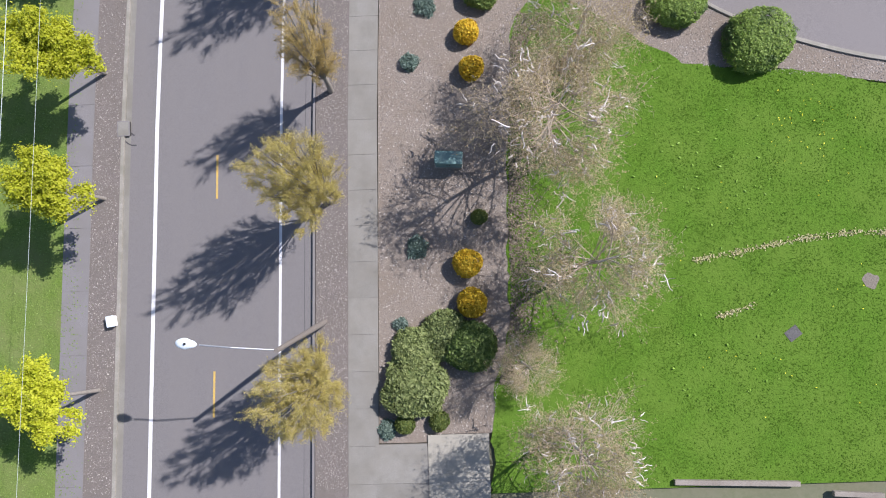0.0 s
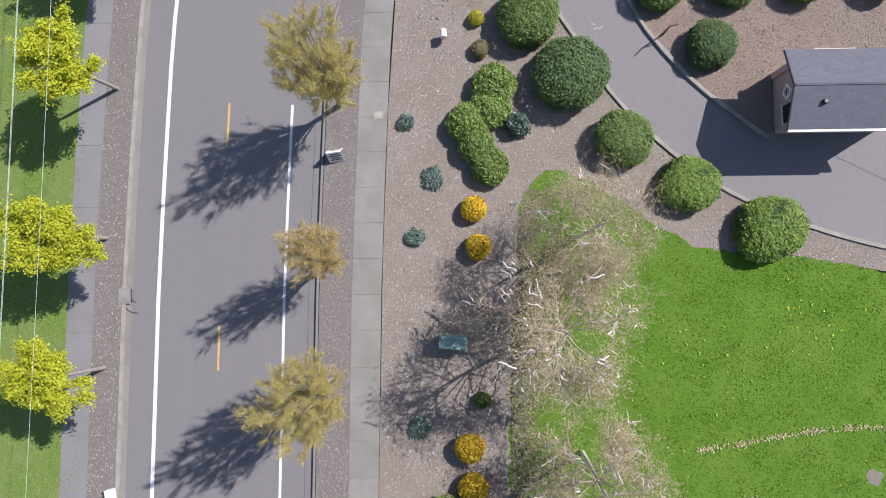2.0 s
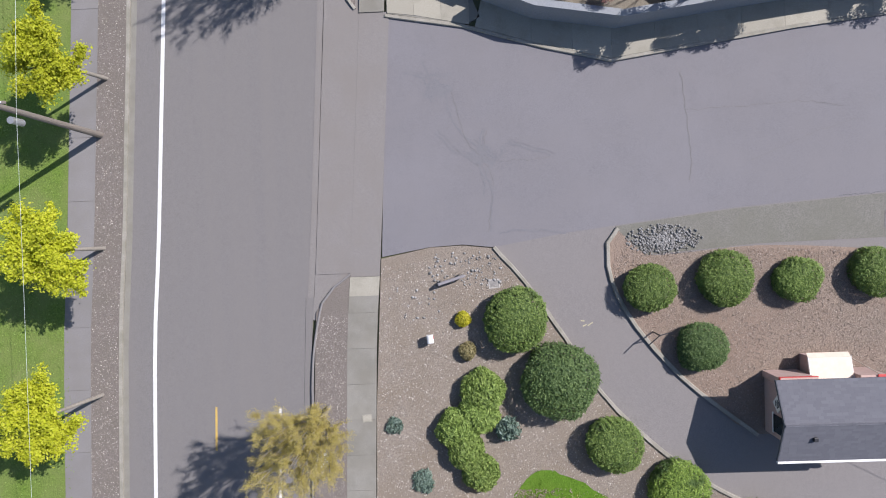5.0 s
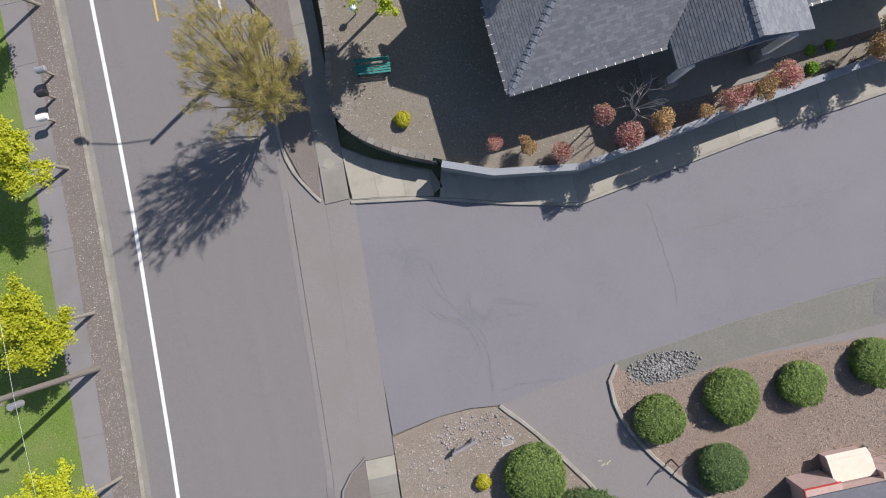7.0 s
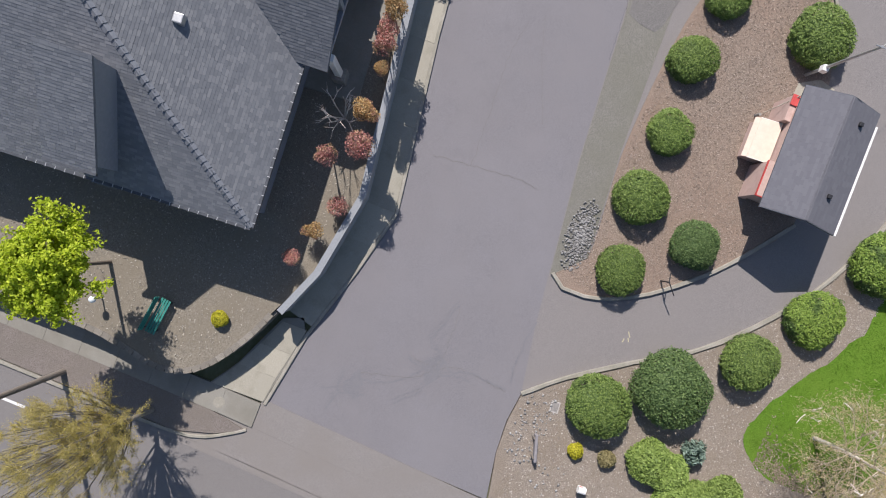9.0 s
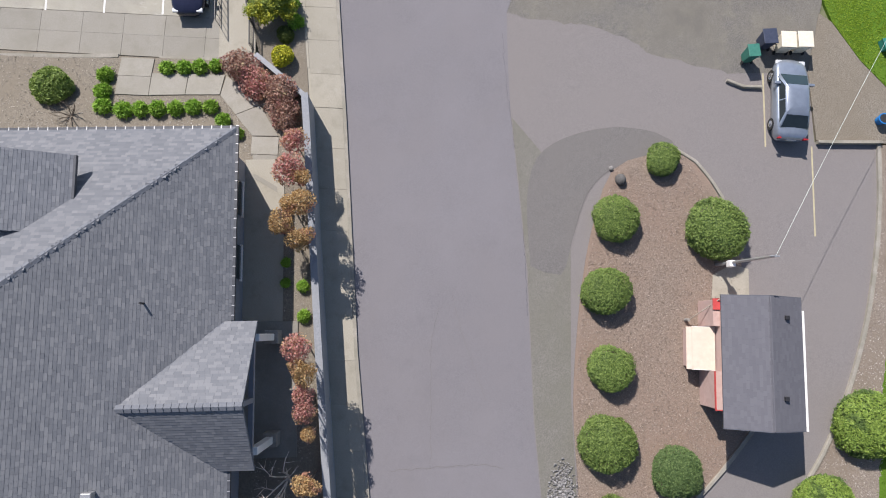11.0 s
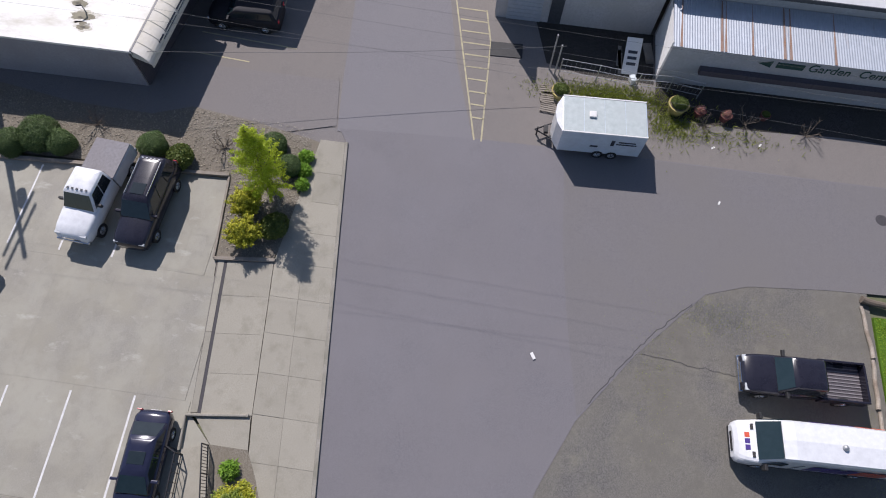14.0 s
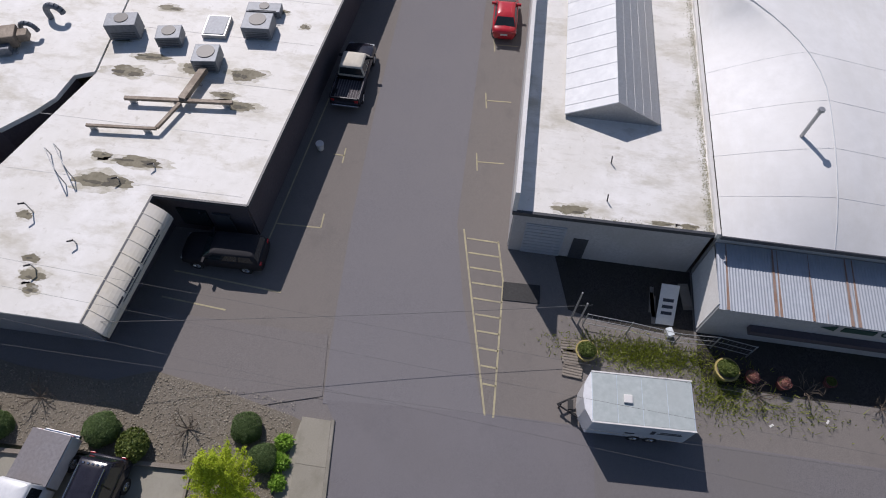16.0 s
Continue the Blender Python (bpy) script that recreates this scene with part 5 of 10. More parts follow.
def leafy_tree(seed, height=5.0, radius=2.1, limbs=13, mat=L_YELLOW, leaf=0.13, per=42, bark=BARK_GREY, lean=(0, 0), name="leafy_tree", clump=(0.16, 0.4), high=0.34):
    """Young tree in fresh leaf: ragged clumps of leaves on separate limbs, with gaps between."""
    rng = np.random.default_rng(seed)
    segs, tips = [], []
    trunk = height * high
    fork = np.array([lean[0] * 0.5, lean[1] * 0.5, trunk])
    stem = [((0, 0, -0.1), tuple(fork * 0.5), 0.1, 0.085), (tuple(fork * 0.5), tuple(fork), 0.085, 0.07)]
    for k in range(limbs):
        a = 2 * math.pi * (k * 0.382 + rng.uniform(-0.1, 0.1))
        out = rng.uniform(0.3, 1.5) if k else 0.1
        d = np.array((math.cos(a) * out, math.sin(a) * out, 0.9))
        grow(rng, fork, d / np.linalg.norm(d), radius * rng.uniform(0.62, 1.0), 0.04, 2, 0.45, 0.02, segs, tips, (3, 4), 0.6)
    top = empty(name)
    tubes("trunk", stem, bark, top, 10)
    tubes("limb_frame", segs, bark, top, 4)
    P, N = [], []
    for t in np.array([t[0] for t in tips]):
        n = int(per * rng.uniform(0.3, 1.6))
        d = rng.normal(0, 1, (n, 3))
        d /= np.linalg.norm(d, axis=1, keepdims=True)
        P.append(t + d * rng.uniform(*clump) * rng.uniform(0.2, 1, (n, 1)) * np.array([1, 1, 0.7]))
        N.append(d + np.array([0, 0, 0.9]))
    leaves("leafage", np.concatenate(P), np.concatenate(N), leaf, mat, top, rng, 1.5, 0.8)
    return top


def upright_tree(seed, height, radius, mat, leaf, name="cypress_tree"):
    """Feathery upright cone: rising sprays of small leaves set all round the stem from low down."""
    rng = np.random.default_rng(seed)
    segs, P, N = [], [], []
    for k in range(150):
        h = height * (0.05 + 0.9 * rng.random())
        wide = radius * (1 - (h / height) ** 1.4) * rng.uniform(0.6, 1.12) + 0.1
        a = k * 2.4 + rng.uniform(-0.3, 0.3)
        tip = np.array((math.cos(a) * wide, math.sin(a) * wide, h + wide * rng.uniform(0.5, 1.1)))
        base = np.array((0.0, 0.0, h))
        segs.append((tuple(base), tuple(tip), 0.014, 0.004))
        n = int(40 + 110 * wide)
        s = rng.random((n, 1)) ** 0.6
        jit = rng.normal(0, 1, (n, 3))
        P.append(base + (tip - base) * s + jit * (0.05 + 0.09 * (1 - s)))
        N.append(jit * 0.6 + (tip - base) / wide + np.array([0, 0, 0.6]))
    top = empty(name)
    tubes("trunk", [((0, 0, -0.1), (0, 0, height * 0.6), 0.09, 0.04), ((0, 0, height * 0.6), (0, 0, height), 0.04, 0.01)], BARK, top, 10)
    tubes("limb_frame", segs, BARK, top, 4)
    leaves("leafage", np.concatenate(P), np.concatenate(N), leaf, mat, top, rng, 1.5, 0.8)
    return top


def birch_tree(seed, height=8.0, radius=3.6, curled=60):
    """Weeping birch just before leaf: pale limbs, hanging straw-coloured catkin twigs, see-through crown."""
    rng = np.random.default_rng(seed)
    segs, tips = [], []
    stem = [((0, 0, -0.1), (0.1, 0.05, height * 0.35), 0.13, 0.1), ((0.1, 0.05, height * 0.35), (0.05, 0.2, height * 0.7), 0.1, 0.05), ((0.05, 0.2, height * 0.7), (0.1, 0.15, height), 0.05, 0.015)]
    for k in range(24):
        a = 2 * math.pi * (k * 0.382 + rng.uniform(-0.1, 0.1))
        h = height * rng.uniform(0.22, 0.85)
        up = rng.uniform(0.35, 1.1)
        d = np.array((math.cos(a), math.sin(a), up))
        grow(rng, (0.08, 0.1, h), d / np.linalg.norm(d), radius * 0.56 * (1.3 - h / height * 0.75), 0.03, 2, 0.6, -0.045, segs, tips, (3, 4), 0.66)
    top = empty("birch_tree")
    tubes("trunk", stem, BARK_WHITE, top, 10)
    tubes("limb_frame", [s for s in segs if s[2] > 0.01], BIRCH_LIMB, top, 5)
    tagged(tubes("branchwork", [s for s in segs if s[2] <= 0.01], BIRCH_LIMB, top, 3), kind="stuff")
    # bleached, curling limb ends that stand out of the crown in small groups
    curls = []
    for j in rng.choice(len(tips), min(curled, len(tips)), replace=False):
        p0, d = tips[j]
        if p0[2] < height * 0.3:
            continue
        for _ in range(rng.integers(1, 5)):
            p = p0 + rng.normal(0, 0.2, 3)
            e = d * 0.9 + rng.normal(0, 0.4, 3)
            w = rng.uniform(0.016, 0.042)
            for _k in range(rng.integers(2, 7)):
                q = p + e / np.linalg.norm(e) * rng.uniform(0.06, 0.16)
                curls.append((p, q, w, w * 0.85))
                p, w = q, w * 0.88
                e = e + rng.normal(0, 0.4, 3)
    tagged(tubes("bleached_wood", curls, BARK_WHITE, top, 6), kind="stuff")
    hang, P, N = [], [], []
    for t, d in tips:
        for _ in range(4):
            p = t + rng.normal(0, 0.27, 3)
            e = np.array([d[0] * 0.25, d[1] * 0.25, -0.1]) + rng.normal(0, 0.6, 3)
            for _k in range(4):
                e = e + rng.normal(0, 0.42, 3) + np.array([0, 0, -0.12])
                q = p + e / np.linalg.norm(e) * rng.uniform(0.08, 0.17)
                hang.append((p, q, 0.004, 0.0032))
                if rng.random() < 0.6:
                    P.append(p + (q - p) * rng.random() + rng.normal(0, 0.03, 3))
                    N.append(rng.normal(0, 1, 3))
                p = q
    tubes("hanging_twig_haze", hang, TWIG_TAN, top, 3)
    leaves("catkin_haze", P, N, 0.042, L_CATKIN, top, rng, 2.4, 1.0)
    return top


def place(ob, x, y, z=0.05, turn=0.0, s=1.0, label="", category="tree", group="", sz=None):
    ob.matrix_basis = pose(x, y, z, 0, 0, turn)
    for c in ob.children:
        c.scale = (s, s, sz or s)
    return tagged(ob, label, category, group)


def again(ob, x, y, z=0.05, turn=0.0, s=1.0, label="", sz=None):
    c = copy_thing(ob, pose(x, y, z, 0, 0, turn))
    for k in c.children:
        k.scale = (s, s, sz or s)
    if label:
        c["label"] = label
    return c


va = place(vase_tree(31), -4.36, 20.15, 0.1, 0, 1.0, "bare street tree with ochre buds in the planting strip", group="street trees")
vb = place(vase_tree(32, 8.9, 1.25, 20, L_BUD_RUST, 0.03, 22, (0.1, 0.6)), -4.65, 11.65, 0.1, 0, 1.0, "small thin street tree with rust-ochre buds", group="street trees")
again(va, -4.77, 5.7, 0.1, 130, 0.96, sz=1.02)
again(va, -4.95, -3.3, 0.1, -72, 1.0, sz=0.93)
place(vase_tree(33, 11.5, 2.6, 46, lean=(0.05, 0.9), per=24), -2.85, 45.75, 0.1, 0, 1.0, "large bare street tree with ochre buds at the corner", group="street trees")
again(va, -5.2, -14.0, 0.1, 40, 1.0)
ya_ = place(leafy_tree(41, 5.8, 1.40, 17, leaf=0.085, per=34, lean=(-0.9, 0.0), high=0.5, clump=(0.18, 0.5)), -16.85, 6.3, 0.1, 0, 1.12, "young maple in yellow-green leaf beside the sidewalk", group="yellow-green roadside trees")
yb_ = place(leafy_tree(42, 5.8, 1.30, 17, leaf=0.085, per=34, lean=(-0.9, 0.0), high=0.5, clump=(0.18, 0.5)), -16.87, 13.15, 0.1, 30, 1.12, "young maple in yellow-green leaf beside the sidewalk", group="yellow-green roadside trees")
yc_ = place(leafy_tree(43, 5.8, 1.48, 17, leaf=0.085, per=34, lean=(-0.9, 0.0), high=0.5, clump=(0.18, 0.5)), -16.45, 21.2, 0.1, 0, 1.12, "young maple in yellow-green leaf beside the sidewalk", group="yellow-green roadside trees")
for n, (x, y) in enumerate([(-17.05, -3.75), (-15.95, 29.0), (-15.35, 37.9), (-14.9, 45.7), (-17.3, -12.5), (-14.4, 54.5)]):
    again((ya_, yb_, yc_)[n % 3], x, y, 0.1, 17 * (n % 3) - 20, 1.1)
ba = place(birch_tree(51, curled=22), 7.9, 12.9, 0.05, 0, 0.95, "weeping birch with white limbs and tan catkins", group="birches")
bb = place(birch_tree(52, curled=75), 6.2, 8.3, 0.05, 0, 1.2, "weeping birch with white limbs and tan catkins", group="birches", sz=1.0)
again(bb, 8.05, 1.9, 0.05, 130, 1.0)
again(bb, 6.9, -6.3, 0.05, 220, 0.95)
again(ba, 4.9, -2.9, 0.05, 310, 0.5, "small thin birch beside the junipers")
place(leafy_tree(61, 9.0, 1.8, 38, L_BRIGHT, 0.1, 26, BARK, name="maple_tree", clump=(0.14, 0.42), high=0.46), 3.75, 49.75, 1.4, 0, 1.0, "tall open maple in bright yellow-green leaf on the terrace")
place(leafy_tree(62, 2.6, 0.95, 26, L_ORNAMENT, 0.075, 60, BARK, name="ornamental_tree", clump=(0.2, 0.45), high=0.3), 38.5, 44.45, 0.1, 0, 1.0, "small ornamental tree in yellow-green leaf beside the ramp", sz=0.8)
place(upright_tree(63, 6.0, 1.65, L_BRIGHT, 0.055), 54.9, 46.9, 0.1, 0, 1.0, "bright yellow-green upright young tree on gravel")
for sd, x, y, tall, wide in ((64, 51.75, 47.5, 1.55, 0.92), (65, 53.55, 47.85, 1.5, 0.88)):
    place(upright_tree(sd, tall, wide, L_TIP, 0.07, "golden_shrub"), x, y, 0.06, 0, 1.0, "feathery golden yellow-green shrub in the lot island", "shrub", "golden shrubs")


def bare_shrub(seed, size=1.0, bark=TWIG):
    rng = np.random.default_rng(seed)
    segs, tips = [], []
    for k in range(7):
        a = 2 * math.pi * k / 7 + rng.uniform(-0.3, 0.3)
        d = np.array((math.cos(a) * 0.7, math.sin(a) * 0.7, 0.8))
        grow(rng, (0, 0, 0), d / np.linalg.norm(d), 0.55 * size, 0.025 * size, 2, 0.5, 0.0, segs, tips, (2, 3), 0.65)
    top = empty("bare_shrub")
    tubes("branch_frame", segs, bark, top, 4)
    return top


place(bare_shrub(71, 1.7, BARK_WHITE), 14.4, 41.65, 1.4, 0, 1.0, "tall leafless pale branched shrub beside the house", "shrub", "bare shrubs", sz=2.7)
bs = place(bare_shrub(72, 1.2, BARK), 57.6, 58.0, 0.1, 0, 1.0, "leafless brown twiggy shrub on gravel", "shrub", "bare shrubs")
for x, y, zz, tn in ((57.2, 50.3, 0.1, 30), (31.6, 54.0, 1.0, 70), (63.6, 20.2, 0.0, 20), (63.0, 22.6, 0.0, 120), (63.3, 16.5, 0.0, 200)):
    again(bs, x, y, zz, tn, 1.0)


# ---- grey shingled house on the terrace ----
def inside(poly, u, v):
    n = len(poly)
    c = False
    for k in range(n):
        (x0, y0), (x1, y1) = poly[k - 1], poly[k]
        if (y0 > v) != (y1 > v) and u < (x1 - x0) * (v - y0) / (y1 - y0) + x0:
            c = not c
    return c


def shingles(name, origin, along_, up, poly, parent, rng, course=0.135, tab=0.27, material=None, rise=1.0):
    """Overlapping shingle tabs on one roof plane; poly is the plane's outline in its own two directions."""
    o, a, b = Vector(origin), Vector(along_).normalized(), Vector(up).normalized()
    nrm = a.cross(b).normalized()
    if nrm.z < 0:
        nrm = -nrm
    verts, faces = [], []
    us, vs = [p[0] for p in poly], [p[1] for p in poly]
    v = min(vs)
    while v < max(vs):
        u = min(us) - rng.uniform(0, tab)
        while u < max(us):
            full = tab * rng.uniform(0.55, 1.35)
            nxt = u + full
            u = max(u, min(us) + 0.004)
            w = min(nxt, max(us) - 0.004) - u
            if w > 0.03 and inside(poly, u + w / 2, v + course * 0.5):
                k = len(verts)
                lift = (0.013 + rng.uniform(0, 0.005)) * rise
                for uu, vv, h in ((u + 0.003, v, lift), (u + w - 0.003, v, lift), (u + w - 0.003, v + course * 1.15, 0.006), (u + 0.003, v + course * 1.15, 0.006), (u + 0.003, v, 0.0), (u + w - 0.003, v, 0.0)):
                    verts.append(tuple(o + a * uu + b * vv + nrm * h))
                faces += [(k, k + 1, k + 2, k + 3), (k + 4, k + 5, k + 1, k)]
            u = nxt
        v += course
    ob = raw(name, verts, faces, material or SHINGLE, parent)
    ob["kind"] = "stuff"
    return ob


SHINGLE_TAB = leafy("shingle_tab", ((0.143, 0.151, 0.166), (0.165, 0.173, 0.188), (0.204, 0.21, 0.222)), 0.9, 0.0, 0.2)
BOOTH_TAB = leafy("booth_shingle_tab", ((0.118, 0.118, 0.134), (0.126, 0.126, 0.142), (0.136, 0.136, 0.152)), 0.9, 0.0, 0.2)


def roof_plane(parent, pts, name="roof_deck", thick=0.12, material=None):
    bm = bmesh.new()
    top = [bm.verts.new(p) for p in pts]
    bot = [bm.verts.new((p[0], p[1], p[2] - thick)) for p in pts]
    bm.faces.new(top)
    bm.faces.new(bot[::-1])
    for k in range(len(pts)):
        j = (k + 1) % len(pts)
        bm.faces.new((bot[k], bot[j], top[j], top[k]))
    bmesh.ops.recalc_face_normals(bm, faces=bm.faces)
    return part(name, bm, material or SHINGLE, parent)


def tab_plane(parent, e0, e1, t0, t1, rng, material=None, course=0.135, tab=0.27, name="roof_shingles", rise=1.0):
    """Shingles on the plane through eave e0-e1 and upper edge t0-t1 (t0 over e0)."""
    e0, e1, t0, t1 = (Vector(p) for p in (e0, e1, t0, t1))
    a = (e1 - e0).normalized()
    up = ((t0 + t1) / 2 - e0)
    up = (up - a * up.dot(a)).normalized()
    poly = [((p - e0).dot(a), (p - e0).dot(up)) for p in (e0, e1, t1, t0)]
    poly = [p for k, p in enumerate(poly) if (Vector(p) - Vector(poly[k - 1])).length > 0.05]
    return shingles(name, e0, a, up, poly, parent, rng, course, tab, material or SHINGLE_TAB, rise)


def ridge_caps(parent, a, b, step=0.3, w=0.16, material=None, name="ridge_cap", lift=0.07):
    """Bent cap shingles along a hip or ridge, one joined row."""
    a, b = Vector(a), Vector(b)
    d = (b - a).normalized()
    side = d.cross(Vector((0, 0, 1))).normalized()
    verts, faces = [], []
    n = int((b - a).length / step)
    for k in range(n):
        p, q = a + d * step * k, a + d * (step * (k + 1) + 0.04)
        i = len(verts)
        for r, h in ((p, lift), (q, lift / 2)):
            verts += [tuple(r - side * w + Vector((0, 0, h - 0.09))), tuple(r + Vector((0, 0, h))), tuple(r + side * w + Vector((0, 0, h - 0.09)))]
        verts += [tuple(p - side * w + Vector((0, 0, -0.1))), tuple(p + Vector((0, 0, 0.0))), tuple(p + side * w + Vector((0, 0, -0.1)))]
        faces += [(i, i + 1, i + 4, i + 3), (i + 1, i + 2, i + 5, i + 4), (i + 6, i + 7, i + 1, i), (i + 7, i + 8, i + 2, i + 1)]
    ob = raw(name, verts, faces, material or SHINGLE, parent)
    ob["kind"] = "stuff"
    return ob


def grey_house():
    rng = np.random.default_rng(5)
    h = empty("house", pose(8.08, 43.03, 0, 0, 0, 3.39), "grey shingle-roofed house with hips, gable porch and dark gutters", "house")
    W, N, E0, PS, PE, PW = 22.0, 24.0, 5.05, 0.56, 0.56, 0.62
    # main walls with openings set in
    part("wall_south", boxm(0.6, W - 0.6, 0.6, 0.85, 1.2, E0 - 0.02), SIDING, h)
    part("wall_east", boxm(W - 0.85, W - 0.6, 0.86, N, 1.2, E0 - 0.02), SIDING, h)
    part("wall_west", boxm(0.6, 0.85, 0.86, N, 1.2, E0 - 0.02), SIDING, h)
    part("soffit", boxm(0.05, W - 0.05, 0.05, 0.62, E0 - 0.14, E0 - 0.06), TRIM_WHITE, h)
    yp = 10.0
    tz = E0 + PS * yp
    tw, te = yp * PS / PW, W - yp * PS / PE
    S = [(0, 0, E0), (W, 0, E0), (te, yp, tz), (tw, yp, tz)]
    E = [(W, 0, E0), (W, N, E0), (te, N, tz), (te, yp, tz)]
    Wq = [(0, N, E0), (0, 0, E0), (tw, yp, tz), (tw, N, tz)]
    for q in (S, E, Wq):
        roof_plane(h, q)
        tab_plane(h, q[0], q[1], q[3], q[2], rng)
    roof_plane(h, [(tw, yp, tz), (te, yp, tz), (te, N, tz), (tw, N, tz)])
    ridge_caps(h, (0, 0, E0), (tw, yp, tz))
    ridge_caps(h, (W, 0, E0), (te, yp, tz), w=0.14)
    # cross gable that shows on both flanks
    x0, x1, ye, ze, yr = 0.35, 20.25, 5.85, 7.05, 10.2
    zr = ze + PS * (yr - ye)
    for a0, a1 in ((17.0, x1),):
        q = [(a0, ye, ze), (a1, ye, ze), (a1, yr, zr), (a0, yr, zr)]
        roof_plane(h, q)
        tab_plane(h, q[0], q[1], q[3], q[2], rng)
        part("gutter", boxm(a0, a1, ye - 0.1, ye + 0.02, ze - 0.14, ze + 0.02), TRIM_DARK, h)
    part("gable_wall", boxm(x1 - 0.5, x1 - 0.3, ye + 0.4, 12, 5.0, ze + 0.2), SIDING, h)
    part("gable_wall", boxm(16.5, x1 - 0.5, ye + 0.4, ye + 0.6, 5.0, ze + 0.15), SIDING, h)
    # small hipped block over the west eave
    xa, xb, ya, yb, za = 0.35, 4.4, 5.67, 7.85, 7.35
    zt = za + PW * (xb - xa)
    q = [(xa, yb, za), (xa, ya, za), (xb, ya, zt), (xb, yb, zt)]
    roof_plane(h, q, "dormer_roof_deck")
    tab_plane(h, q[0], q[1], q[3], q[2], rng, name="dormer_shingles")
    for yw in (ya + 0.2, yb - 0.35):
        bm = box(bmesh.new(), xa + 0.25, xb, yw, yw + 0.15, 4.9, za - 0.12)
        for v in bm.verts:
            if v.co.z > 6:
                v.co.z += PW * (v.co.x - xa)
        part("dormer_wall", bm, SIDING, h)
    part("dormer_wall", boxm(xb - 0.15, xb, ya + 0.36, yb - 0.36, 7.0, zt - 0.14), SIDING, h)
    part("dormer_wall", boxm(xa + 0.25, xa + 0.4, ya + 0.36, yb - 0.36, 4.9, za - 0.02), SIDING, h)
    part("gutter", boxm(xa - 0.1, xa, ya, yb, za - 0.14, za + 0.02), TRIM_DARK, h)
    # porch
    xr, xe, xw, yf, zp, ze2 = 10.15, 13.45, 7.35, -1.15, 7.15, 5.2
    back = (zp - E0) / PS
    bk2 = (ze2 - E0) / PS
    q1 = [(xe, yf, ze2), (xe, bk2, ze2), (xr, back, zp), (xr, yf, zp)]
    q2 = [(xw, bk2, ze2), (xw, yf, ze2), (xr, yf, zp), (xr, back, zp)]
    for q in (q1, q2):
        roof_plane(h, q, "porch_roof_deck")
        tab_plane(h, q[0], q[1], q[3], q[2], rng, name="porch_shingles")
    ridge_caps(h, (xr, yf, zp), (xr, back, zp), name="porch_ridge_cap")
    bm = bmesh.new()
    rod(bm, (xe - 0.4, yf + 0.25, ze2 - 0.1), (xr, yf + 0.25, zp - 0.25), 0.1, 0.1, 6)
    part("truss_rafter", bm, SIDING, h)
    bm = bmesh.new()
    rod(bm, (xw + 0.4, yf + 0.25, ze2 - 0.1), (xr, yf + 0.25, zp - 0.25), 0.1, 0.1, 6)
    part("truss_rafter", bm, SIDING, h)
    part("truss_post", boxm(xr - 0.1, xr + 0.1, yf + 0.15, yf + 0.35, ze2 - 0.2, zp - 0.3), SIDING, h)
    part("truss_tie", boxm(xw + 0.3, xe - 0.3, yf + 0.15, yf + 0.35, ze2 - 0.35, ze2 - 0.12), SIDING, h)
    for cx in (8.05, 12.75):
        part("column", boxm(cx - 0.16, cx + 0.16, yf - 0.02, yf + 0.3, 2.2, ze2 - 0.3, 0.02), TRIM_WHITE, h)
        part("column_base", boxm(cx - 0.32, cx + 0.32, yf - 0.2, yf + 0.45, 1.45, 2.3, 0.04), STONE, h, "grey stone column base")
    part("porch_floor", boxm(7.1, 13.5, -2.1, 0.6, 1.2, 1.47, 0.02), CONCRETE, h)
    part("patio", boxm(13.5, 21.6, -1.35, 0.6, 1.2, 1.44, 0.01), CONCRETE_TAN, h)
    # gutters in lengths with bright brackets
    for a0, a1, yy in ((0, 7.3, -0.12), (13.5, 22.1, -0.12)):
        part("gutter", boxm(a0, a1, yy, yy + 0.12, E0 - 0.14, E0 + 0.015), TRIM_DARK, h)
        for x in np.arange(a0 + 0.2, a1, 0.42):
            part("gutter_bracket", boxm(x, x + 0.035, yy - 0.01, yy + 0.11, E0 + 0.005, E0 + 0.024), GALV, h)
    part("gutter", boxm(22.0, 22.12, 0, N, E0 - 0.14, E0 + 0.015), TRIM_DARK, h)
    for y in np.arange(0.2, 12, 0.42):
        part("gutter_bracket", boxm(21.98, 22.14, y, y + 0.035, E0 + 0.005, E0 + 0.024), GALV, h)
    part("gutter", boxm(-0.12, 0.0, 0, N, E0 - 0.14, E0 + 0.015), TRIM_DARK, h)
    for y in np.arange(0.2, 10, 0.42):
        part("gutter_bracket", boxm(-0.14, 0.02, y, y + 0.035, E0 + 0.005, E0 + 0.024), GALV, h)
    bm = bmesh.new()
    rod(bm, (14.2, 2.95, 6.6), (14.2, 2.95, 7.1), 0.04, 0.04, 8)
    part("vent_pipe", bm, BLACK_METAL, h)
    part("roof_vent", boxm(6.83, 7.23, 4.12, 4.52, 7.3, 7.72, 0.05), GALV, h)
    for x in (15.5, 18.6):
        w_ = part("window", boxm(x, x + 1.6, 0.5, 0.62, 2.2, 3.9), GLASS_DARK, h)
        part("window_frame", boxm(x - 0.08, x + 1.68, 0.47, 0.55, 3.9, 4.0), TRIM_WHITE, w_)
        part("window_sill", boxm(x - 0.08, x + 1.68, 0.44, 0.55, 2.1, 2.2), TRIM_WHITE, w_)
    return h


grey_house()


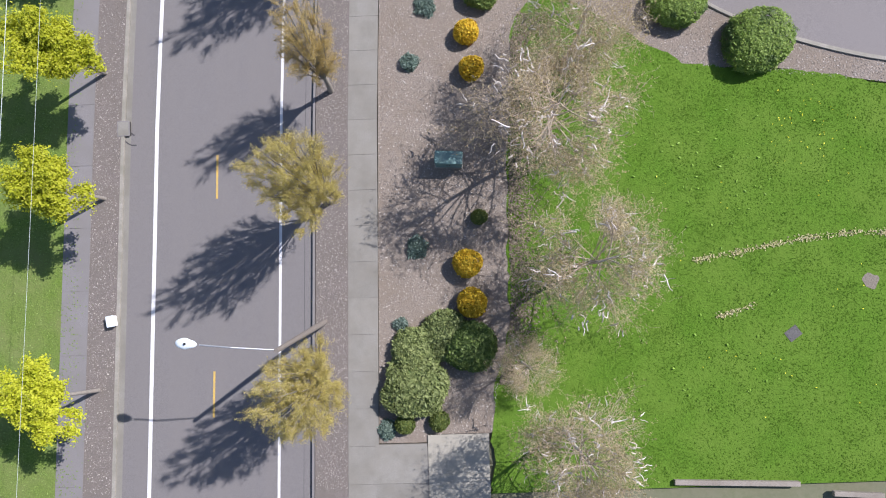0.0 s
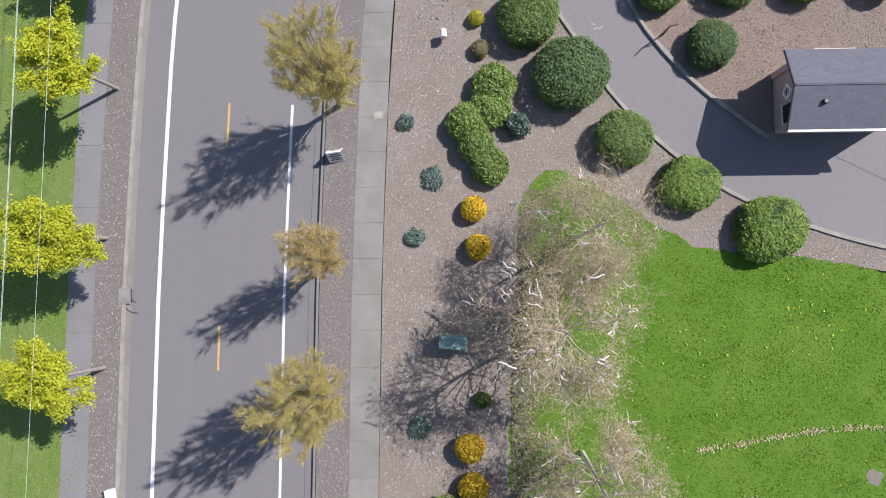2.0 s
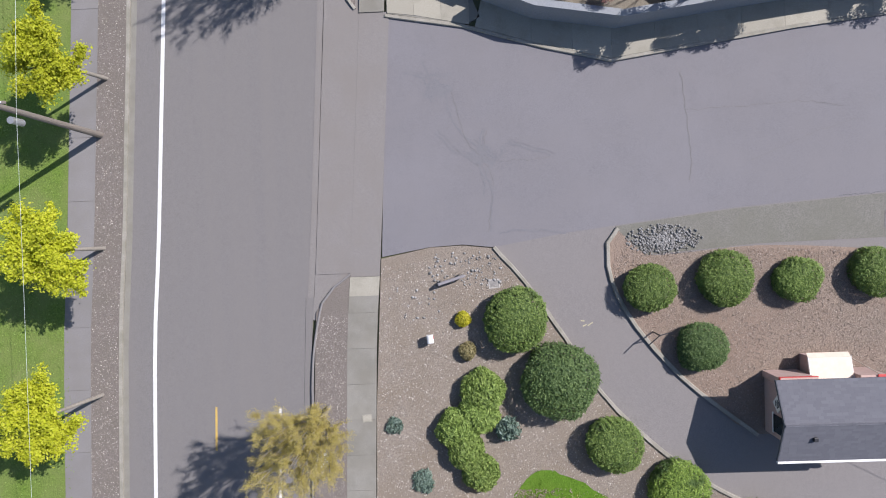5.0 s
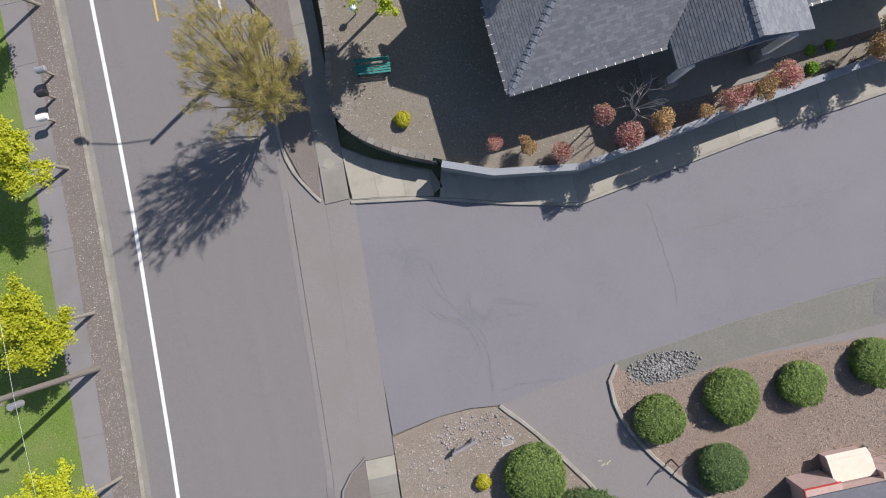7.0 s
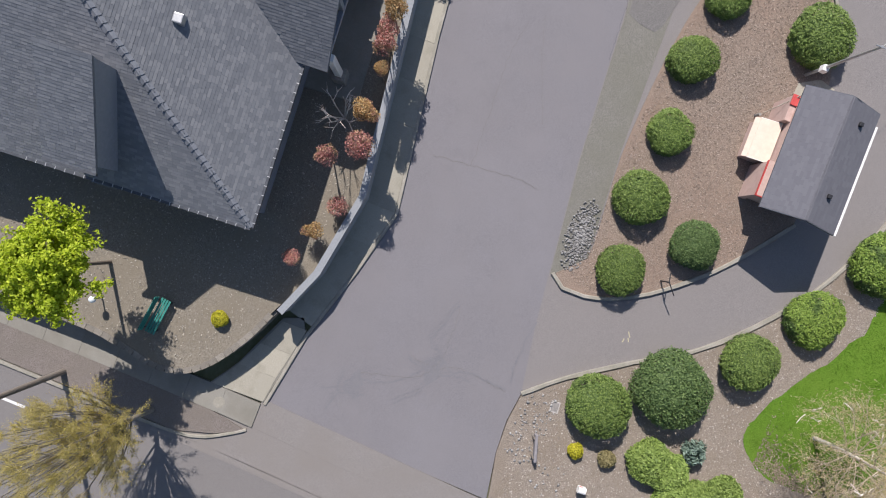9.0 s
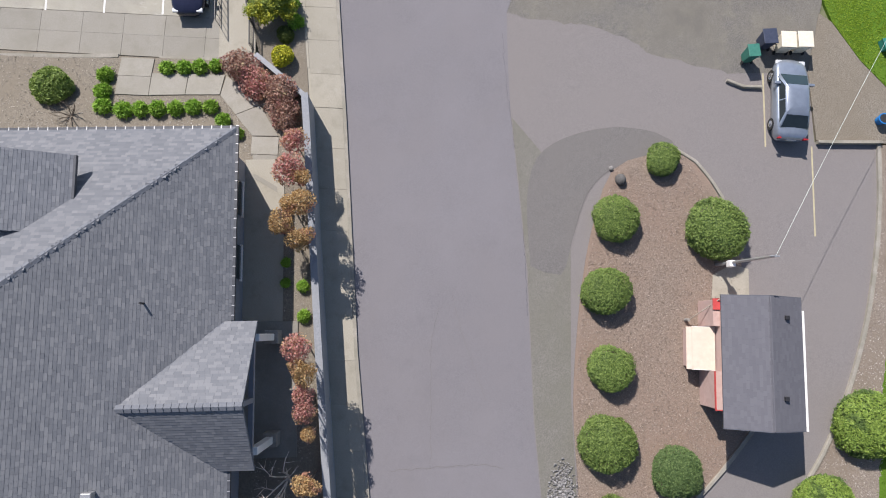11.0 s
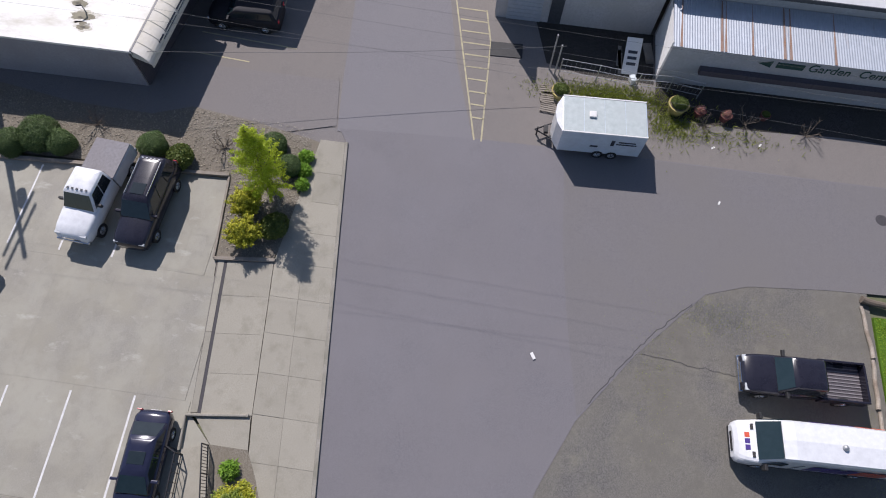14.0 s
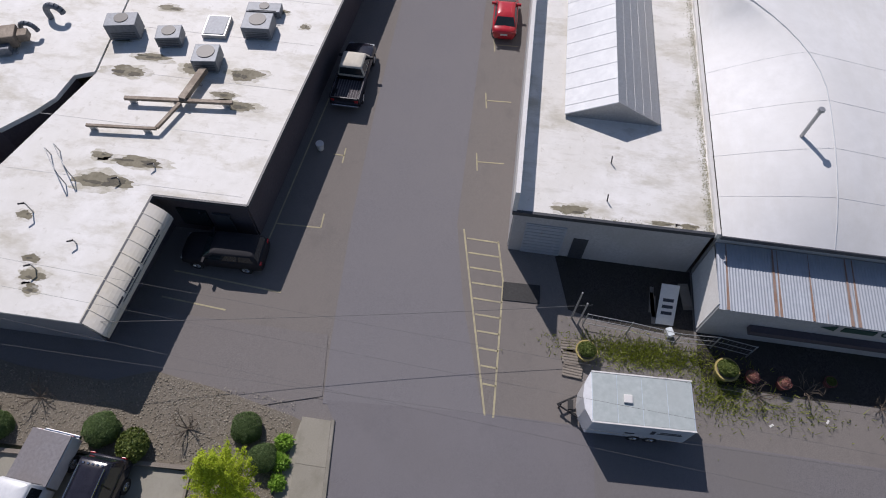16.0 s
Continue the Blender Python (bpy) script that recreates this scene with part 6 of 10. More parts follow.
# ---- retaining walls ----
wall = sweep(bmesh.new(), WALLN[:6], (-0.14, 0.14), -0.1, 1.9)
tagged(part("wall_retaining", wall, WALL_BLUE), "smooth blue-grey concrete retaining wall with a flat cap", "retaining wall", kind="structure")
cap = sweep(bmesh.new(), WALLN[:6], (-0.17, 0.17), 1.91, 2.02)
tagged(part("wall_cap", cap, WALL_BLUE), "pale blue-grey flat concrete wall cap", "wall cap", kind="structure")
low = sweep(bmesh.new(), [(33.05, 42.12, 0.9), (34.3, 43.6, 0.55), (35.5, 45.05, 0.25)], (-0.13, 0.13), -1.0, 0.6)
tagged(part("wall_ramp", low, WALL_BLUE), "blue-grey concrete wall stepping down beside the ramp", "retaining wall", kind="structure")
base = tagged(empty("wall_block"), "curved split-face block retaining wall, tan-grey", "retaining wall", kind="structure")
path_ = dense(WALLW[1:], 0.45)
rng = np.random.default_rng(8)
bm = bmesh.new()
box(bm, -0.215, 0.215, -0.15, 0.15, -0.095, 0.095)
for v in bm.verts:
    v.co.x *= 1.0 if v.co.y > 0 else 0.94
me_block = bpy.data.meshes.new("block")
bm.to_mesh(me_block)
bm.free()
me_block.materials.append(BLOCK)
arc = np.array(path_)
run = np.concatenate([[0], np.cumsum(np.linalg.norm(np.diff(arc, axis=0), axis=1))])
at = np.arange(0, run[-1], 0.436)
P = [Vector((np.interp(q, run, arc[:, 0]), np.interp(q, run, arc[:, 1]))) for q in at]
for course in range(7):
    for k in range(len(P) - 1):
        a, b = P[k], P[k + 1]
        s = 0.5 if course % 2 else 0.0
        c = a + (b - a) * s
        ob = new("block", me_block)
        ob.parent = base
        ang = math.degrees(math.atan2((b - a).y, (b - a).x))
        ob.matrix_basis = pose(c.x, c.y, 0.1 + course * 0.206, 0, 0, ang + rng.uniform(-3, 3))
back = sweep(bmesh.new(), [tuple(p) for p in path_], (0.1, 0.3), -0.1, 1.36)
part("wall_backing", back, BLOCK, base)


# ---- path on the sloping bed ----
def slope_panel(thing, pts, lift=0.05):
    slab("concrete_panel", pts, 0, CONCRETE_PATH, 0.3, thing, zf=lambda x, y: terrace_z(x, y) + lift)


gp = tagged(empty("pavement_house_path"), "tan concrete path from the lot to the house", "path", kind="structure")
for q in ([(35.1, 50.4), (35.1, 52.1), (34.05, 52.1), (34.05, 50.4)], [(34.03, 50.4), (34.03, 52.1), (32.95, 52.05), (32.95, 50.35)], [(34.3, 48.5), (34.25, 50.37), (32.97, 50.33), (33.1, 48.5)], [(34.35, 46.6), (34.3, 48.47), (33.1, 48.47), (33.2, 46.72)],
          [(34.3, 46.5), (33.18, 46.68), (32.1, 45.75), (32.7, 44.6)], [(32.67, 44.57), (32.07, 45.73), (30.95, 44.75), (31.0, 43.45)], [(30.92, 43.4), (30.9, 44.75), (29.95, 44.7), (29.95, 43.35)], [(29.92, 43.35), (29.92, 44.6), (28.7, 44.5), (28.0, 43.2)]):
    slope_panel(gp, q)
kerb("kerb_lot_edge", [(35.2, 52.3), (35.0, 56), (34.8, 62), (34.5, 75)], 0.22, 0.5, label="low grey concrete wall along the parking lot")
kerb("kerb_lot_edge_south", [(35.2, 50.2), (35.3, 47.5), (35.4, 45.3)], 0.2, 0.42, label="low grey concrete wall along the parking lot")
kerb("kerb_ramp_wall", [(40.75, 47.75), (42.35, 47.9), (42.72, 44.95)], 0.14, 0.26, ease=None)
kerb("kerb_island_timber", [(50.4, 48.9), (50.75, 45.7)], 0.2, 0.24, material=WOOD_GREY, label="weathered timber edging of the planting island")
kerb("kerb_back_timber", [(50.45, 48.95), (55.4, 49.5)], 0.12, 0.2, material=WOOD_GREY, label="weathered timber edging of the planting bed")
kerb("kerb_back_timber_north", [(55.45, 49.5), (55.25, 53), (54.75, 62), (54.2, 75)], 0.2, 0.26, material=WOOD_GREY, label="weathered timber edging of the planting bed")
tagged(slab("pavement_ramp", [(35.5, 45.45), (37.25, 45.5), (41.2, 46.5), (40.8, 47.7), (37.4, 47.3), (35.45, 47.2)], 0.13, CONCRETE_TAN, 0.2), "concrete access ramp", "ramp", kind="structure")
tagged(slab("ground_ramp_bed", [(35.6, 45.0), (37.2, 45.45), (41.2, 46.4), (41.2, 44.6), (40.1, 43.95), (37.5, 42.75), (34.0, 42.3), (33.2, 42.2)], 0.14, GRAVEL_BED, 0.2), "gravel planting bed beside the ramp", "planting bed", kind="structure")
tagged(slab("pavement_ramp_landing", [(41.2, 46.4), (42.5, 47.6), (42.65, 44.85), (41.2, 44.6)], 0.12, CONCRETE_TAN, 0.2), "tan concrete ramp landing", "pavement", kind="structure")


def railing(pts, height=0.95, step=0.13, label="black metal handrail with balusters", z=0.13):
    top = empty("railing", None, label, "railing")
    P = [Vector((*p, z)) for p in pts]
    for a, b in zip(P, P[1:]):
        for hh, r in ((height, 0.035), (height * 0.12, 0.025)):
            bm = bmesh.new()
            rod(bm, a + Vector((0, 0, hh)), b + Vector((0, 0, hh)), r, r, 6)
            part("rail", bm, BLACK_METAL, top)
        n = max(1, int((b - a).length / step))
        for k in range(n + 1):
            c = a.lerp(b, k / n)
            big = k % 9 == 0
            bm = bmesh.new()
            rod(bm, c, c + Vector((0, 0, height)), 0.035 if big else 0.016, None, 5)
            part("post" if big else "baluster", bm, BLACK_METAL, top)
    return top


railing([(40.8, 48.0), (40.6, 47.55), (37.25, 47.25)], 0.9, 0.4, "black metal handrail beside the parking bay")
railing([(41.15, 46.45), (37.3, 45.45), (35.9, 45.35)], 0.95, 0.14)


# ---- booth ----
def booth():
    h = empty("booth", pose(20.57, 19.68, 0), "small pink-walled drive-through booth with a dark shingle gable roof", "booth")
    L, D, ze, zr = 3.07, 1.93, 2.95, 3.7
    w0 = -L + 0.85
    rng = np.random.default_rng(3)
    part("wall_south", boxm(w0, L - 0.25, -1.42, -1.3, 0, ze), PINK_WALL, h)
    part("wall_north", boxm(w0, L - 0.25, 1.3, 1.42, 0, ze), PINK_WALL, h)
    for x, nm in ((w0, "wall_west"), (L - 0.37, "wall_east")):
        bm = bmesh.new()
        prof = [(-1.295, 0), (1.295, 0), (1.295, ze - 0.1), (0, zr - 0.12), (-1.295, ze - 0.1)]
        f0 = [bm.verts.new((x, y, z)) for y, z in prof]
        f1 = [bm.verts.new((x + 0.12, y, z)) for y, z in prof]
        bm.faces.new(f0)
        bm.faces.new(f1[::-1])
        for k in range(5):
            bm.faces.new((f0[k], f0[(k + 1) % 5], f1[(k + 1) % 5], f1[k])[::-1])
        bmesh.ops.recalc_face_normals(bm, faces=bm.faces)
        part(nm, bm, PINK_WALL, h)
    qs = [(-L, -D, ze), (L, -D, ze), (L, 0, zr), (-L, 0, zr)]
    qn = [(L, D, ze), (-L, D, ze), (-L, 0, zr), (L, 0, zr)]
    for q in (qs, qn):
        roof_plane(h, q, "roof_deck", 0.08, SHINGLE_DARK)
        tab_plane(h, q[0], q[1], q[3], q[2], rng, BOOTH_TAB, 0.14, 0.33, rise=0.5)
    ridge_caps(h, (-L, 0, zr), (L, 0, zr), 0.3, 0.14, BOOTH_TAB, lift=0.03)
    part("gutter", boxm(-L - 0.02, L - 0.6, -D - 0.12, -D - 0.01, ze - 0.12, ze + 0.01, 0.015), TRIM_WHITE, h, "white rain gutter")
    for s in (-1, 1):
        for e, nm in ((-L - 0.03, "barge_board"), (L, "barge_board")):
            bm = bmesh.new()
            box(bm, e, e + 0.03, min(0, s * D), max(0, s * D), 0, 0.14)
            for v in bm.verts:
                v.co.z += zr - 0.14 - abs(v.co.y) * (zr - ze) / D
            part(nm, bm, SHINGLE_DARK, h)
    for x, y in ((-1.6, -0.75), (2.1, -0.95)):
        z = zr - abs(y) * (zr - ze) / D
        part("roof_vent", boxm(x - 0.1, x + 0.1, y - 0.1, y + 0.1, z - 0.05, z + 0.16, 0.03), BLACK_METAL, h)
    bm = bmesh.new()
    rod(bm, (2.9, -0.7, 3.1), (3.05, -0.72, 3.3), 0.1, 0.06, 8)
    part("roof_cap", bm, BLACK_METAL, h)
    w = part("window", boxm(w0 - 0.05, w0 + 0.01, -1.15, -0.25, 1.0, 1.9), GLASS_DARK, h)
    part("window_frame", boxm(w0 - 0.07, w0 - 0.01, -1.22, -0.18, 0.92, 0.99), TRIM_WHITE, w)
    bm = box(bmesh.new(), w0 - 0.06, w0 - 0.005, -0.32, 0.32, -0.32, 0.32)
    bmesh.ops.rotate(bm, cent=(0, 0, 0), matrix=Matrix.Rotation(radians(45), 3, 'X'), verts=bm.verts)
    bmesh.ops.translate(bm, vec=(0, 0.35, 1.45), verts=bm.verts)
    sign = part("menu_sign", bm, TRIM_WHITE, h, "white diamond sign with dark writing bars")
    for k, (dy, dz, w_) in enumerate(((0, 0.14, 0.28), (0, 0.0, 0.44), (0, -0.14, 0.28))):
        part("writing_bar", boxm(w0 - 0.07, w0 - 0.061, 0.35 + dy - w_ / 2, 0.35 + dy + w_ / 2, 1.45 + dz - 0.04, 1.45 + dz + 0.04), DARK_MARK, sign)
    return h


booth()
shed = empty("storage_shed", pose(21.1, 21.62, 0.05), "low shed with a cream metal roof against the booth", "shed")
part("wall", boxm(-0.92, 0.95, -0.4, 0.62, 0, 0.97), PINK_WALL, shed)
bm = box(bmesh.new(), -1.05, 1.05, -0.45, 0.6, 0.98, 1.04)
for v in bm.verts:
    v.co.z += 0.22 * (0.6 - v.co.y)
part("roof", bm, CREAM, shed, "cream sheet metal roof")
bm = box(bmesh.new(), -1.05, 1.05, 0.602, 0.8, 0.98, 1.02)
for v in bm.verts:
    v.co.z -= 0.9 * (v.co.y - 0.6)
part("roof_lip", bm, CREAM, shed)
for s in (-1.07, 1.05):
    bm = box(bmesh.new(), s, s + 0.02, -0.45, 0.6, 0.95, 1.045)
    for v in bm.verts:
        v.co.z += 0.22 * (0.6 - v.co.y)
    part("edge_trim", bm, TRIM_WHITE, shed)
locker = empty("booth_counter", pose(19.15, 21.12, 0.05), "narrow pink lean-to with red edging along the booth", "lean-to")
part("wall", boxm(-0.9, 0.85, -0.02, 0.3, 0, 1.85), PINK_WALL, locker)
part("roof", boxm(-0.93, 0.88, -0.02, 0.34, 1.86, 1.92), PINK_WALL, locker)
part("edging", boxm(-0.98, -0.935, -0.02, 0.38, 1.8, 1.93), RED_PAINT, locker)
part("edging", boxm(-0.93, 0.88, 0.345, 0.38, 1.8, 1.93), RED_PAINT, locker)
box_red = empty("utility_cabinet", pose(22.75, 21.12, 0.05), "red and pink utility cabinet beside the booth", "utility box")
part("body", boxm(-0.55, 0.75, -0.02, 0.3, 0, 1.7, 0.02), PINK_WALL, box_red)
part("top", boxm(0.25, 0.8, -0.02, 0.34, 1.71, 1.78, 0.01), RED_PAINT, box_red)
stay = empty("stay_post", pose(22.5, 22.1, 0.05), "short post with a pale timber stay leaning to the booth", "post")
bm = bmesh.new()
rod(bm, (0, 0, -0.05), (0, 0, 0.45), 0.09, 0.08, 8)
part("post", bm, STONE, stay)
bm = bmesh.new()
rod(bm, (0.02, -0.05, 0.35), (1.05, -0.95, 1.95), 0.028, 0.028, 6)
part("stay", bm, WOOD_LOG, stay)
tagged(slab("pavement_booth_step", [(23.7, 18.7), (25.3, 18.7), (25.5, 19.6), (24.9, 20.6), (23.7, 20.7)], 0.08, CONCRETE_TAN, 0.15), "worn concrete pad beside the booth", "paving", kind="structure")


def utility_mast():
    t = empty("service_mast", pose(25.45, 20.4, 0.05), "pale metal electric service mast with a white box", "utility pole")
    bm = bmesh.new()
    rod(bm, (0, 0, 0), (-0.2, -0.05, 5.4), 0.09, 0.06, 10)
    part("pole", bm, GALV, t)
    part("meter_box", boxm(-0.28, 0.05, -0.15, 0.15, 1.35, 1.75, 0.03), TRIM_WHITE, t)
    bm = bmesh.new()
    rod(bm, (-0.2, -0.25, 5.35), (-0.2, 0.2, 5.35), 0.03, 0.03, 8)
    part("insulator_bar", bm, GALV, t)
    return t


utility_mast()


def wire(a, b, sag=0.5, r=0.012, label="thin overhead service wire", material=None, n=14):
    pts = []
    for k in range(n + 1):
        s = k / n
        p = Vector(a).lerp(Vector(b), s)
        p.z -= sag * 4 * s * (1 - s)
        pts.append(tuple(p))
    ring = [(math.cos(a) * r, math.sin(a) * r) for a in (0, 1.2566, 2.5133, 3.7699, 5.0265)]
    d = (Vector(b) - Vector(a)).normalized()
    side = d.cross(Vector((0, 0, 1))).normalized()
    verts = [tuple(Vector(p) + side * u + Vector((0, 0, w))) for p in pts for u, w in ring]
    faces = [(5 * k + i, 5 * k + (i + 1) % 5, 5 * k + 5 + (i + 1) % 5, 5 * k + 5 + i) for k in range(n) for i in range(5)]
    ob = raw("overhead_wire", verts, faces, material or WIRE, smooth=True)
    return tagged(ob, label, "wire", "overhead wires")


wire((25.25, 20.32, 5.4), (46.0, 9.0, 6.0), 0.4, 0.01, "pale twisted service wire above the drive", WIRE_PALE)
for off, z in ((-2.9, 6.6), (-3.8, 7.4), (-3.0, 8.4)):
    wire((along(WAY, -40) + off, -40, z), (along(WAY, 35) + off, 35, z), 0.4, 0.007, "thin pale power line above the grass verge", WIRE_PALE, 20)
    wire((along(WAY, 35) + off, 35, z), (along(WAY, 110) + off, 110, z), 0.4, 0.007, "thin pale power line above the grass verge", WIRE_PALE, 20)
wire((60.5, 56.0, 3.44), (65.6, 31.5, 2.5), 0.3, 0.012)
for x0, x1 in ((60.66, 56.66), (59.66, 54.96), (58.7, 51.96), (57.02, 57.67)):
    wire((x0, 64.8, 10.2), (x1, -40.0, 10.2), 0.35, 0.0045, "thin dark power line above the yard")


def street_lamp(x, y, top_dx, top_dy, h, head_dx, head_dy, label):
    t = empty("street_lamp", pose(x, y, 0.1), label, "street lamp", "street lamps")
    bm = bmesh.new()
    rod(bm, (0, 0, -0.1), (top_dx, top_dy, h), 0.16, 0.1, 12)
    part("pole", bm, POLE_WOOD, t)
    arm = [(top_dx, top_dy, h - 0.3), (top_dx + head_dx * 0.5, top_dy + head_dy * 0.5, h + 0.25), (top_dx + head_dx * 0.85, top_dy + head_dy * 0.85, h + 0.3)]
    bm = bmesh.new()
    for a, b in zip(arm, arm[1:]):
        rod(bm, a, b, 0.035, 0.035, 8)
    part("arm", bm, GALV, t)
    bm = bmesh.new()
    bmesh.ops.create_uvsphere(bm, u_segments=16, v_segments=10, radius=1)
    for v in bm.verts:
        s = 0.75 if v.co.x > 0 else 1.0
        v.co.x, v.co.y, v.co.z = v.co.x * 0.44, v.co.y * 0.23 * (1.0 if v.co.x < 0.2 else 0.8), v.co.z * (0.13 if v.co.z > 0 else 0.09)
    ang = math.atan2(head_dy, head_dx)
    bmesh.ops.rotate(bm, cent=(0, 0, 0), matrix=Matrix.Rotation(ang + math.pi, 3, 'Z'), verts=bm.verts)
    bmesh.ops.translate(bm, vec=(top_dx + head_dx, top_dy + head_dy, h + 0.3), verts=bm.verts)
    head = part("lamp_head", bm, LAMP_WHITE, t, "pale cobra-head lamp housing", smooth=True)
    bm = bmesh.new()
    rod(bm, (top_dx + head_dx, top_dy + head_dy, h + 0.4), (top_dx + head_dx, top_dy + head_dy, h + 0.47), 0.05, 0.05, 8)
    part("photocell", bm, BLACK_PLASTIC, head)
    return t


street_lamp(-5.2, -0.57, -0.2, -0.8, 7.6, -3.45, 0.4, "wooden street lamp pole with a long arm and pale head")
street_lamp(-2.6, 50.6, -0.15, 0.0, 8.6, -3.4, 1.05, "wooden street lamp pole with a long arm and pale head")


def power_pole(x, y):
    t = empty("power_pole", pose(x, y, 0.1), "tall weathered wooden power pole with crossarm", "utility pole")
    bm = bmesh.new()
    rod(bm, (0, 0, -0.1), (-0.25, 0.15, 9.2), 0.17, 0.11, 12)
    part("pole", bm, POLE_WOOD, t)
    part("crossarm", boxm(-1.2, 0.9, -0.06, 0.06, 7.9, 8.02, 0.01), POLE_WOOD, t)
    for xx in (-1.1, -0.3, 0.75):
        bm = bmesh.new()
        rod(bm, (xx, 0, 8.02), (xx, 0, 8.2), 0.04, 0.03, 8)
        part("insulator", bm, LAMP_WHITE, t)
    bm = bmesh.new()
    rod(bm, (-0.15, -0.35, 5.6), (-0.15, -0.35, 6.3), 0.16, 0.16, 12)
    part("transformer", bm, GALV, t)
    return t


power_pole(-15.83, 34.96)


def yard_pole():
    t = empty("power_pole", pose(58.85, 64.8, 0.03), "tall wooden power pole with crossarms and transformer", "utility pole")
    bm = bmesh.new()
    rod(bm, (0, 0, -0.1), (0, 0, 11.4), 0.18, 0.12, 12)
    part("pole", bm, POLE_WOOD, t)
    for zz in (10.1, 9.3):
        part("crossarm", boxm(-1.95, 1.95, -0.06, 0.06, zz - 0.12, zz, 0.01), POLE_WOOD, t)
    for xx in (1.81, 0.81, -0.15, -1.83):
        bm = bmesh.new()
        rod(bm, (xx, 0, 10.1), (xx, 0, 10.2), 0.045, 0.035, 8)
        part("insulator", bm, LAMP_WHITE, t)
    bm = bmesh.new()
    rod(bm, (0.1, -0.42, 7.2), (0.1, -0.42, 8.1), 0.26, 0.26, 14)
    part("transformer", bm, GALV, t)


yard_pole()


# ---- vehicles ----
def loft(sections, mirror=True):
    """A closed skin through cross-sections: each (x, [(y, z) from bottom to top on one side])."""
    bm = bmesh.new()
    rings = []
    for x, prof in sections:
        full = [(y, z) for y, z in prof] + [(-y, z) for y, z in prof[::-1] if y > 1e-4]
        rings.append([bm.verts.new((x, y, z)) for y, z in full])
    for r, s in zip(rings, rings[1:]):
        for k in range(len(r)):
            j = (k + 1) % len(r)
            bm.faces.new((r[k], r[j], s[j], s[k]))
    bm.faces.new(rings[0][::-1])
    bm.faces.new(rings[-1])
    bmesh.ops.recalc_face_normals(bm, faces=bm.faces)
    return bm


def body_section(x, w, z0, zb, crown=0.04):
    return (x, [(w * 0.8, z0), (w * 0.95, z0 + 0.08), (w, z0 + (zb - z0) * 0.45), (w * 0.985, zb - 0.14), (w * 0.93, zb - 0.04), (w * 0.8, zb), (0.0, zb + crown)])


def wheel(parent, x, y, r=0.33, w=0.22):
    s = 1 if y > 0 else -1
    bm = bmesh.new()
    rod(bm, (x, y - s * w, r), (x, y, r), r, r, 20)
    bmesh.ops.bevel(bm, geom=[e for e in bm.edges if len(e.link_faces) == 2 and abs(e.calc_face_angle(0)) > 1.2], offset=0.03, segments=2, affect='EDGES')
    wh = part("wheel", bm, TYRE, parent)
    bm = bmesh.new()
    rod(bm, (x, y - s * 0.02, r), (x, y + s * 0.006, r), r * 0.62, r * 0.56, 16)
    part("rim", bm, RIM, wh)
    for k in range(5):
        a = 2 * math.pi * k / 5
        bm = bmesh.new()
        rod(bm, (x, y + s * 0.008, r), (x + math.cos(a) * r * 0.55, y + s * 0.008, r + math.sin(a) * r * 0.55), 0.03, 0.022, 5)
        part("spoke", bm, CHROME, wh)
    return wh


def quad_panel(name, pts, material, parent, push=0.008, label=""):
    p = [Vector(q) for q in pts]
    n = (p[1] - p[0]).cross(p[3] - p[0]).normalized()
    c = sum(p, Vector()) / 4
    if n.dot(c - Vector((c.x * 0.2, 0, 0.9))) < 0:
        n = -n
    bm = bmesh.new()
    a = [bm.verts.new(q + n * push) for q in p]
    b = [bm.verts.new(q - n * 0.01) for q in p]
    bm.faces.new(a)
    for k in range(4):
        j = (k + 1) % 4
        bm.faces.new((b[k], b[j], a[j], a[k]))
    bmesh.ops.recalc_face_normals(bm, faces=bm.faces)
    return part(name, bm, material, parent, label)


def mix(a, b, s):
    return tuple(Vector(a).lerp(Vector(b), s))


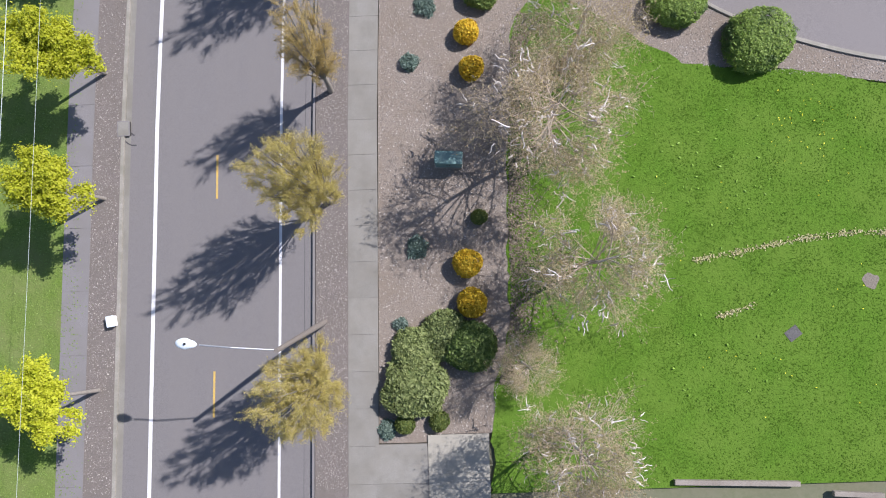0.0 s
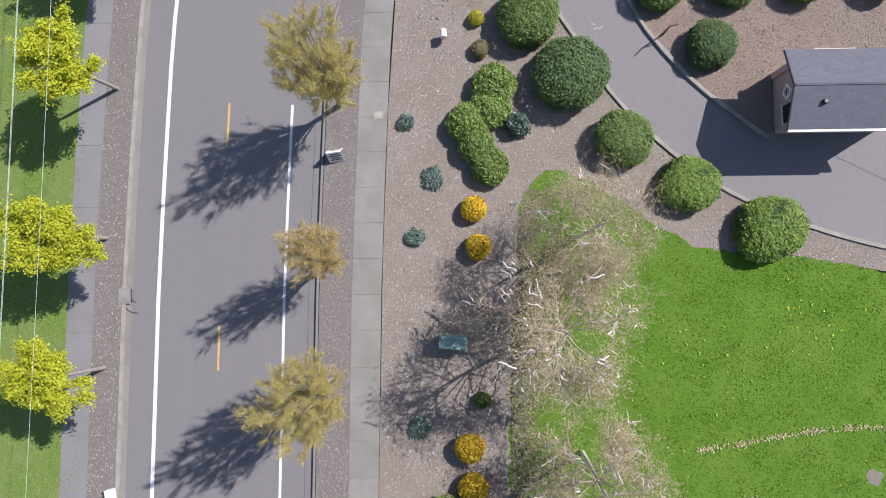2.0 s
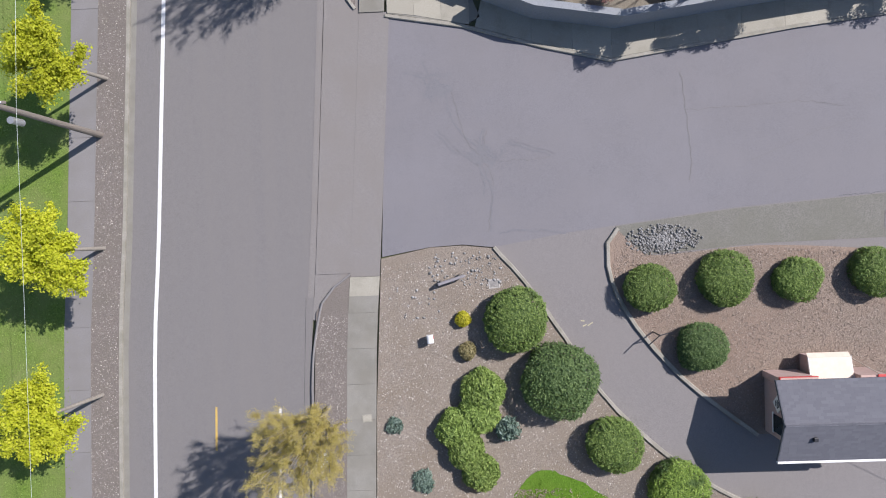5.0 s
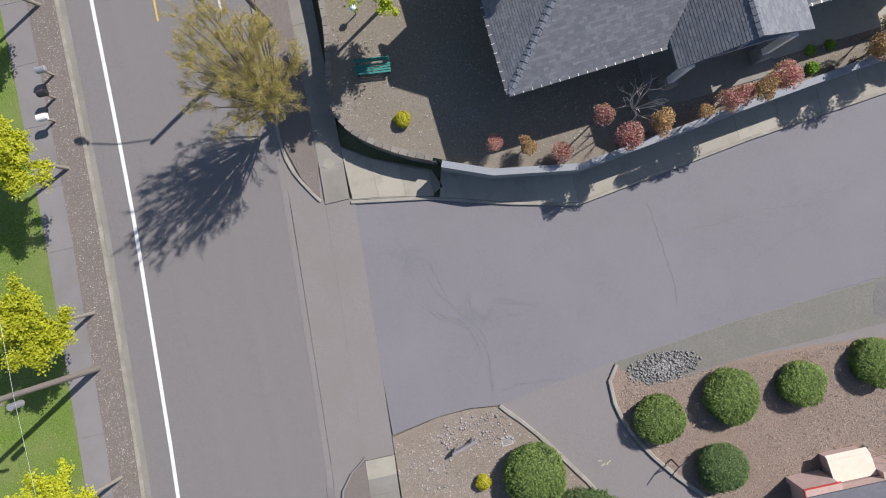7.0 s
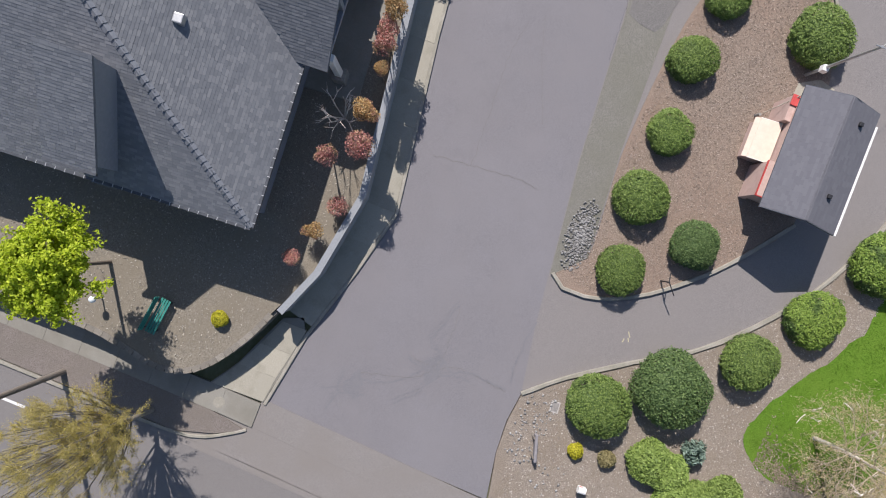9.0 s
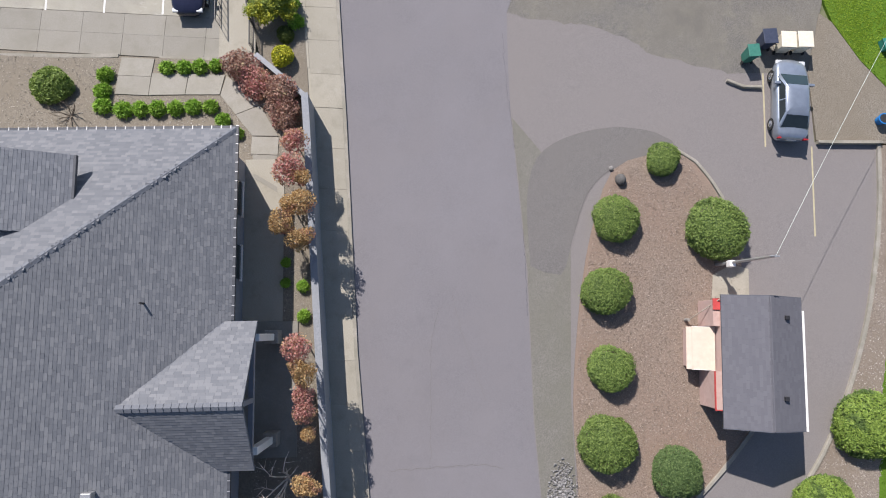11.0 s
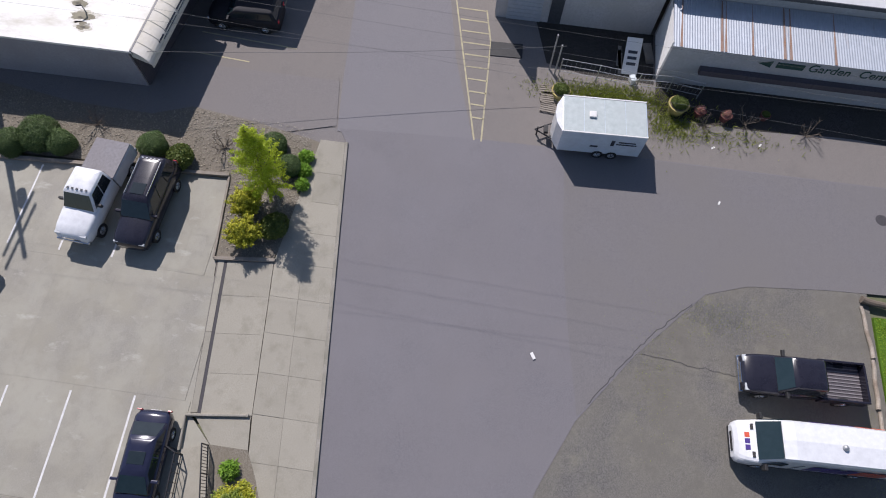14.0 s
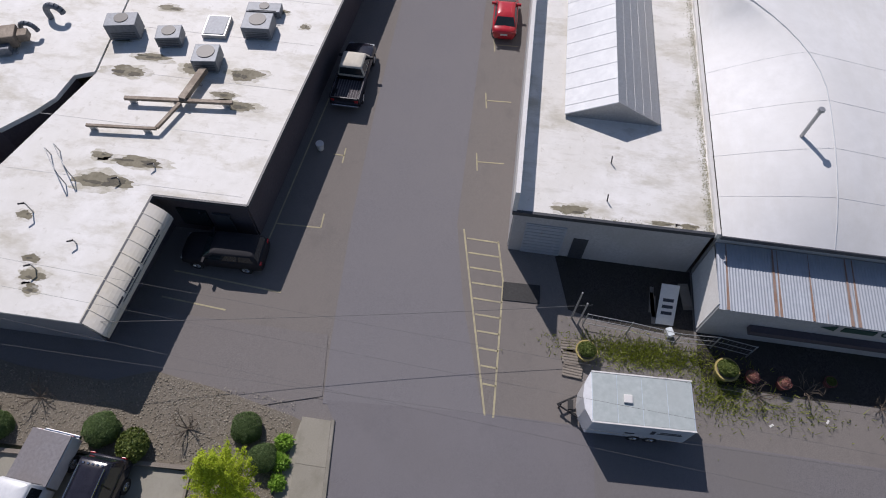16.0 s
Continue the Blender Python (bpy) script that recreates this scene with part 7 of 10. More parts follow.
def cabin(parent, xb0, xr0, xr1, xb1, wb, wr, zb, zr, paint, glass=None, rear=True, sides=2, rear_glass=None):
    """Greenhouse: belt from xb0 to xb1, roof from xr0 to xr1; screens and side windows as panes of their own."""
    glass = glass or GLASS_DARK
    bm = bmesh.new()
    levels = [(xb0, xb1, wb, zb - 0.1), (xb0, xb1, wb, zb), (xr0 - 0.06, xr1 + 0.1, wr + 0.05, zr - 0.06), (xr0 + 0.08, xr1 - 0.06, wr - 0.06, zr), (xr0 + 0.35, xr1 - 0.3, wr * 0.5, zr + 0.03)]
    rings = []
    for a, b, w, z in levels:
        c = 0.07
        rings.append([bm.verts.new(p) for p in ((a, -w + c, z), (a + c, -w, z), (b - c, -w, z), (b, -w + c, z), (b, w - c, z), (b - c, w, z), (a + c, w, z), (a, w - c, z))])
    for r, s in zip(rings, rings[1:]):
        for k in range(8):
            bm.faces.new((r[k], r[(k + 1) % 8], s[(k + 1) % 8], s[k]))
    bm.faces.new(rings[-1])
    bmesh.ops.recalc_face_normals(bm, faces=bm.faces)
    bmesh.ops.bevel(bm, geom=[e for e in bm.edges if e.calc_face_angle(0) > 0.25], offset=0.03, segments=2, affect='EDGES')
    cab = part("cabin", bm, paint, parent, smooth=True)
    B = {"fl": (xb1, wb - 0.07, zb), "fr": (xb1, -wb + 0.07, zb), "tl": (xr1 + 0.1, wr - 0.02, zr - 0.06), "tr": (xr1 + 0.1, -wr + 0.02, zr - 0.06)}
    quad_panel("windscreen", [mix(B["fl"], B["tl"], 0.06), mix(B["fr"], B["tr"], 0.06), mix(B["fr"], B["tr"], 0.94), mix(B["fl"], B["tl"], 0.94)], GLASS_GREEN, parent)
    if rear:
        a, b, c, d = (xb0, wb - 0.07, zb), (xb0, -wb + 0.07, zb), (xr0 - 0.06, wr - 0.02, zr - 0.06), (xr0 - 0.06, -wr + 0.02, zr - 0.06)
        quad_panel("rear_window", [mix(a, c, 0.1), mix(b, d, 0.1), mix(b, d, 0.9), mix(a, c, 0.9)], rear_glass or glass, parent)
    for s in (-1, 1):
        lo0, lo1 = Vector((xb0 + 0.07, s * wb, zb)), Vector((xb1 - 0.07, s * wb, zb))
        hi0, hi1 = Vector((xr0 + 0.01, s * (wr + 0.05), zr - 0.06)), Vector((xr1 + 0.03, s * (wr + 0.05), zr - 0.06))
        n = sides
        for k in range(n):
            s0, s1 = 0.05 + 0.9 * k / n + 0.012, 0.05 + 0.9 * (k + 1) / n - 0.012
            q = [lo0.lerp(lo1, s0), lo0.lerp(lo1, s1), hi0.lerp(hi1, s1), hi0.lerp(hi1, s0)]
            q = [q[0].lerp(q[3], 0.08), q[1].lerp(q[2], 0.08), q[1].lerp(q[2], 0.88), q[0].lerp(q[3], 0.88)]
            quad_panel("side_window", q, glass, parent)
    return cab


def lamps_mirrors(t, xf, xr, w, zf, zr_, xm, wm, zm, paint):
    for s in (-1, 1):
        part("headlight", boxm(xf - 0.22, xf + 0.005, min(s * w * 0.55, s * w * 0.92), max(s * w * 0.55, s * w * 0.92), zf - 0.09, zf + 0.05, 0.03), HEADLAMP, t)
        part("tail_light", boxm(xr - 0.02, xr + 0.05, min(s * w * 0.72, s * w * 0.95), max(s * w * 0.66, s * w * 0.95), zr_ - 0.1, zr_ + 0.1, 0.03), TAIL_RED, t)
        part("wing_mirror", boxm(xm - 0.07, xm + 0.07, min(s * (wm - 0.12), s * (wm + 0.22)), max(s * (wm - 0.12), s * (wm + 0.22)), zm - 0.08, zm + 0.1, 0.03), paint, t)


def raise_body(t, f):
    """A taller body on the same wheels."""
    for ob in t.children:
        if not ob.name.startswith("wheel"):
            for o in (ob, *ob.children):
                for v in o.data.vertices:
                    v.co.z *= f
    return t


def sedan(m, paint, label, L=4.6, sunroof=False, glass=None):
    t = empty("sedan", m, label, "car")
    w = 0.9
    st = [(-2.3, .5, .35, .78), (-2.24, .7, .26, .9), (-2.0, .84, .22, .98), (-1.2, .9, .2, .99), (0, .9, .2, .97), (0.9, .9, .2, .95), (1.4, .89, .2, .9), (1.85, .84, .22, .81), (2.12, .72, .26, .71), (2.25, .55, .3, .63), (2.3, .4, .36, .57)]
    k = L / 4.6
    part("body", loft([body_section(x * k, a, b, c) for x, a, b, c in st]), paint, t, smooth=True)
    cabin(t, -1.8 * k, -1.0 * k, 0.42 * k, 1.3 * k, 0.8, 0.57, 0.97, 1.42, paint, glass, True, 2, GLASS_DARK)
    for x in (-1.35 * k, 1.4 * k):
        for y in (-0.9, 0.9):
            wheel(t, x, y, 0.32)
    lamps_mirrors(t, 2.2 * k, -2.3 * k, 0.86, 0.66, 0.82, 0.72 * k, 0.86, 1.0, paint)
    part("number_plate", boxm(-2.33 * k, -2.3 * k, -0.25, 0.25, 0.62, 0.74), TRIM_WHITE, t)
    if sunroof:
        part("sunroof", boxm(-0.45, 0.1, -0.38, 0.38, 1.44, 1.462, 0.01), GLASS_DARK, t)
    return t


def suv(m, paint, label, L=4.9, W=0.95, H=1.8, rails=True):
    t = empty("suv", m, label, "car")
    k = L / 4.9
    st = [(-2.45, .85, .4, 1.05), (-2.38, .92, .3, 1.12), (-1.5, .95, .28, 1.12), (0.8, .95, .28, 1.1), (1.3, .94, .28, 1.07), (2.0, .92, .3, 1.0), (2.32, .86, .34, .92), (2.45, .7, .42, .78)]
    part("body", loft([body_section(x * k, a, b, c) for x, a, b, c in st]), paint, t, smooth=True)
    cabin(t, -2.35 * k, -2.05 * k, 0.35 * k, 1.1 * k, 0.88, 0.68, 1.1, H, paint, None, True, 3)
    for x in (-1.45 * k, 1.5 * k):
        for y in (-0.95, 0.95):
            wheel(t, x, y, 0.37, 0.25)
    lamps_mirrors(t, 2.36 * k, -2.46 * k, 0.9, 0.85, 1.0, 0.85 * k, 0.93, 1.15, paint)
    if rails:
        for s in (-1, 1):
            bm = bmesh.new()
            rod(bm, (-1.9, s * 0.6, H + 0.05), (0.2, s * 0.6, H + 0.05), 0.025, 0.025, 6)
            part("roof_rail", bm, CHROME, t)
        part("sunroof", boxm(-0.5, 0.15, -0.36, 0.36, H + 0.02, H + 0.045, 0.01), GLASS_DARK, t)
        for y in (-0.45, -0.22, 0, 0.22, 0.45):
            part("roof_marker", boxm(-2.05, -1.98, y - 0.05, y + 0.05, H + 0.01, H + 0.04), CHROME, t)
    return t


def pickup(m, paint, label, L=6.0, cover=None, crew=True, markers=False, W=1.0, cab=None):
    t = empty("pickup_truck", m, label, "pickup truck")
    k = L / 6.0
    st = [(-0.62, .98, .42, 1.18), (0.8, 1.0, .4, 1.18), (1.6, 1.0, .4, 1.16), (2.3, .98, .4, 1.1), (2.75, .93, .42, 1.02), (2.95, .82, .5, .88)]
    part("body", loft([body_section(x * k, a * W, b, c) for x, a, b, c in st]), paint, t, smooth=True)
    xr0 = -0.5 if crew else 0.1
    cabin(t, -0.75 * k, -0.62 * k, 0.75 * k, 1.45 * k, 0.9 * W, 0.7 * W, 1.17, 1.88, cab or paint, None, True, 2)
    x0, x1 = -3.0 * k, -0.7 * k
    part("bed_floor", boxm(x0 + 0.08, x1 - 0.02, -0.88 * W, 0.88 * W, 0.62, 0.72), STUCCO_DARK if cover is None else BLACK_PLASTIC, t)
    for s in (-1, 1):
        part("bed_side", boxm(x0 + 0.02, x1, min(s * 0.89 * W, s * W), max(s * 0.89 * W, s * W), 0.5, 1.2, 0.03), paint, t)
    part("tailgate", boxm(x0, x0 + 0.1, -0.88 * W, 0.88 * W, 0.55, 1.18, 0.02), paint, t)
    part("rear_bumper", boxm(x0 - 0.16, x0 - 0.01, -0.9 * W, 0.9 * W, 0.5, 0.66, 0.03), CHROME, t)
    if cover is not None:
        part("bed_cover", boxm(x0 + 0.03, x1 + 0.02, -0.97 * W, 0.97 * W, 1.21, 1.26, 0.02), cover, t, "grey folding bed cover")
    else:
        for y in np.arange(-0.75, 0.8, 0.17):
            part("bed_rib", boxm(x0 + 0.1, x1 - 0.04, y * W, y * W + 0.05, 0.721, 0.75), STUCCO_GREY, t)
    for x in (-1.95 * k, 1.95 * k):
        for y in (-1.0 * W, 1.0 * W):
            wheel(t, x, y, 0.4, 0.27)
    lamps_mirrors(t, 2.86 * k, x0 - 0.01, 0.95 * W, 0.95, 0.95, 1.05 * k, 0.97 * W, 1.3, BLACK_PLASTIC)
    part("front_bumper", boxm(2.8 * k, 3.02 * k, -0.9 * W, 0.9 * W, 0.45, 0.66, 0.05), CHROME, t)
    part("grille", boxm(2.9 * k, 2.985 * k, -0.5 * W, 0.5 * W, 0.68, 0.9, 0.02), CHROME, t)
    if markers:
        for y in (-0.5, -0.25, 0, 0.25, 0.5):
            part("roof_marker", boxm(0.62 * k, 0.72 * k, y - 0.05, y + 0.05, 1.88, 1.91), TRIM_DARK, t)
    return t


def delivery_van(m, label):
    t = empty("delivery_van", m, label, "van")
    w = 1.0
    st = [(-3.5, .92, .45, 2.55), (-3.44, .98, .38, 2.62), (-1.0, .99, .36, 2.66), (1.5, .99, .36, 2.64), (1.92, .98, .36, 2.5)]
    secs = []
    for x, a, b, c in st:
        secs.append((x, [(a * 0.9, b), (a, b + 0.2), (a, 1.2), (a * 0.97, 1.8), (a * 0.9, c - 0.2), (a * 0.82, c - 0.04), (0, c + 0.03)]))
    secs.append((2.72, [(0.9, .36), (0.99, .55), (0.99, 1.1), (0.95, 1.4), (0.9, 1.45), (0.82, 1.48), (0, 1.5)]))
    secs.append((3.2, [(0.8, .4), (0.94, .55), (0.95, .98), (0.9, 1.16), (0.84, 1.24), (0.7, 1.29), (0, 1.34)]))
    secs.append((3.38, [(0.7, .42), (0.88, .55), (0.89, .88), (0.84, 1.02), (0.76, 1.1), (0.6, 1.16), (0, 1.22)]))
    secs.append((3.5, [(0.5, .45), (0.7, .55), (0.72, .76), (0.66, .86), (0.58, .92), (0.45, .96), (0, 1.02)]))
    part("body", loft(secs), CAR_WHITE, t)
    quad_panel("windscreen", [(2.68, 0.84, 1.56), (2.68, -0.84, 1.56), (1.98, -0.8, 2.45), (1.98, 0.8, 2.45)], GLASS_GREEN, t, 0.05)
    part("grille", boxm(3.45, 3.53, -0.45, 0.45, 0.66, 0.84, 0.02), BLACK_PLASTIC, t)
    for s in (-0.62, 0.62):
        bm = box(bmesh.new(), 2.78, 2.9, s - 0.13, s + 0.13, 0.0, 0.02)
        for v in bm.verts:
            v.co.z += 1.5 - (v.co.x - 2.72) * 0.333
        part("hood_vent", bm, BLACK_PLASTIC, t)
    for a, b in ((1.0, 1.06), (-0.5, -0.46)):
        for s in (-1, 1):
            part("door_seam", boxm(a, b, min(s * .988, s * .997), max(s * .988, s * .997), 0.5, 2.2), DARK_MARK, t)
    for s in (-1, 1):
        quad_panel("side_window", [(2.5, s * 0.97, 1.45), (1.65, s * 0.99, 1.45), (1.65, s * 0.96, 2.05), (2.02, s * 0.95, 2.05)], GLASS_DARK, t, 0.02)
        part("headlight", boxm(3.1, 3.4, min(s * .55, s * .86), max(s * .55, s * .86), .8, .98, 0.04), HEADLAMP, t)
        part("tail_light", boxm(-3.52, -3.42, min(s * .82, s * .96), max(s * .82, s * .96), 1.0, 1.6, 0.02), TAIL_RED, t)
        part("wing_mirror", boxm(2.35, 2.5, min(s * 1.0, s * 1.28), max(s * 1.0, s * 1.28), 1.3, 1.65, 0.03), BLACK_PLASTIC, t)
        part("side_moulding", boxm(-3.4, 2.4, min(s * .985, s * 1.015), max(s * .985, s * 1.015), .62, .74), BLACK_PLASTIC, t)
        for a, b, m_ in ((-2.95, -2.35, ORANGE), (-2.25, -1.6, ORANGE), (-1.5, -0.95, PURPLE), (-0.85, -0.3, PURPLE), (-0.2, 0.5, PURPLE)):
            part("logo_shape", boxm(a, b, min(s * .985, s * 1.004), max(s * .985, s * 1.004), 0.95, 2.05, 0.008), m_, t)
    for x in (-2.2, 2.3):
        for y in (-1.0, 1.0):
            wheel(t, x, y, 0.36, 0.24)
    bm = bmesh.new()
    bmesh.ops.create_uvsphere(bm, u_segments=12, v_segments=8, radius=0.14, matrix=Matrix.Translation((-0.6, 0.1, 2.7)))
    part("roof_vent", bm, GALV, t, smooth=True)
    for k, m_ in enumerate((PURPLE, PURPLE, ORANGE)):
        bm = box(bmesh.new(), 2.95, 3.15, 0.2 - 0.28 * k, 0.42 - 0.28 * k, -0.004, 0.006)
        for v in bm.verts:
            v.co.z += 1.5 - (v.co.x - 2.72) * 0.333
        part("logo_shape", bm, m_, t)
    part("front_bumper", boxm(3.2, 3.52, -0.74, 0.74, 0.36, 0.56, 0.06), BLACK_PLASTIC, t)
    return t


sedan(pose(34.5, 16.45, 0, 0, 0, -2), CAR_SILVER, "silver-blue four-door sedan parked on the loop drive", 4.55)
sedan(pose(39.95, 48.95, 0.07, 0, 0, 183), CAR_NAVY, "dark navy sedan with sunroof in a parking bay", 4.7, True)
pickup(pose(48.15, 18.7, 0, 0, 0, 92), CAR_BLACK, "black pickup truck with an open ribbed bed", 6.0)
delivery_van(pose(44.85, 18.75, 0, 0, 0, 92), "white high-roof delivery van with purple and orange side shapes")
raise_body(pickup(pose(52.95, 55.9, 0.07, 0, 0, 176), CAR_WHITE, "white pickup truck with a grey bed cover", 5.9, STUCCO_GREY, True, True), 1.24)
raise_body(suv(pose(52.7, 53.0, 0.07, 0, 0, 178), CAR_BLACK, "black suv with roof rails in a parking bay", 5.2), 1.18)
suv(pose(47.9, 61.9, 0.07, 0, 0, -105), CAR_WHITE, "white car standing in the parking lot", 4.6, 0.92, 1.5, False)
sedan(pose(89.2, 37.9, 0, 0, 0, 2), CAR_RED, "red car parked along the alley", 4.5)
pickup(pose(81.5, 47.45, 0, 0, 0, 0), CAR_BLACK, "old dark pickup with a cream cab roof", 5.6, cab=CREAM_PALE)
suv(pose(66.8, 51.5, 0, 0, 0, 92), CAR_DULL, "dark car standing in the building's shade", 4.6, 0.92, 1.6, False)


def cargo_trailer():
    t = empty("cargo_trailer", pose(61.1, 29.1, 0, 0, 0, 92.5), "white enclosed cargo trailer with a panelled roof", "trailer")
    part("body", boxm(-2.4, 2.3, -1.22, 1.22, 0.42, 2.3, 0.05), CAR_BLUEWHITE, t)
    bm = bmesh.new()
    prof = [(2.3, -1.22), (2.62, -0.6), (2.7, 0), (2.62, 0.6), (2.3, 1.22)]
    lo = [bm.verts.new((x, y, 0.45)) for x, y in prof]
    hi = [bm.verts.new((x, y, 2.24)) for x, y in prof]
    bm.faces.new(hi)
    bm.faces.new(lo[::-1])
    for k in range(5):
        j = (k + 1) % 5
        bm.faces.new((lo[k], lo[j], hi[j], hi[k])[::-1])
    bmesh.ops.recalc_face_normals(bm, faces=bm.faces)
    part("nose", bm, CAR_WHITE, t)
    for k in range(4):
        part("roof_panel", boxm(-2.33 + k * 1.16, -2.33 + (k + 1) * 1.16 - 0.04, -1.14, 1.14, 2.305, 2.325), TRAILER_ROOF, t)
    for s in (-1, 1):
        part("roof_trim", boxm(-2.4, 2.3, min(s * 1.16, s * 1.23), max(s * 1.16, s * 1.23), 2.3, 2.34), TRIM_WHITE, t)
    part("roof_vent", boxm(0.45, 0.85, -0.2, 0.2, 2.326, 2.45, 0.04), TRIM_WHITE, t)
    for x in (-0.85, -0.05):
        for y in (-1.25, 1.25):
            wheel(t, x, y, 0.33, 0.2)
    for s in (-1, 1):
        bm = bmesh.new()
        rod(bm, (2.5, s * 0.6, 0.5), (3.6, 0, 0.5), 0.05, 0.05, 6)
        part("tongue", bm, BLACK_METAL, t)
    bm = bmesh.new()
    rod(bm, (3.45, 0, 0.0), (3.45, 0, 0.75), 0.05, 0.05, 8)
    part("jack", bm, BLACK_METAL, t)
    part("battery_box", boxm(2.85, 3.1, -0.25, 0.25, 0.5, 0.72, 0.02), BLACK_PLASTIC, t)
    part("side_mark", boxm(-0.75, -0.55, 1.222, 1.232, 1.3, 1.8), DARK_MARK, t)
    for z0, a, b in ((1.62, -1.9, -0.95), (1.42, -2.0, -0.85)):
        part("writing_bar", boxm(a, b, 1.222, 1.232, z0, z0 + 0.11), DARK_MARK, t)
    part("side_plate", boxm(0.1, 0.55, 1.222, 1.232, 1.05, 1.2), DARK_MARK, t)
    part("door", boxm(-2.43, -2.405, -1.1, 1.1, 0.5, 2.2), CAR_WHITE, t)
    return t


cargo_trailer()


# ---- flat white-roofed building beside the alley ----
def roof_stain(parent, cx, cy, ra, rb, z, rng):
    """Dried puddle: a pale outer tide mark, a ragged silt patch and darker wet remains inside."""
    def outline(ox, oy, sx, sy, n=56):
        ph = rng.uniform(0, 6.28, 6)
        pts = []
        for k in range(n):
            a = 2 * math.pi * k / n
            r = 1 + sum(0.2 / f ** 0.55 * math.sin(f * a + p) for f, p in zip((2, 3, 5, 8, 13, 21), ph))
            pts.append((ox + sx * r * math.cos(a), oy + sy * r * math.sin(a)))
        return pts

    slab("water_stain", outline(cx, cy, rb * 1.2, ra * 1.15), z + 0.005, POND_RIM, 0.004, parent)
    slab("water_stain", outline(cx + rb * 0.05, cy, rb * 0.82, ra * 0.85), z + 0.01, POND, 0.004, parent)
    for _ in range(3 if ra > 1 else 1):
        ox, oy = cx + rng.uniform(-0.3, 0.3) * rb, cy + rng.uniform(-0.5, 0.5) * ra
        slab("water_stain", outline(ox, oy, rb * rng.uniform(0.15, 0.35), ra * rng.uniform(0.15, 0.35)), z + 0.015 + rng.uniform(0, 0.003), POND_DARK, 0.004, parent)


def white_building():
    b = empty("shop_building", pose(-0.35, -0.25, 0), "long flat white-roofed shop building with a curved awning", "building")
    z = 3.45
    roof = [(60.75, 75), (60.85, 55.78), (68.4, 55.33), (68.5, 50.15), (86.4, 48.9), (110, 47.4), (110, 66), (76.6, 62.2), (67.6, 64.75), (67.6, 75)]
    slab("roof_membrane", roof, z, MEMBRANE, 0.14, b)
    inner = [(61.1, 75), (61.3, 56.35), (68.75, 55.55), (68.85, 50.5), (110, 47.8), (110, 65.5), (76.6, 61.9), (67.3, 64.45), (67.3, 75)]
    ins = [(x, y) for x, y in inner]
    # South, inner and rear walls in near-black violet-grey, the west wall in lilac-grey
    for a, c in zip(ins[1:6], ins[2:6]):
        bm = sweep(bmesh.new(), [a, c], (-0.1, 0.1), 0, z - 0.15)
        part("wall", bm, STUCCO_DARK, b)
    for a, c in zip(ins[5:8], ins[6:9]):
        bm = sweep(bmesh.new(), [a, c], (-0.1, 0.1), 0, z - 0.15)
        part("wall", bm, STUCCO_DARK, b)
    bm = sweep(bmesh.new(), [ins[0], ins[1]], (-0.1, 0.1), 0, z - 0.15)
    part("wall", bm, STUCCO_LILAC, b)
    for a, c in zip(roof[1:5], roof[2:6]):
        bm = sweep(bmesh.new(), [a, c], (-0.06, 0.06), z - 0.2, z + 0.06)
        part("parapet_trim", bm, TRIM_DARK, b)
    # far flat roof behind, a step lower
    slab("roof_rear", [(76.6, 62.25), (110, 66.05), (110, 90), (71.4, 90), (71.4, 65.6), (73.0, 64.3), (74.2, 63.6), (76.1, 63.35)], z + 0.1, MEMBRANE, 0.3, b)
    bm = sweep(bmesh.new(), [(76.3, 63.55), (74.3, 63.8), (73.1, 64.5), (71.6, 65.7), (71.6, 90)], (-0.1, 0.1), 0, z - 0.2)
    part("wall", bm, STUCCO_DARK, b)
    for k in range(10):
        x = 69 + k * 4.0
        bm = sweep(bmesh.new(), [(x, 63.3 if x > 77 else 64.0), (x + 0.02, 50.6 - (x - 69) * 0.07)], (-0.012, 0.012), z + 0.002, z + 0.008)
        part("roof_seam", bm, SEAM_PALE, b)
    # stains where water stood
    rng = np.random.default_rng(12)
    for cx, cy, ra, rb in ((68.9, 58.35, 1.75, .6), (70.4, 57.0, 1.7, .42), (70.6, 59.2, .6, .3), (77.0, 60.4, 1.35, .5), (78.4, 59.4, 1.3, .36), (77.8, 56.6, .75, .5), (77.8, 53.2, 1.1, .6), (75.3, 52.9, 1.3, .4), (76.0, 54.0, .8, .35), (62.9, 59.3, .7, .4), (62.2, 59.0, .5, .3), (63.8, 59.8, .5, .3), (66.2, 61.4, .5, .3), (83.8, 52.8, .7, .25), (79.7, 62.0, .7, .3), (81.0, 64.5, .9, .3), (83.0, 60.0, .9, .3), (82.6, 50.8, .4, .25)):
        roof_stain(b, cx, cy, ra, rb, z, rng)
    # barrel awning over the entrance
    bm = bmesh.new()

    def awning_at(u, a, grow=0.0):
        top = Vector((60.9 + 7.05 * u, 55.9 - 0.47 * u, z + 0.06))
        low = Vector((60.54 + 7.06 * u, 54.69 - 0.49 * u, z - 0.5))
        return Vector((top.x + (low.x - top.x) * math.sin(a), top.y + (low.y - top.y) * math.sin(a) * (1 + grow), low.z + (top.z - low.z) * math.cos(a) * (1 + grow) + grow * 0.2))

    angs = np.linspace(0, math.pi / 2, 9)
    vs = [[bm.verts.new(awning_at(u, a)) for u in np.linspace(0, 1, 9)] for a in angs]
    for r, s in zip(vs, vs[1:]):
        for k in range(8):
            bm.faces.new((r[k], r[k + 1], s[k + 1], s[k]))
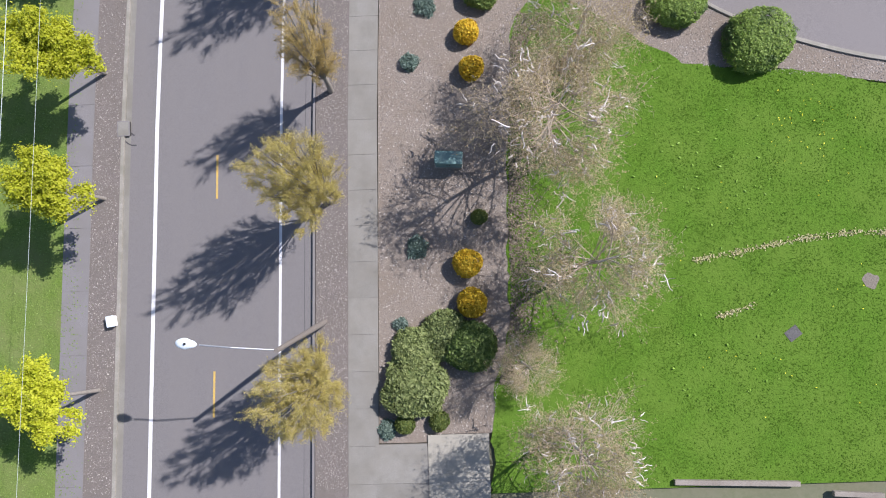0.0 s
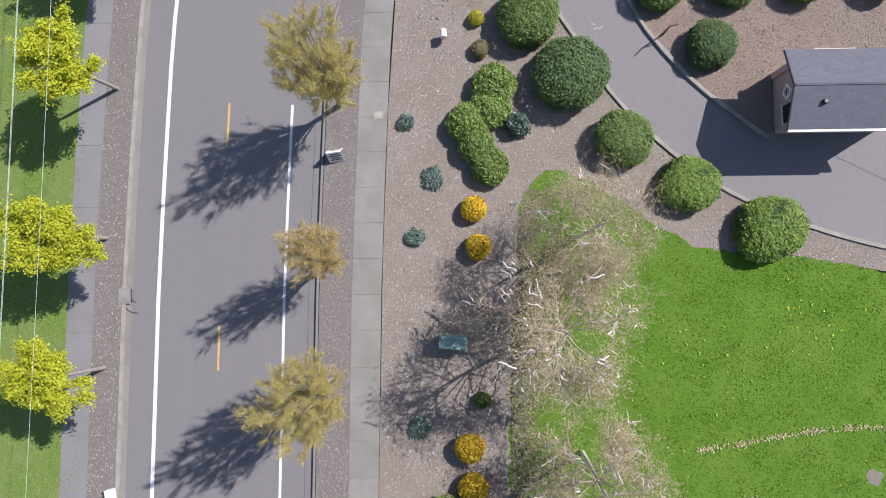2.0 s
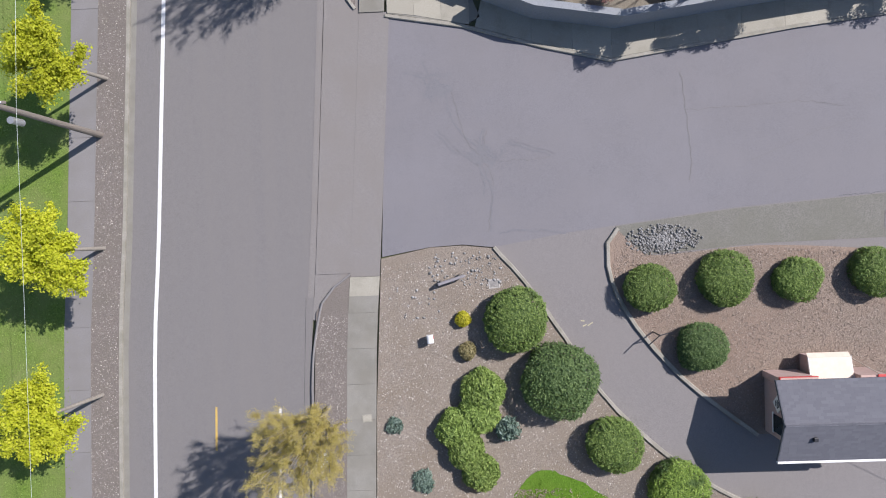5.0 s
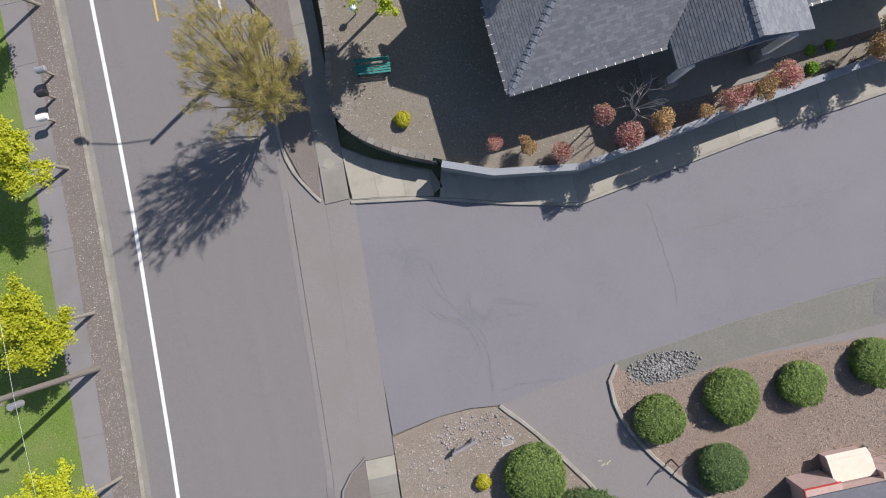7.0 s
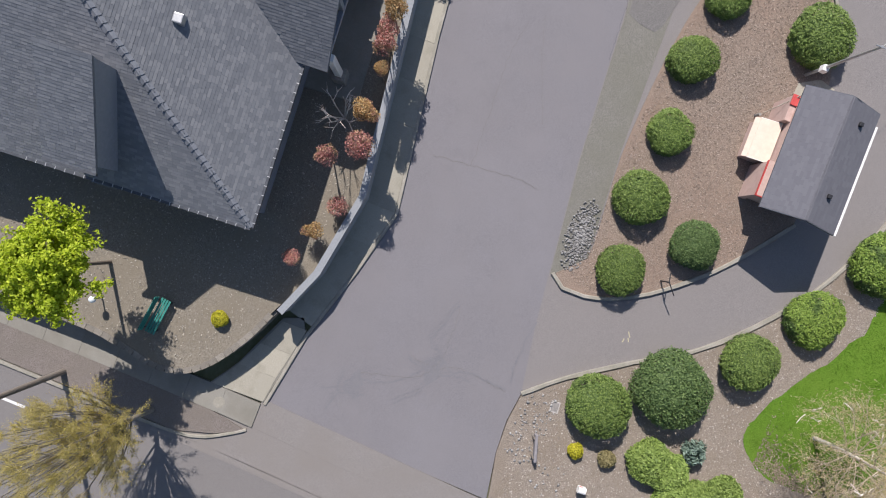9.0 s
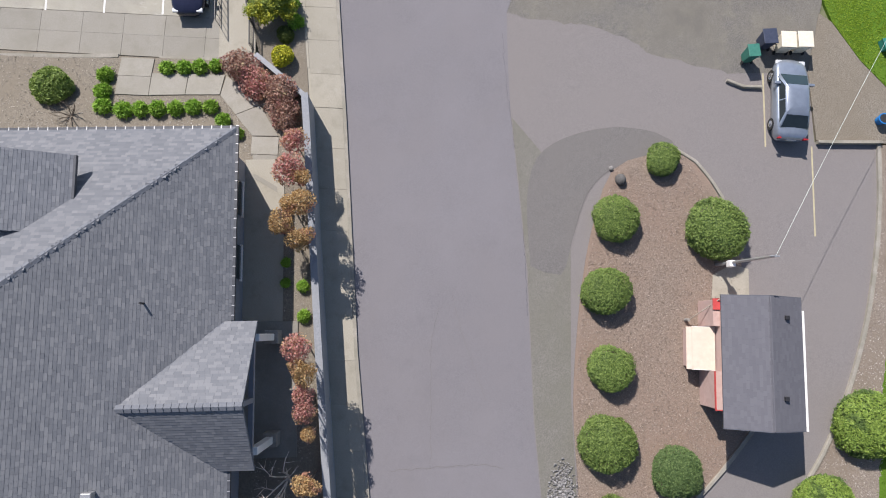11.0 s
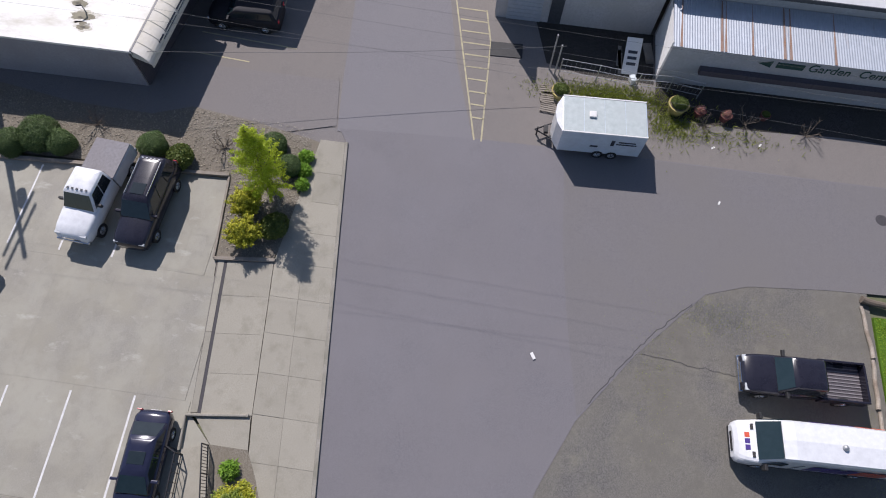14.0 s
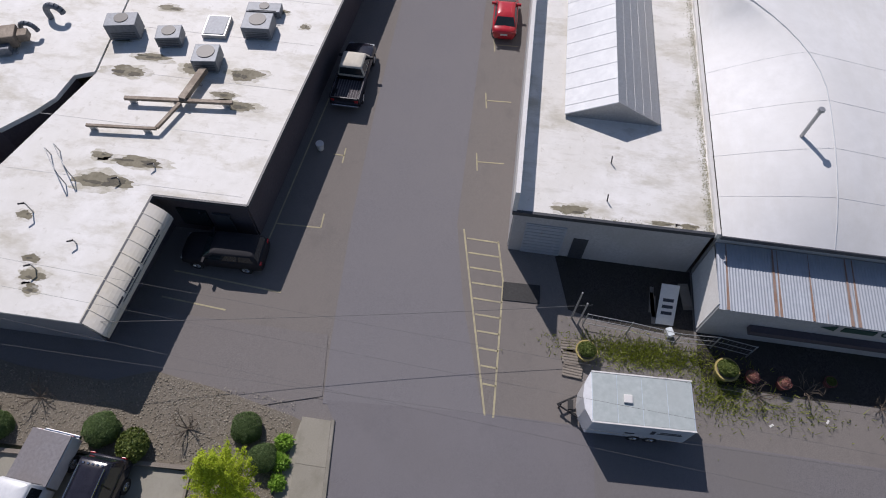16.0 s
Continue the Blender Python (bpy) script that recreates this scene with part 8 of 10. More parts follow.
    for e in (0, 8):
        bm.faces.new([r[e] for r in vs] + [bm.verts.new((vs[0][e].co.x, vs[0][e].co.y, z - 0.5))])
    aw = part("awning", bm, CREAM_PALE, b, "cream curved fabric awning with seams")
    for u in np.linspace(0.1, 0.9, 8):
        seg = [awning_at(u, a, 0.02) for a in np.linspace(0.05, math.pi / 2, 7)]
        bm = bmesh.new()
        for p, q in zip(seg, seg[1:]):
            rod(bm, p, q, 0.016, 0.016, 5)
        part("awning_rib", bm, CREAM_PALE, aw)
    for u0, u1, a0, a1 in ((0.2, 0.29, 1.14, 1.28), (0.32, 0.53, 1.14, 1.28), (0.56, 0.85, 1.14, 1.28), (0.26, 0.52, 1.4, 1.49), (0.55, 0.82, 1.4, 1.49)):
        bm = bmesh.new()
        v = [bm.verts.new(awning_at(u, a, 0.012)) for u, a in ((u0, a1), (u1, a1), (u1, a0), (u0, a0))]
        bm.faces.new(v)
        part("writing_bar", bm, DARK_MARK, aw)
    bm = sweep(bmesh.new(), [(60.6, 54.7), (67.6, 54.2)], (-0.03, 0.03), z - 0.8, z - 0.5)
    part("awning_valance", bm, CREAM_PALE, aw)
    part("door", boxm(68.55, 68.66, 51.6, 52.6, 0.02, 2.1), TRIM_DARK, b)
    part("shop_window", boxm(68.55, 68.66, 52.9, 54.6, 0.7, 2.2), GLASS_DARK, b)
    return b


white_building()


def hvac(x, y, z, sx, sy, sz, turn, label="grey rooftop air conditioning unit"):
    t = empty("rooftop_unit", pose(x - 0.3, y - 0.2, z, 0, 0, turn), label, "air conditioner", "rooftop units")
    part("casing", boxm(-sx / 2, sx / 2, -sy / 2, sy / 2, 0.1, sz, 0.03), HVAC, t)
    bm = bmesh.new()
    rod(bm, (0.1, 0, sz), (0.1, 0, sz + 0.04), min(sx, sy) * 0.36, None, 18)
    part("fan_ring", bm, BLACK_METAL, t)
    for s in (-1, 1):
        part("curb_rail", boxm(-sx / 2, sx / 2, s * sy * 0.4 - 0.05, s * sy * 0.4 + 0.05, 0, 0.1), GALV, t)
    for k in range(4):
        part("louvre", boxm(-sx / 2 - 0.012, -sx / 2 + 0.0, -sy * 0.4, sy * 0.4, 0.2 + k * 0.13, 0.26 + k * 0.13), TRIM_DARK, t)
    return t


ZR = 3.45
hvac(78.3, 55.6, ZR, 1.5, 1.5, 0.95, 8)
hvac(81.6, 53.4, ZR, 1.5, 1.8, 0.95, 5)
hvac(79.9, 58.6, ZR, 1.2, 1.5, 0.8, 12)
hvac(80.1, 61.6, ZR, 1.2, 1.9, 1.2, 12)
hvac(83.4, 53.6, ZR, 0.9, 2.2, 0.55, 5)
sk = empty("skylight", pose(81.2, 56.0, ZR, 0, 0, 5), "glazed rooftop skylight hatch", "skylight")
part("kerb_frame", boxm(-0.95, 0.95, -0.75, 0.75, 0, 0.3, 0.02), GALV, sk)
part("pane", boxm(-0.85, 0.85, -0.65, 0.65, 0.305, 0.34, 0.01), HVAC, sk)


def duct_run():
    t = empty("rooftop_duct", pose(-0.3, -0.2, 0), "weathered sheet metal ducts on low supports", "duct")
    for a, b, w in (((77.4, 55.5), (74.8, 55.9), 0.42), ((74.5, 59.3), (75.1, 53.0), 0.22), ((72.2, 60.6), (72.55, 56.6), 0.16), ((72.6, 56.6), (74.6, 56.0), 0.2)):
        bm = sweep(bmesh.new(), [a, b], (-w / 2, w / 2), ZR + 0.3, ZR + 0.3 + w * 0.8)
        bmesh.ops.recalc_face_normals(bm, faces=bm.faces)
        part("duct", bm, DUCT, t)
    for x, y in ((74.55, 58.9), (75.05, 53.4), (74.8, 56.3), (72.25, 60.3), (72.5, 57.2), (76.5, 55.65)):
        part("support", boxm(x - 0.06, x + 0.06, y - 0.2, y + 0.2, ZR, ZR + 0.3), GALV, t)
    return t


duct_run()
for x, y, hgt in ((66.4, 61.0, 0.8), (63.2, 59.2, 0.5), (64.9, 57.9, 0.35), (70.2, 55.9, 0.3), (69.0, 57.4, 0.3)):
    t = empty("roof_vent_pipe", pose(x - 0.3, y - 0.2, ZR if y < 63 else ZR + 0.1), "dark bent vent pipe on the white roof", "vent pipe", "roof vent pipes")
    bm = bmesh.new()
    rod(bm, (0, 0, 0), (0, 0, hgt), 0.035, 0.035, 8)
    part("pipe", bm, GALV, t)
    bm = bmesh.new()
    rod(bm, (0, 0, hgt), (-0.18, 0.22, hgt + 0.1), 0.05, 0.04, 8)
    part("cowl", bm, BLACK_METAL, t)
for x, y, r, tall in ((80.4, 66.3, 0.2, 0.5), (78.7, 67.2, 0.15, 0.4)):
    t = empty("elbow_duct", pose(x, y, ZR + 0.1), "bent grey metal duct elbow on the white roof", "duct", "duct elbows")
    bend = [(0, 0.55 * math.cos(a), tall + 0.5 * math.sin(a)) for a in np.linspace(0, math.pi, 9)]
    bm = bmesh.new()
    rod(bm, (0, 0.55, 0), bend[0], r, r, 12)
    part("riser", bm, HVAC, t)
    for a, c in zip(bend, bend[1:]):
        bm = bmesh.new()
        rod(bm, a, c, r, r, 12)
        part("segment", bm, HVAC, t)
big = empty("rooftop_blower", pose(77.6, 68.3, ZR + 0.1, 0, 0, 20), "bulky weathered blower housing with side ducts on the roof", "blower")
part("housing", boxm(-0.6, 0.6, -0.9, 0.9, 0.15, 1.0, 0.08), DUCT, big)
part("motor_box", boxm(-1.15, -0.62, -0.5, 0.3, 0.1, 0.6, 0.04), HVAC, big)
part("outlet", boxm(-0.3, 0.35, -1.5, -0.91, 0.3, 0.8, 0.04), DUCT, big)
for s in (-0.7, 0.7):
    part("skid", boxm(-1.0, 0.6, s - 0.06, s + 0.06, 0, 0.149), GALV, big)
hoop = empty("roof_ladder", pose(68.2, 59.75, ZR, 0, 0, -46), "pale metal ladder rails curving onto the roof", "ladder")
for k in (-0.24, 0.24):
    bm = bmesh.new()
    rod(bm, (k, 0, 0), (k, 0.0, 0.8), 0.03, 0.03, 8)
    rod(bm, (k, 0.0, 0.8), (k, 0.22, 1.02), 0.03, 0.03, 8)
    rod(bm, (k, 0.22, 1.02), (k, 2.3, 0.8), 0.03, 0.03, 8)
    rod(bm, (k, 2.3, 0.8), (k, 2.5, 0.0), 0.03, 0.03, 8)
    part("hoop_rail", bm, GALV, hoop)


# ---- garden centre building ----
def garden_centre():
    b = empty("garden_centre", None, "white-roofed workshop building with barrel roof and lean-to canopy", "building")
    z = 4.0
    slab("roof_membrane", [(69.6, 36.0), (69.75, 25.7), (112, 25.7), (112, 36.6)], z, MEMBRANE, 0.15, b)
    part("wall_front", boxm(69.75, 70.0, 25.8, 35.9, 0, z - 0.16), STUCCO, b)
    bm = sweep(bmesh.new(), [(70.0, 35.85), (112, 36.4)], (-0.1, 0.1), 0, z - 0.16)
    part("wall_side", bm, STUCCO, b)
    bm = sweep(bmesh.new(), [(69.6, 35.95), (112, 36.55)], (-0.12, 0.12), z + 0.005, z + 1.65)
    part("parapet", bm, TRIM_WHITE, b)
    bm = sweep(bmesh.new(), [(69.6, 36.05), (69.75, 25.7)], (-0.08, 0.08), z - 0.2, z + 0.07)
    part("fascia", bm, TRIM_DARK, b)
    part("roller_door", boxm(69.7, 69.76, 33.0, 35.2, 0.0, 2.9), METAL_ROOF, b)
    for k in range(9):
        part("door_slat", boxm(69.67, 69.7, 33.05, 35.15, 0.05 + k * 0.31, 0.3 + k * 0.31), METAL_ROOF, b)
    part("doorway", boxm(69.7, 69.76, 31.7, 32.5, 0.0, 2.0), TRIM_DARK, b)
    # raised skylight house
    for s, m_ in ((1, METAL_WHITE), (-1, GALV)):
        bm = bmesh.new()
        y0, yr, h0, hr = 31.0 + s * 2.7, 31.0, z + 0.25, z + 1.6
        q = [(76.6, y0, h0), (100, y0 + 0.5, h0), (100, yr + 0.5, hr), (76.6 + (0 if s > 0 else 0), yr, hr)]
        a = [bm.verts.new(p) for p in q]
        c = [bm.verts.new((p[0], p[1], p[2] - 0.08)) for p in q]
        bm.faces.new(a)
        bm.faces.new(c[::-1])
        for k in range(4):
            j = (k + 1) % 4
            bm.faces.new((c[k], c[j], a[j], a[k]))
        bmesh.ops.recalc_face_normals(bm, faces=bm.faces)
        rp = part("monitor_roof", bm, m_, b)
        if s > 0:
            for k in range(12):
                x = 77.2 + k * 1.3
                bm = bmesh.new()
                rod(bm, (x, y0 + 0.02 * (x - 76.6), h0 + 0.005), (x, yr + 0.02 * (x - 76.6), hr + 0.005), 0.02, 0.02, 5)
                part("roof_batten", bm, METAL_WHITE, rp)
        else:
            for k in range(1, 5):
                w = k / 5
                bm = bmesh.new()
                rod(bm, (76.65, y0 + (yr - y0) * w, h0 + (hr - h0) * w + 0.006), (100, y0 + (yr - y0) * w + 0.5, h0 + (hr - h0) * w + 0.006), 0.016, 0.016, 5)
                part("sheet_seam", bm, GALV, rp)
    bm = bmesh.new()
    f = [bm.verts.new(p) for p in ((76.7, 28.4, z), (76.7, 33.6, z), (76.7, 33.6, z + 0.22), (76.7, 31.0, z + 1.54), (76.7, 28.4, z + 0.22))]
    g = [bm.verts.new((p.co.x + 0.1, p.co.y, p.co.z)) for p in f]
    bm.faces.new(f)
    bm.faces.new(g[::-1])
    for k in range(5):
        bm.faces.new((f[k], f[(k + 1) % 5], g[(k + 1) % 5], g[k]))
    bmesh.ops.recalc_face_normals(bm, faces=bm.faces)
    part("monitor_end", bm, GALV, b)
    for s in (28.4, 33.5):
        bm = sweep(bmesh.new(), [(76.8, s), (100, s + 0.5)], (-0.05, 0.05), z, z + 0.25)
        part("monitor_side", bm, GALV, b)
    part("roof_curb", boxm(69.6, 112, 25.56, 25.74, z - 0.1, z + 0.3), TRIM_WHITE, b)
    rng = np.random.default_rng(4)
    P = np.concatenate([np.stack([69.8 + 26 * rng.random(2200) ** 1.3, 25.8 + np.abs(rng.normal(0, 0.2, 2200))], 1), np.stack([69.75 + np.abs(rng.normal(0, 0.14, 90)), rng.uniform(25.8, 33.5, 90)], 1)])
    for cx, cy, ra, rb in ((70.15, 33.1, 1.0, 0.34), (70.0, 28.4, 0.7, 0.16), (70.0, 27.0, 0.6, 0.2)):
        roof_stain(b, cx, cy, ra, rb, z, rng)
    pts = np.stack([P[:, 0], P[:, 1], np.full(len(P), z + 0.012)], 1)
    tagged(leaves("roof_moss", pts, np.tile([0, 0, 1.0], (len(P), 1)), 0.05, L_ROOFMOSS, b, rng, 1.6, 0.12), kind="stuff")
    # shallow vaulted roof with a level front eave and a crest line
    bm = bmesh.new()
    y0, y1 = 6.0, 25.55

    def crest(x):
        return min(20.1 + 0.066 * max(0.0, x - 77.8) ** 2, 24.6)

    def vault_z(x, y):
        yc = crest(x)
        f = 1 - abs((y - yc) / (y1 - yc if y > yc else yc - y0)) ** (1.2 if y > yc else 1.02)
        return 4.4 + 2.5 * f * (1 - math.exp(-max(0.0, x - 69.42) / 4.5))

    def rows_at(x):
        return list(np.linspace(y0, crest(x), 12)) + list(np.linspace(crest(x), y1, 8))[1:]

    xs_ = [69.42, 70.6, 71.8, 73.2, 75, 77, 78.5, 79.7, 80.8, 81.8, 82.8, 83.8, 84.8, 86.1, 90, 100, 112]
    cols_ = [[bm.verts.new((x, y, vault_z(x, y))) for y in rows_at(x)] for x in xs_]
    for r, q in zip(cols_, cols_[1:]):
        for k in range(len(r) - 1):
            bm.faces.new((r[k], q[k], q[k + 1], r[k + 1]))
    vault = part("vault_roof", bm, MEMBRANE_CLEAN, b, "white membrane vaulted roof with seams", smooth=True)
    part("vault_end_wall", boxm(69.75, 69.95, y0, 25.5, 0, 4.34), STUCCO, b)
    part("vault_fascia", boxm(69.36, 69.43, y0, 25.6, 4.2, 4.45), TRIM_DARK, b)
    part("vault_side_wall", boxm(70.0, 112, y0 - 0.1, y0, 0, 4.38), STUCCO, b)
    for x in (71.9, 74.6, 77.6, 81.0):
        bm = bmesh.new()
        for ya, yb in zip(rows_at(x), rows_at(x)[1:]):
            rod(bm, (x, ya, vault_z(x, ya) + 0.002), (x, yb, vault_z(x, yb) + 0.002), 0.006, 0.006, 4, False)
        part("roof_seam", bm, METAL_WHITE, vault)
    bm = bmesh.new()
    for xa, xb_ in zip(xs_, xs_[1:]):
        rod(bm, (xa, crest(xa), vault_z(xa, crest(xa)) + 0.01), (xb_, crest(xb_), vault_z(xb_, crest(xb_)) + 0.01), 0.03, 0.03, 5, False)
    part("crest_seam", bm, METAL_WHITE, vault)
    # lean-to canopy with corrugated sheets
    xf, xb, zf_, zb_ = 66.0, 69.7, 3.12, 3.4
    y = 25.5
    k = 0
    while y > 2:
        bm = bmesh.new()
        w = 0.30
        cols = []
        for i in range(9):
            yy = y - w * i / 8
            dz = 0.011 * math.cos(2 * math.pi * i / 4)
            cols.append([bm.verts.new((xb, yy, zb_ + dz)), bm.verts.new((xf, yy, zf_ + dz))])
        for c, d in zip(cols, cols[1:]):
            bm.faces.new((c[0], c[1], d[1], d[0]))
        part("corrugated_sheet", bm, METAL_ROOF, b)
        y -= w
        k += 1
    for yy, w in ((22.7, .06), (22.45, .02), (19.1, .05), (18.75, .04), (25.0, .03), (20.9, .015), (13.0, .05), (16.2, .025)):
        bm = bmesh.new()
        q = [(xb - 0.05, yy), (xf + 0.02, yy + 0.12), (xf + 0.02, yy - w), (xb - 0.05, yy - w * 1.3)]
        v = [bm.verts.new((x, yy_, zf_ + (x - xf) * (zb_ - zf_) / (xb - xf) + 0.026)) for x, yy_ in q]
        bm.faces.new(v[::-1])
        part("rust_streak", bm, RUST, b)
    part("canopy_end", boxm(66.3, 69.6, 25.42, 25.48, 0.0, 3.1), METAL_WHITE, b)
    for k in range(14):
        zl = 0.2 + k * 0.215
        bm = bmesh.new()
        xl = 66.25
        v = [bm.verts.new(p) for p in ((xl, 25.53, zl), (69.6, 25.53, zl), (69.6, 25.49, zl + 0.21), (xl, 25.49, zl + 0.21))]
        w = [bm.verts.new((p.co.x, 25.48, p.co.z)) for p in v]
        bm.faces.new(v)
        for i in range(4):
            bm.faces.new((v[i], w[i], w[(i + 1) % 4], v[(i + 1) % 4]))
        bmesh.ops.recalc_face_normals(bm, faces=bm.faces)
        part("lapped_board", bm, TRIM_WHITE, b)
    part("canopy_wall", boxm(66.1, 66.25, 2, 25.48, 0.0, 3.05), STUCCO, b)
    part("sign_bar", boxm(66.05, 66.1, 17.75, 19.3, 2.36, 2.76), GREEN_MARK, b)
    for word, yw, size in (("Garden", 17.5, 0.8), ("Center", 14.6, 0.8)):
        cu = bpy.data.curves.new("sign_word", 'FONT')
        cu.body, cu.size, cu.extrude = word, size, 0.012
        ob = bpy.data.objects.new("sign_word", cu)
        me = bpy.data.meshes.new_from_object(ob)
        bpy.data.objects.remove(ob)
        finish("sign_word", me, GREEN_MARK, b).matrix_basis = Matrix(((0, 0, -1, 66.075), (-1, 0, 0, yw), (0, 1, 0, 2.34), (0, 0, 0, 1)))
    bm = bmesh.new()
    v = [bm.verts.new((66.07, yy, zz)) for yy, zz in ((20.4, 2.55), (19.6, 2.82), (19.6, 2.28))]
    bm.faces.new(v)
    part("sign_arrow", bm, GREEN_MARK, b)
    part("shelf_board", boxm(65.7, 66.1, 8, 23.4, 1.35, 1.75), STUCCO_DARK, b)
    return b


garden_centre()
fl = empty("flue_pipe", pose(75.4, 21.55, 6.25), "grey metal flue pipe with a cap on the barrel roof", "flue")
bm = bmesh.new()
rod(bm, (0, 0, -0.4), (0, 0, 1.5), 0.1, 0.1, 10)
part("pipe", bm, GALV, fl)
bm = bmesh.new()
rod(bm, (0, 0, 1.5), (0, 0, 1.62), 0.19, 0.16, 12)
part("cap", bm, GALV, fl)
for x, y, hgt in ((73.6, 31.0, 0.5), (71.0, 31.2, 0.5)):
    t = empty("roof_vent_pipe", pose(x, y, 4.0), "small dark vent pipe on the white roof", "vent pipe", "roof vent pipes")
    bm = bmesh.new()
    rod(bm, (0, 0, 0), (0.05, 0.05, hgt), 0.035, 0.035, 8)
    part("pipe", bm, BLACK_METAL, t)


# ---- grass, flowers and litter ----
LAWN_EDGE = [(3.1, -9.4), (3.6, -4.5), (4.46, -0.5), (4.5, 4.7), (4.9, 11.5), (4.97, 14.0), (5.6, 15.9), (6.6, 16.6), (8.5, 16.0), (11.0, 14.3), (13.6, 12.7), (14.9, 12.2), (19, 11.9), (24.5, 10.9), (32.5, 10.3), (35.6, 10.5), (37.2, 12.0),
             (39.4, 13.5), (41.0, 14.1), (52.2, 14.15), (52.4, 6), (50, -8.9)]


def in_poly(P, poly):
    x, y = P[:, 0], P[:, 1]
    ok = np.zeros(len(P), bool)
    for (x0, y0), (x1, y1) in zip(poly, poly[1:] + poly[:1]):
        ok ^= ((y0 > y) != (y1 > y)) & (x < (x1 - x0) * (y - y0) / (y1 - y0 + 1e-12) + x0)
    return ok


def blades(name, P, z, h, w, material, seed, label, category):
    """Short upright grass blades, one thin bent triangle pair each."""
    rng = np.random.default_rng(seed)
    n = len(P)
    a = rng.uniform(0, 2 * np.pi, n)
    hh = h * rng.uniform(0.5, 1.4, n)
    lean = rng.normal(0, 0.6, (n, 2)) * hh[:, None]
    base = np.stack([P[:, 0], P[:, 1], np.full(n, z)], 1)
    side = np.stack([np.cos(a) * w, np.sin(a) * w, np.zeros(n)], 1)
    tip = base + np.stack([lean[:, 0], lean[:, 1], hh], 1)
    mid = (base + tip) / 2 + np.stack([np.zeros(n), np.zeros(n), hh * 0.12], 1)
    verts = np.stack([base - side, base + side, mid + side * 0.8, tip, mid - side * 0.8], 1).reshape(-1, 3)
    faces = np.arange(5 * n).reshape(-1, 5)
    return tagged(raw(name, verts.tolist(), faces.tolist(), material), label, category, kind="stuff")


def flat_litter(name, P, z, size, material, seed, label, category, lift=0.03, tilt=0.35):
    rng = np.random.default_rng(seed)
    n = len(P)
    pts = np.stack([P[:, 0], P[:, 1], z + rng.uniform(0.01, lift, n)], 1)
    ob = leaves(name, pts, np.tile([0, 0, 1.0], (n, 1)), size, material, None, rng, 1.8, tilt)
    return tagged(ob, label, category, kind="stuff")


def clumped(n, x0, x1, y0, y1, seed, lobes=900, spread=0.35):
    rng = np.random.default_rng(seed)
    c = np.stack([rng.uniform(x0, x1, lobes), rng.uniform(y0, y1, lobes)], 1)
    P = c[rng.integers(0, lobes, n)] + rng.normal(0, spread, (n, 2))
    half = n // 2
    P[:half] = np.stack([rng.uniform(x0, x1, half), rng.uniform(y0, y1, half)], 1)
    return P


P = clumped(76000, 3.5, 37, -9.2, 16.6, 201, 1500, 0.3)
P = P[in_poly(P, LAWN_EDGE)]
bare = np.hypot(P[:, 0] - 22.66, P[:, 1] - 0.67) > 0.5 + 0.15 * np.sin(5 * np.arctan2(P[:, 1] - 0.67, P[:, 0] - 22.66))
flat_litter("lawn_grass", P[bare], 0.06, 0.045, L_LAWN, 202, "short vivid green blades of the mown lawn", "grass", 0.011, 0.3)
P = clumped(22000, -27, -18.2, -14, 60, 203, 900, 0.4)
flat_litter("verge_grass", P, 0.1, 0.055, L_VERGE, 204, "patchy roadside grass blades", "grass", 0.02, 0.3)
P = clumped(42000, 37, 52.3, 2, 14.1, 205, 700, 0.5)
P = P[in_poly(P, LAWN_EDGE)]
flat_litter("lawn_grass_far", P, 0.06, 0.06, L_LAWN_FAR, 206, "short vivid green lawn blades by the gravel lot", "grass", 0.02, 0.3)


rng = np.random.default_rng(210)
heads = np.concatenate([rng.normal(0, 1, (45, 2)) * (1.1, 0.9) + (20.2, 8.7), np.stack([rng.uniform(10, 34, 70), rng.uniform(-6, 10, 70)], 1)])
LITTER = leafy("fallen_catkin", ((0.13, 0.105, 0.07), (0.2, 0.165, 0.115), (0.3, 0.25, 0.18)), rough=0.95, trans=0.0)
erng = np.random.default_rng(214)
ey = erng.uniform(-4.0, 15.5, 9000)
ex = np.interp(ey, [-4.5, -0.5, 4.7, 11.5, 14.0, 15.9], [3.6, 4.46, 4.5, 4.9, 4.97, 5.6])
reach = 0.55 + 0.45 * np.sin(ey * 1.3) * np.sin(ey * 0.47 + 1)
flat_litter("birch_litter", np.stack([ex + np.abs(erng.normal(0, 1, 9000)) * (0.35 + reach), ey], 1), 0.075, 0.06, LITTER, 215, "fallen brown catkins thinning out over the lawn edge", "leaf litter", 0.02, 0.3)
flat_litter("dandelions", heads, 0.1, 0.05, L_FLOWER, 211, "scattered yellow dandelion heads in the lawn", "flowers", 0.06)
daisies = np.stack([rng.uniform(9, 18, 130), rng.uniform(-6, 10, 130)], 1)
flat_litter("pale_weeds", daisies, 0.1, 0.085, L_TUFT, 212, "scattered pale green weed rosettes in the lawn", "weeds", 0.04)
LINES = [[(13.96, 2.04), (15.7, 2.27), (18.0, 2.71), (20.0, 2.99), (22.0, 3.16), (23.6, 3.1)], [(14.9, -0.88), (16.8, -0.36)]]
Q = []
for line in LINES:
    d = np.array(dense(line, 0.06))
    amt = 0.35 + 0.65 * np.clip(np.sin(np.arange(len(d)) * 0.21) + np.sin(np.arange(len(d)) * 0.57), 0, 1)
    for p, am in zip(d, amt):
        Q.append(p + rng.normal(0, 0.085, (int(8 * am), 2)))
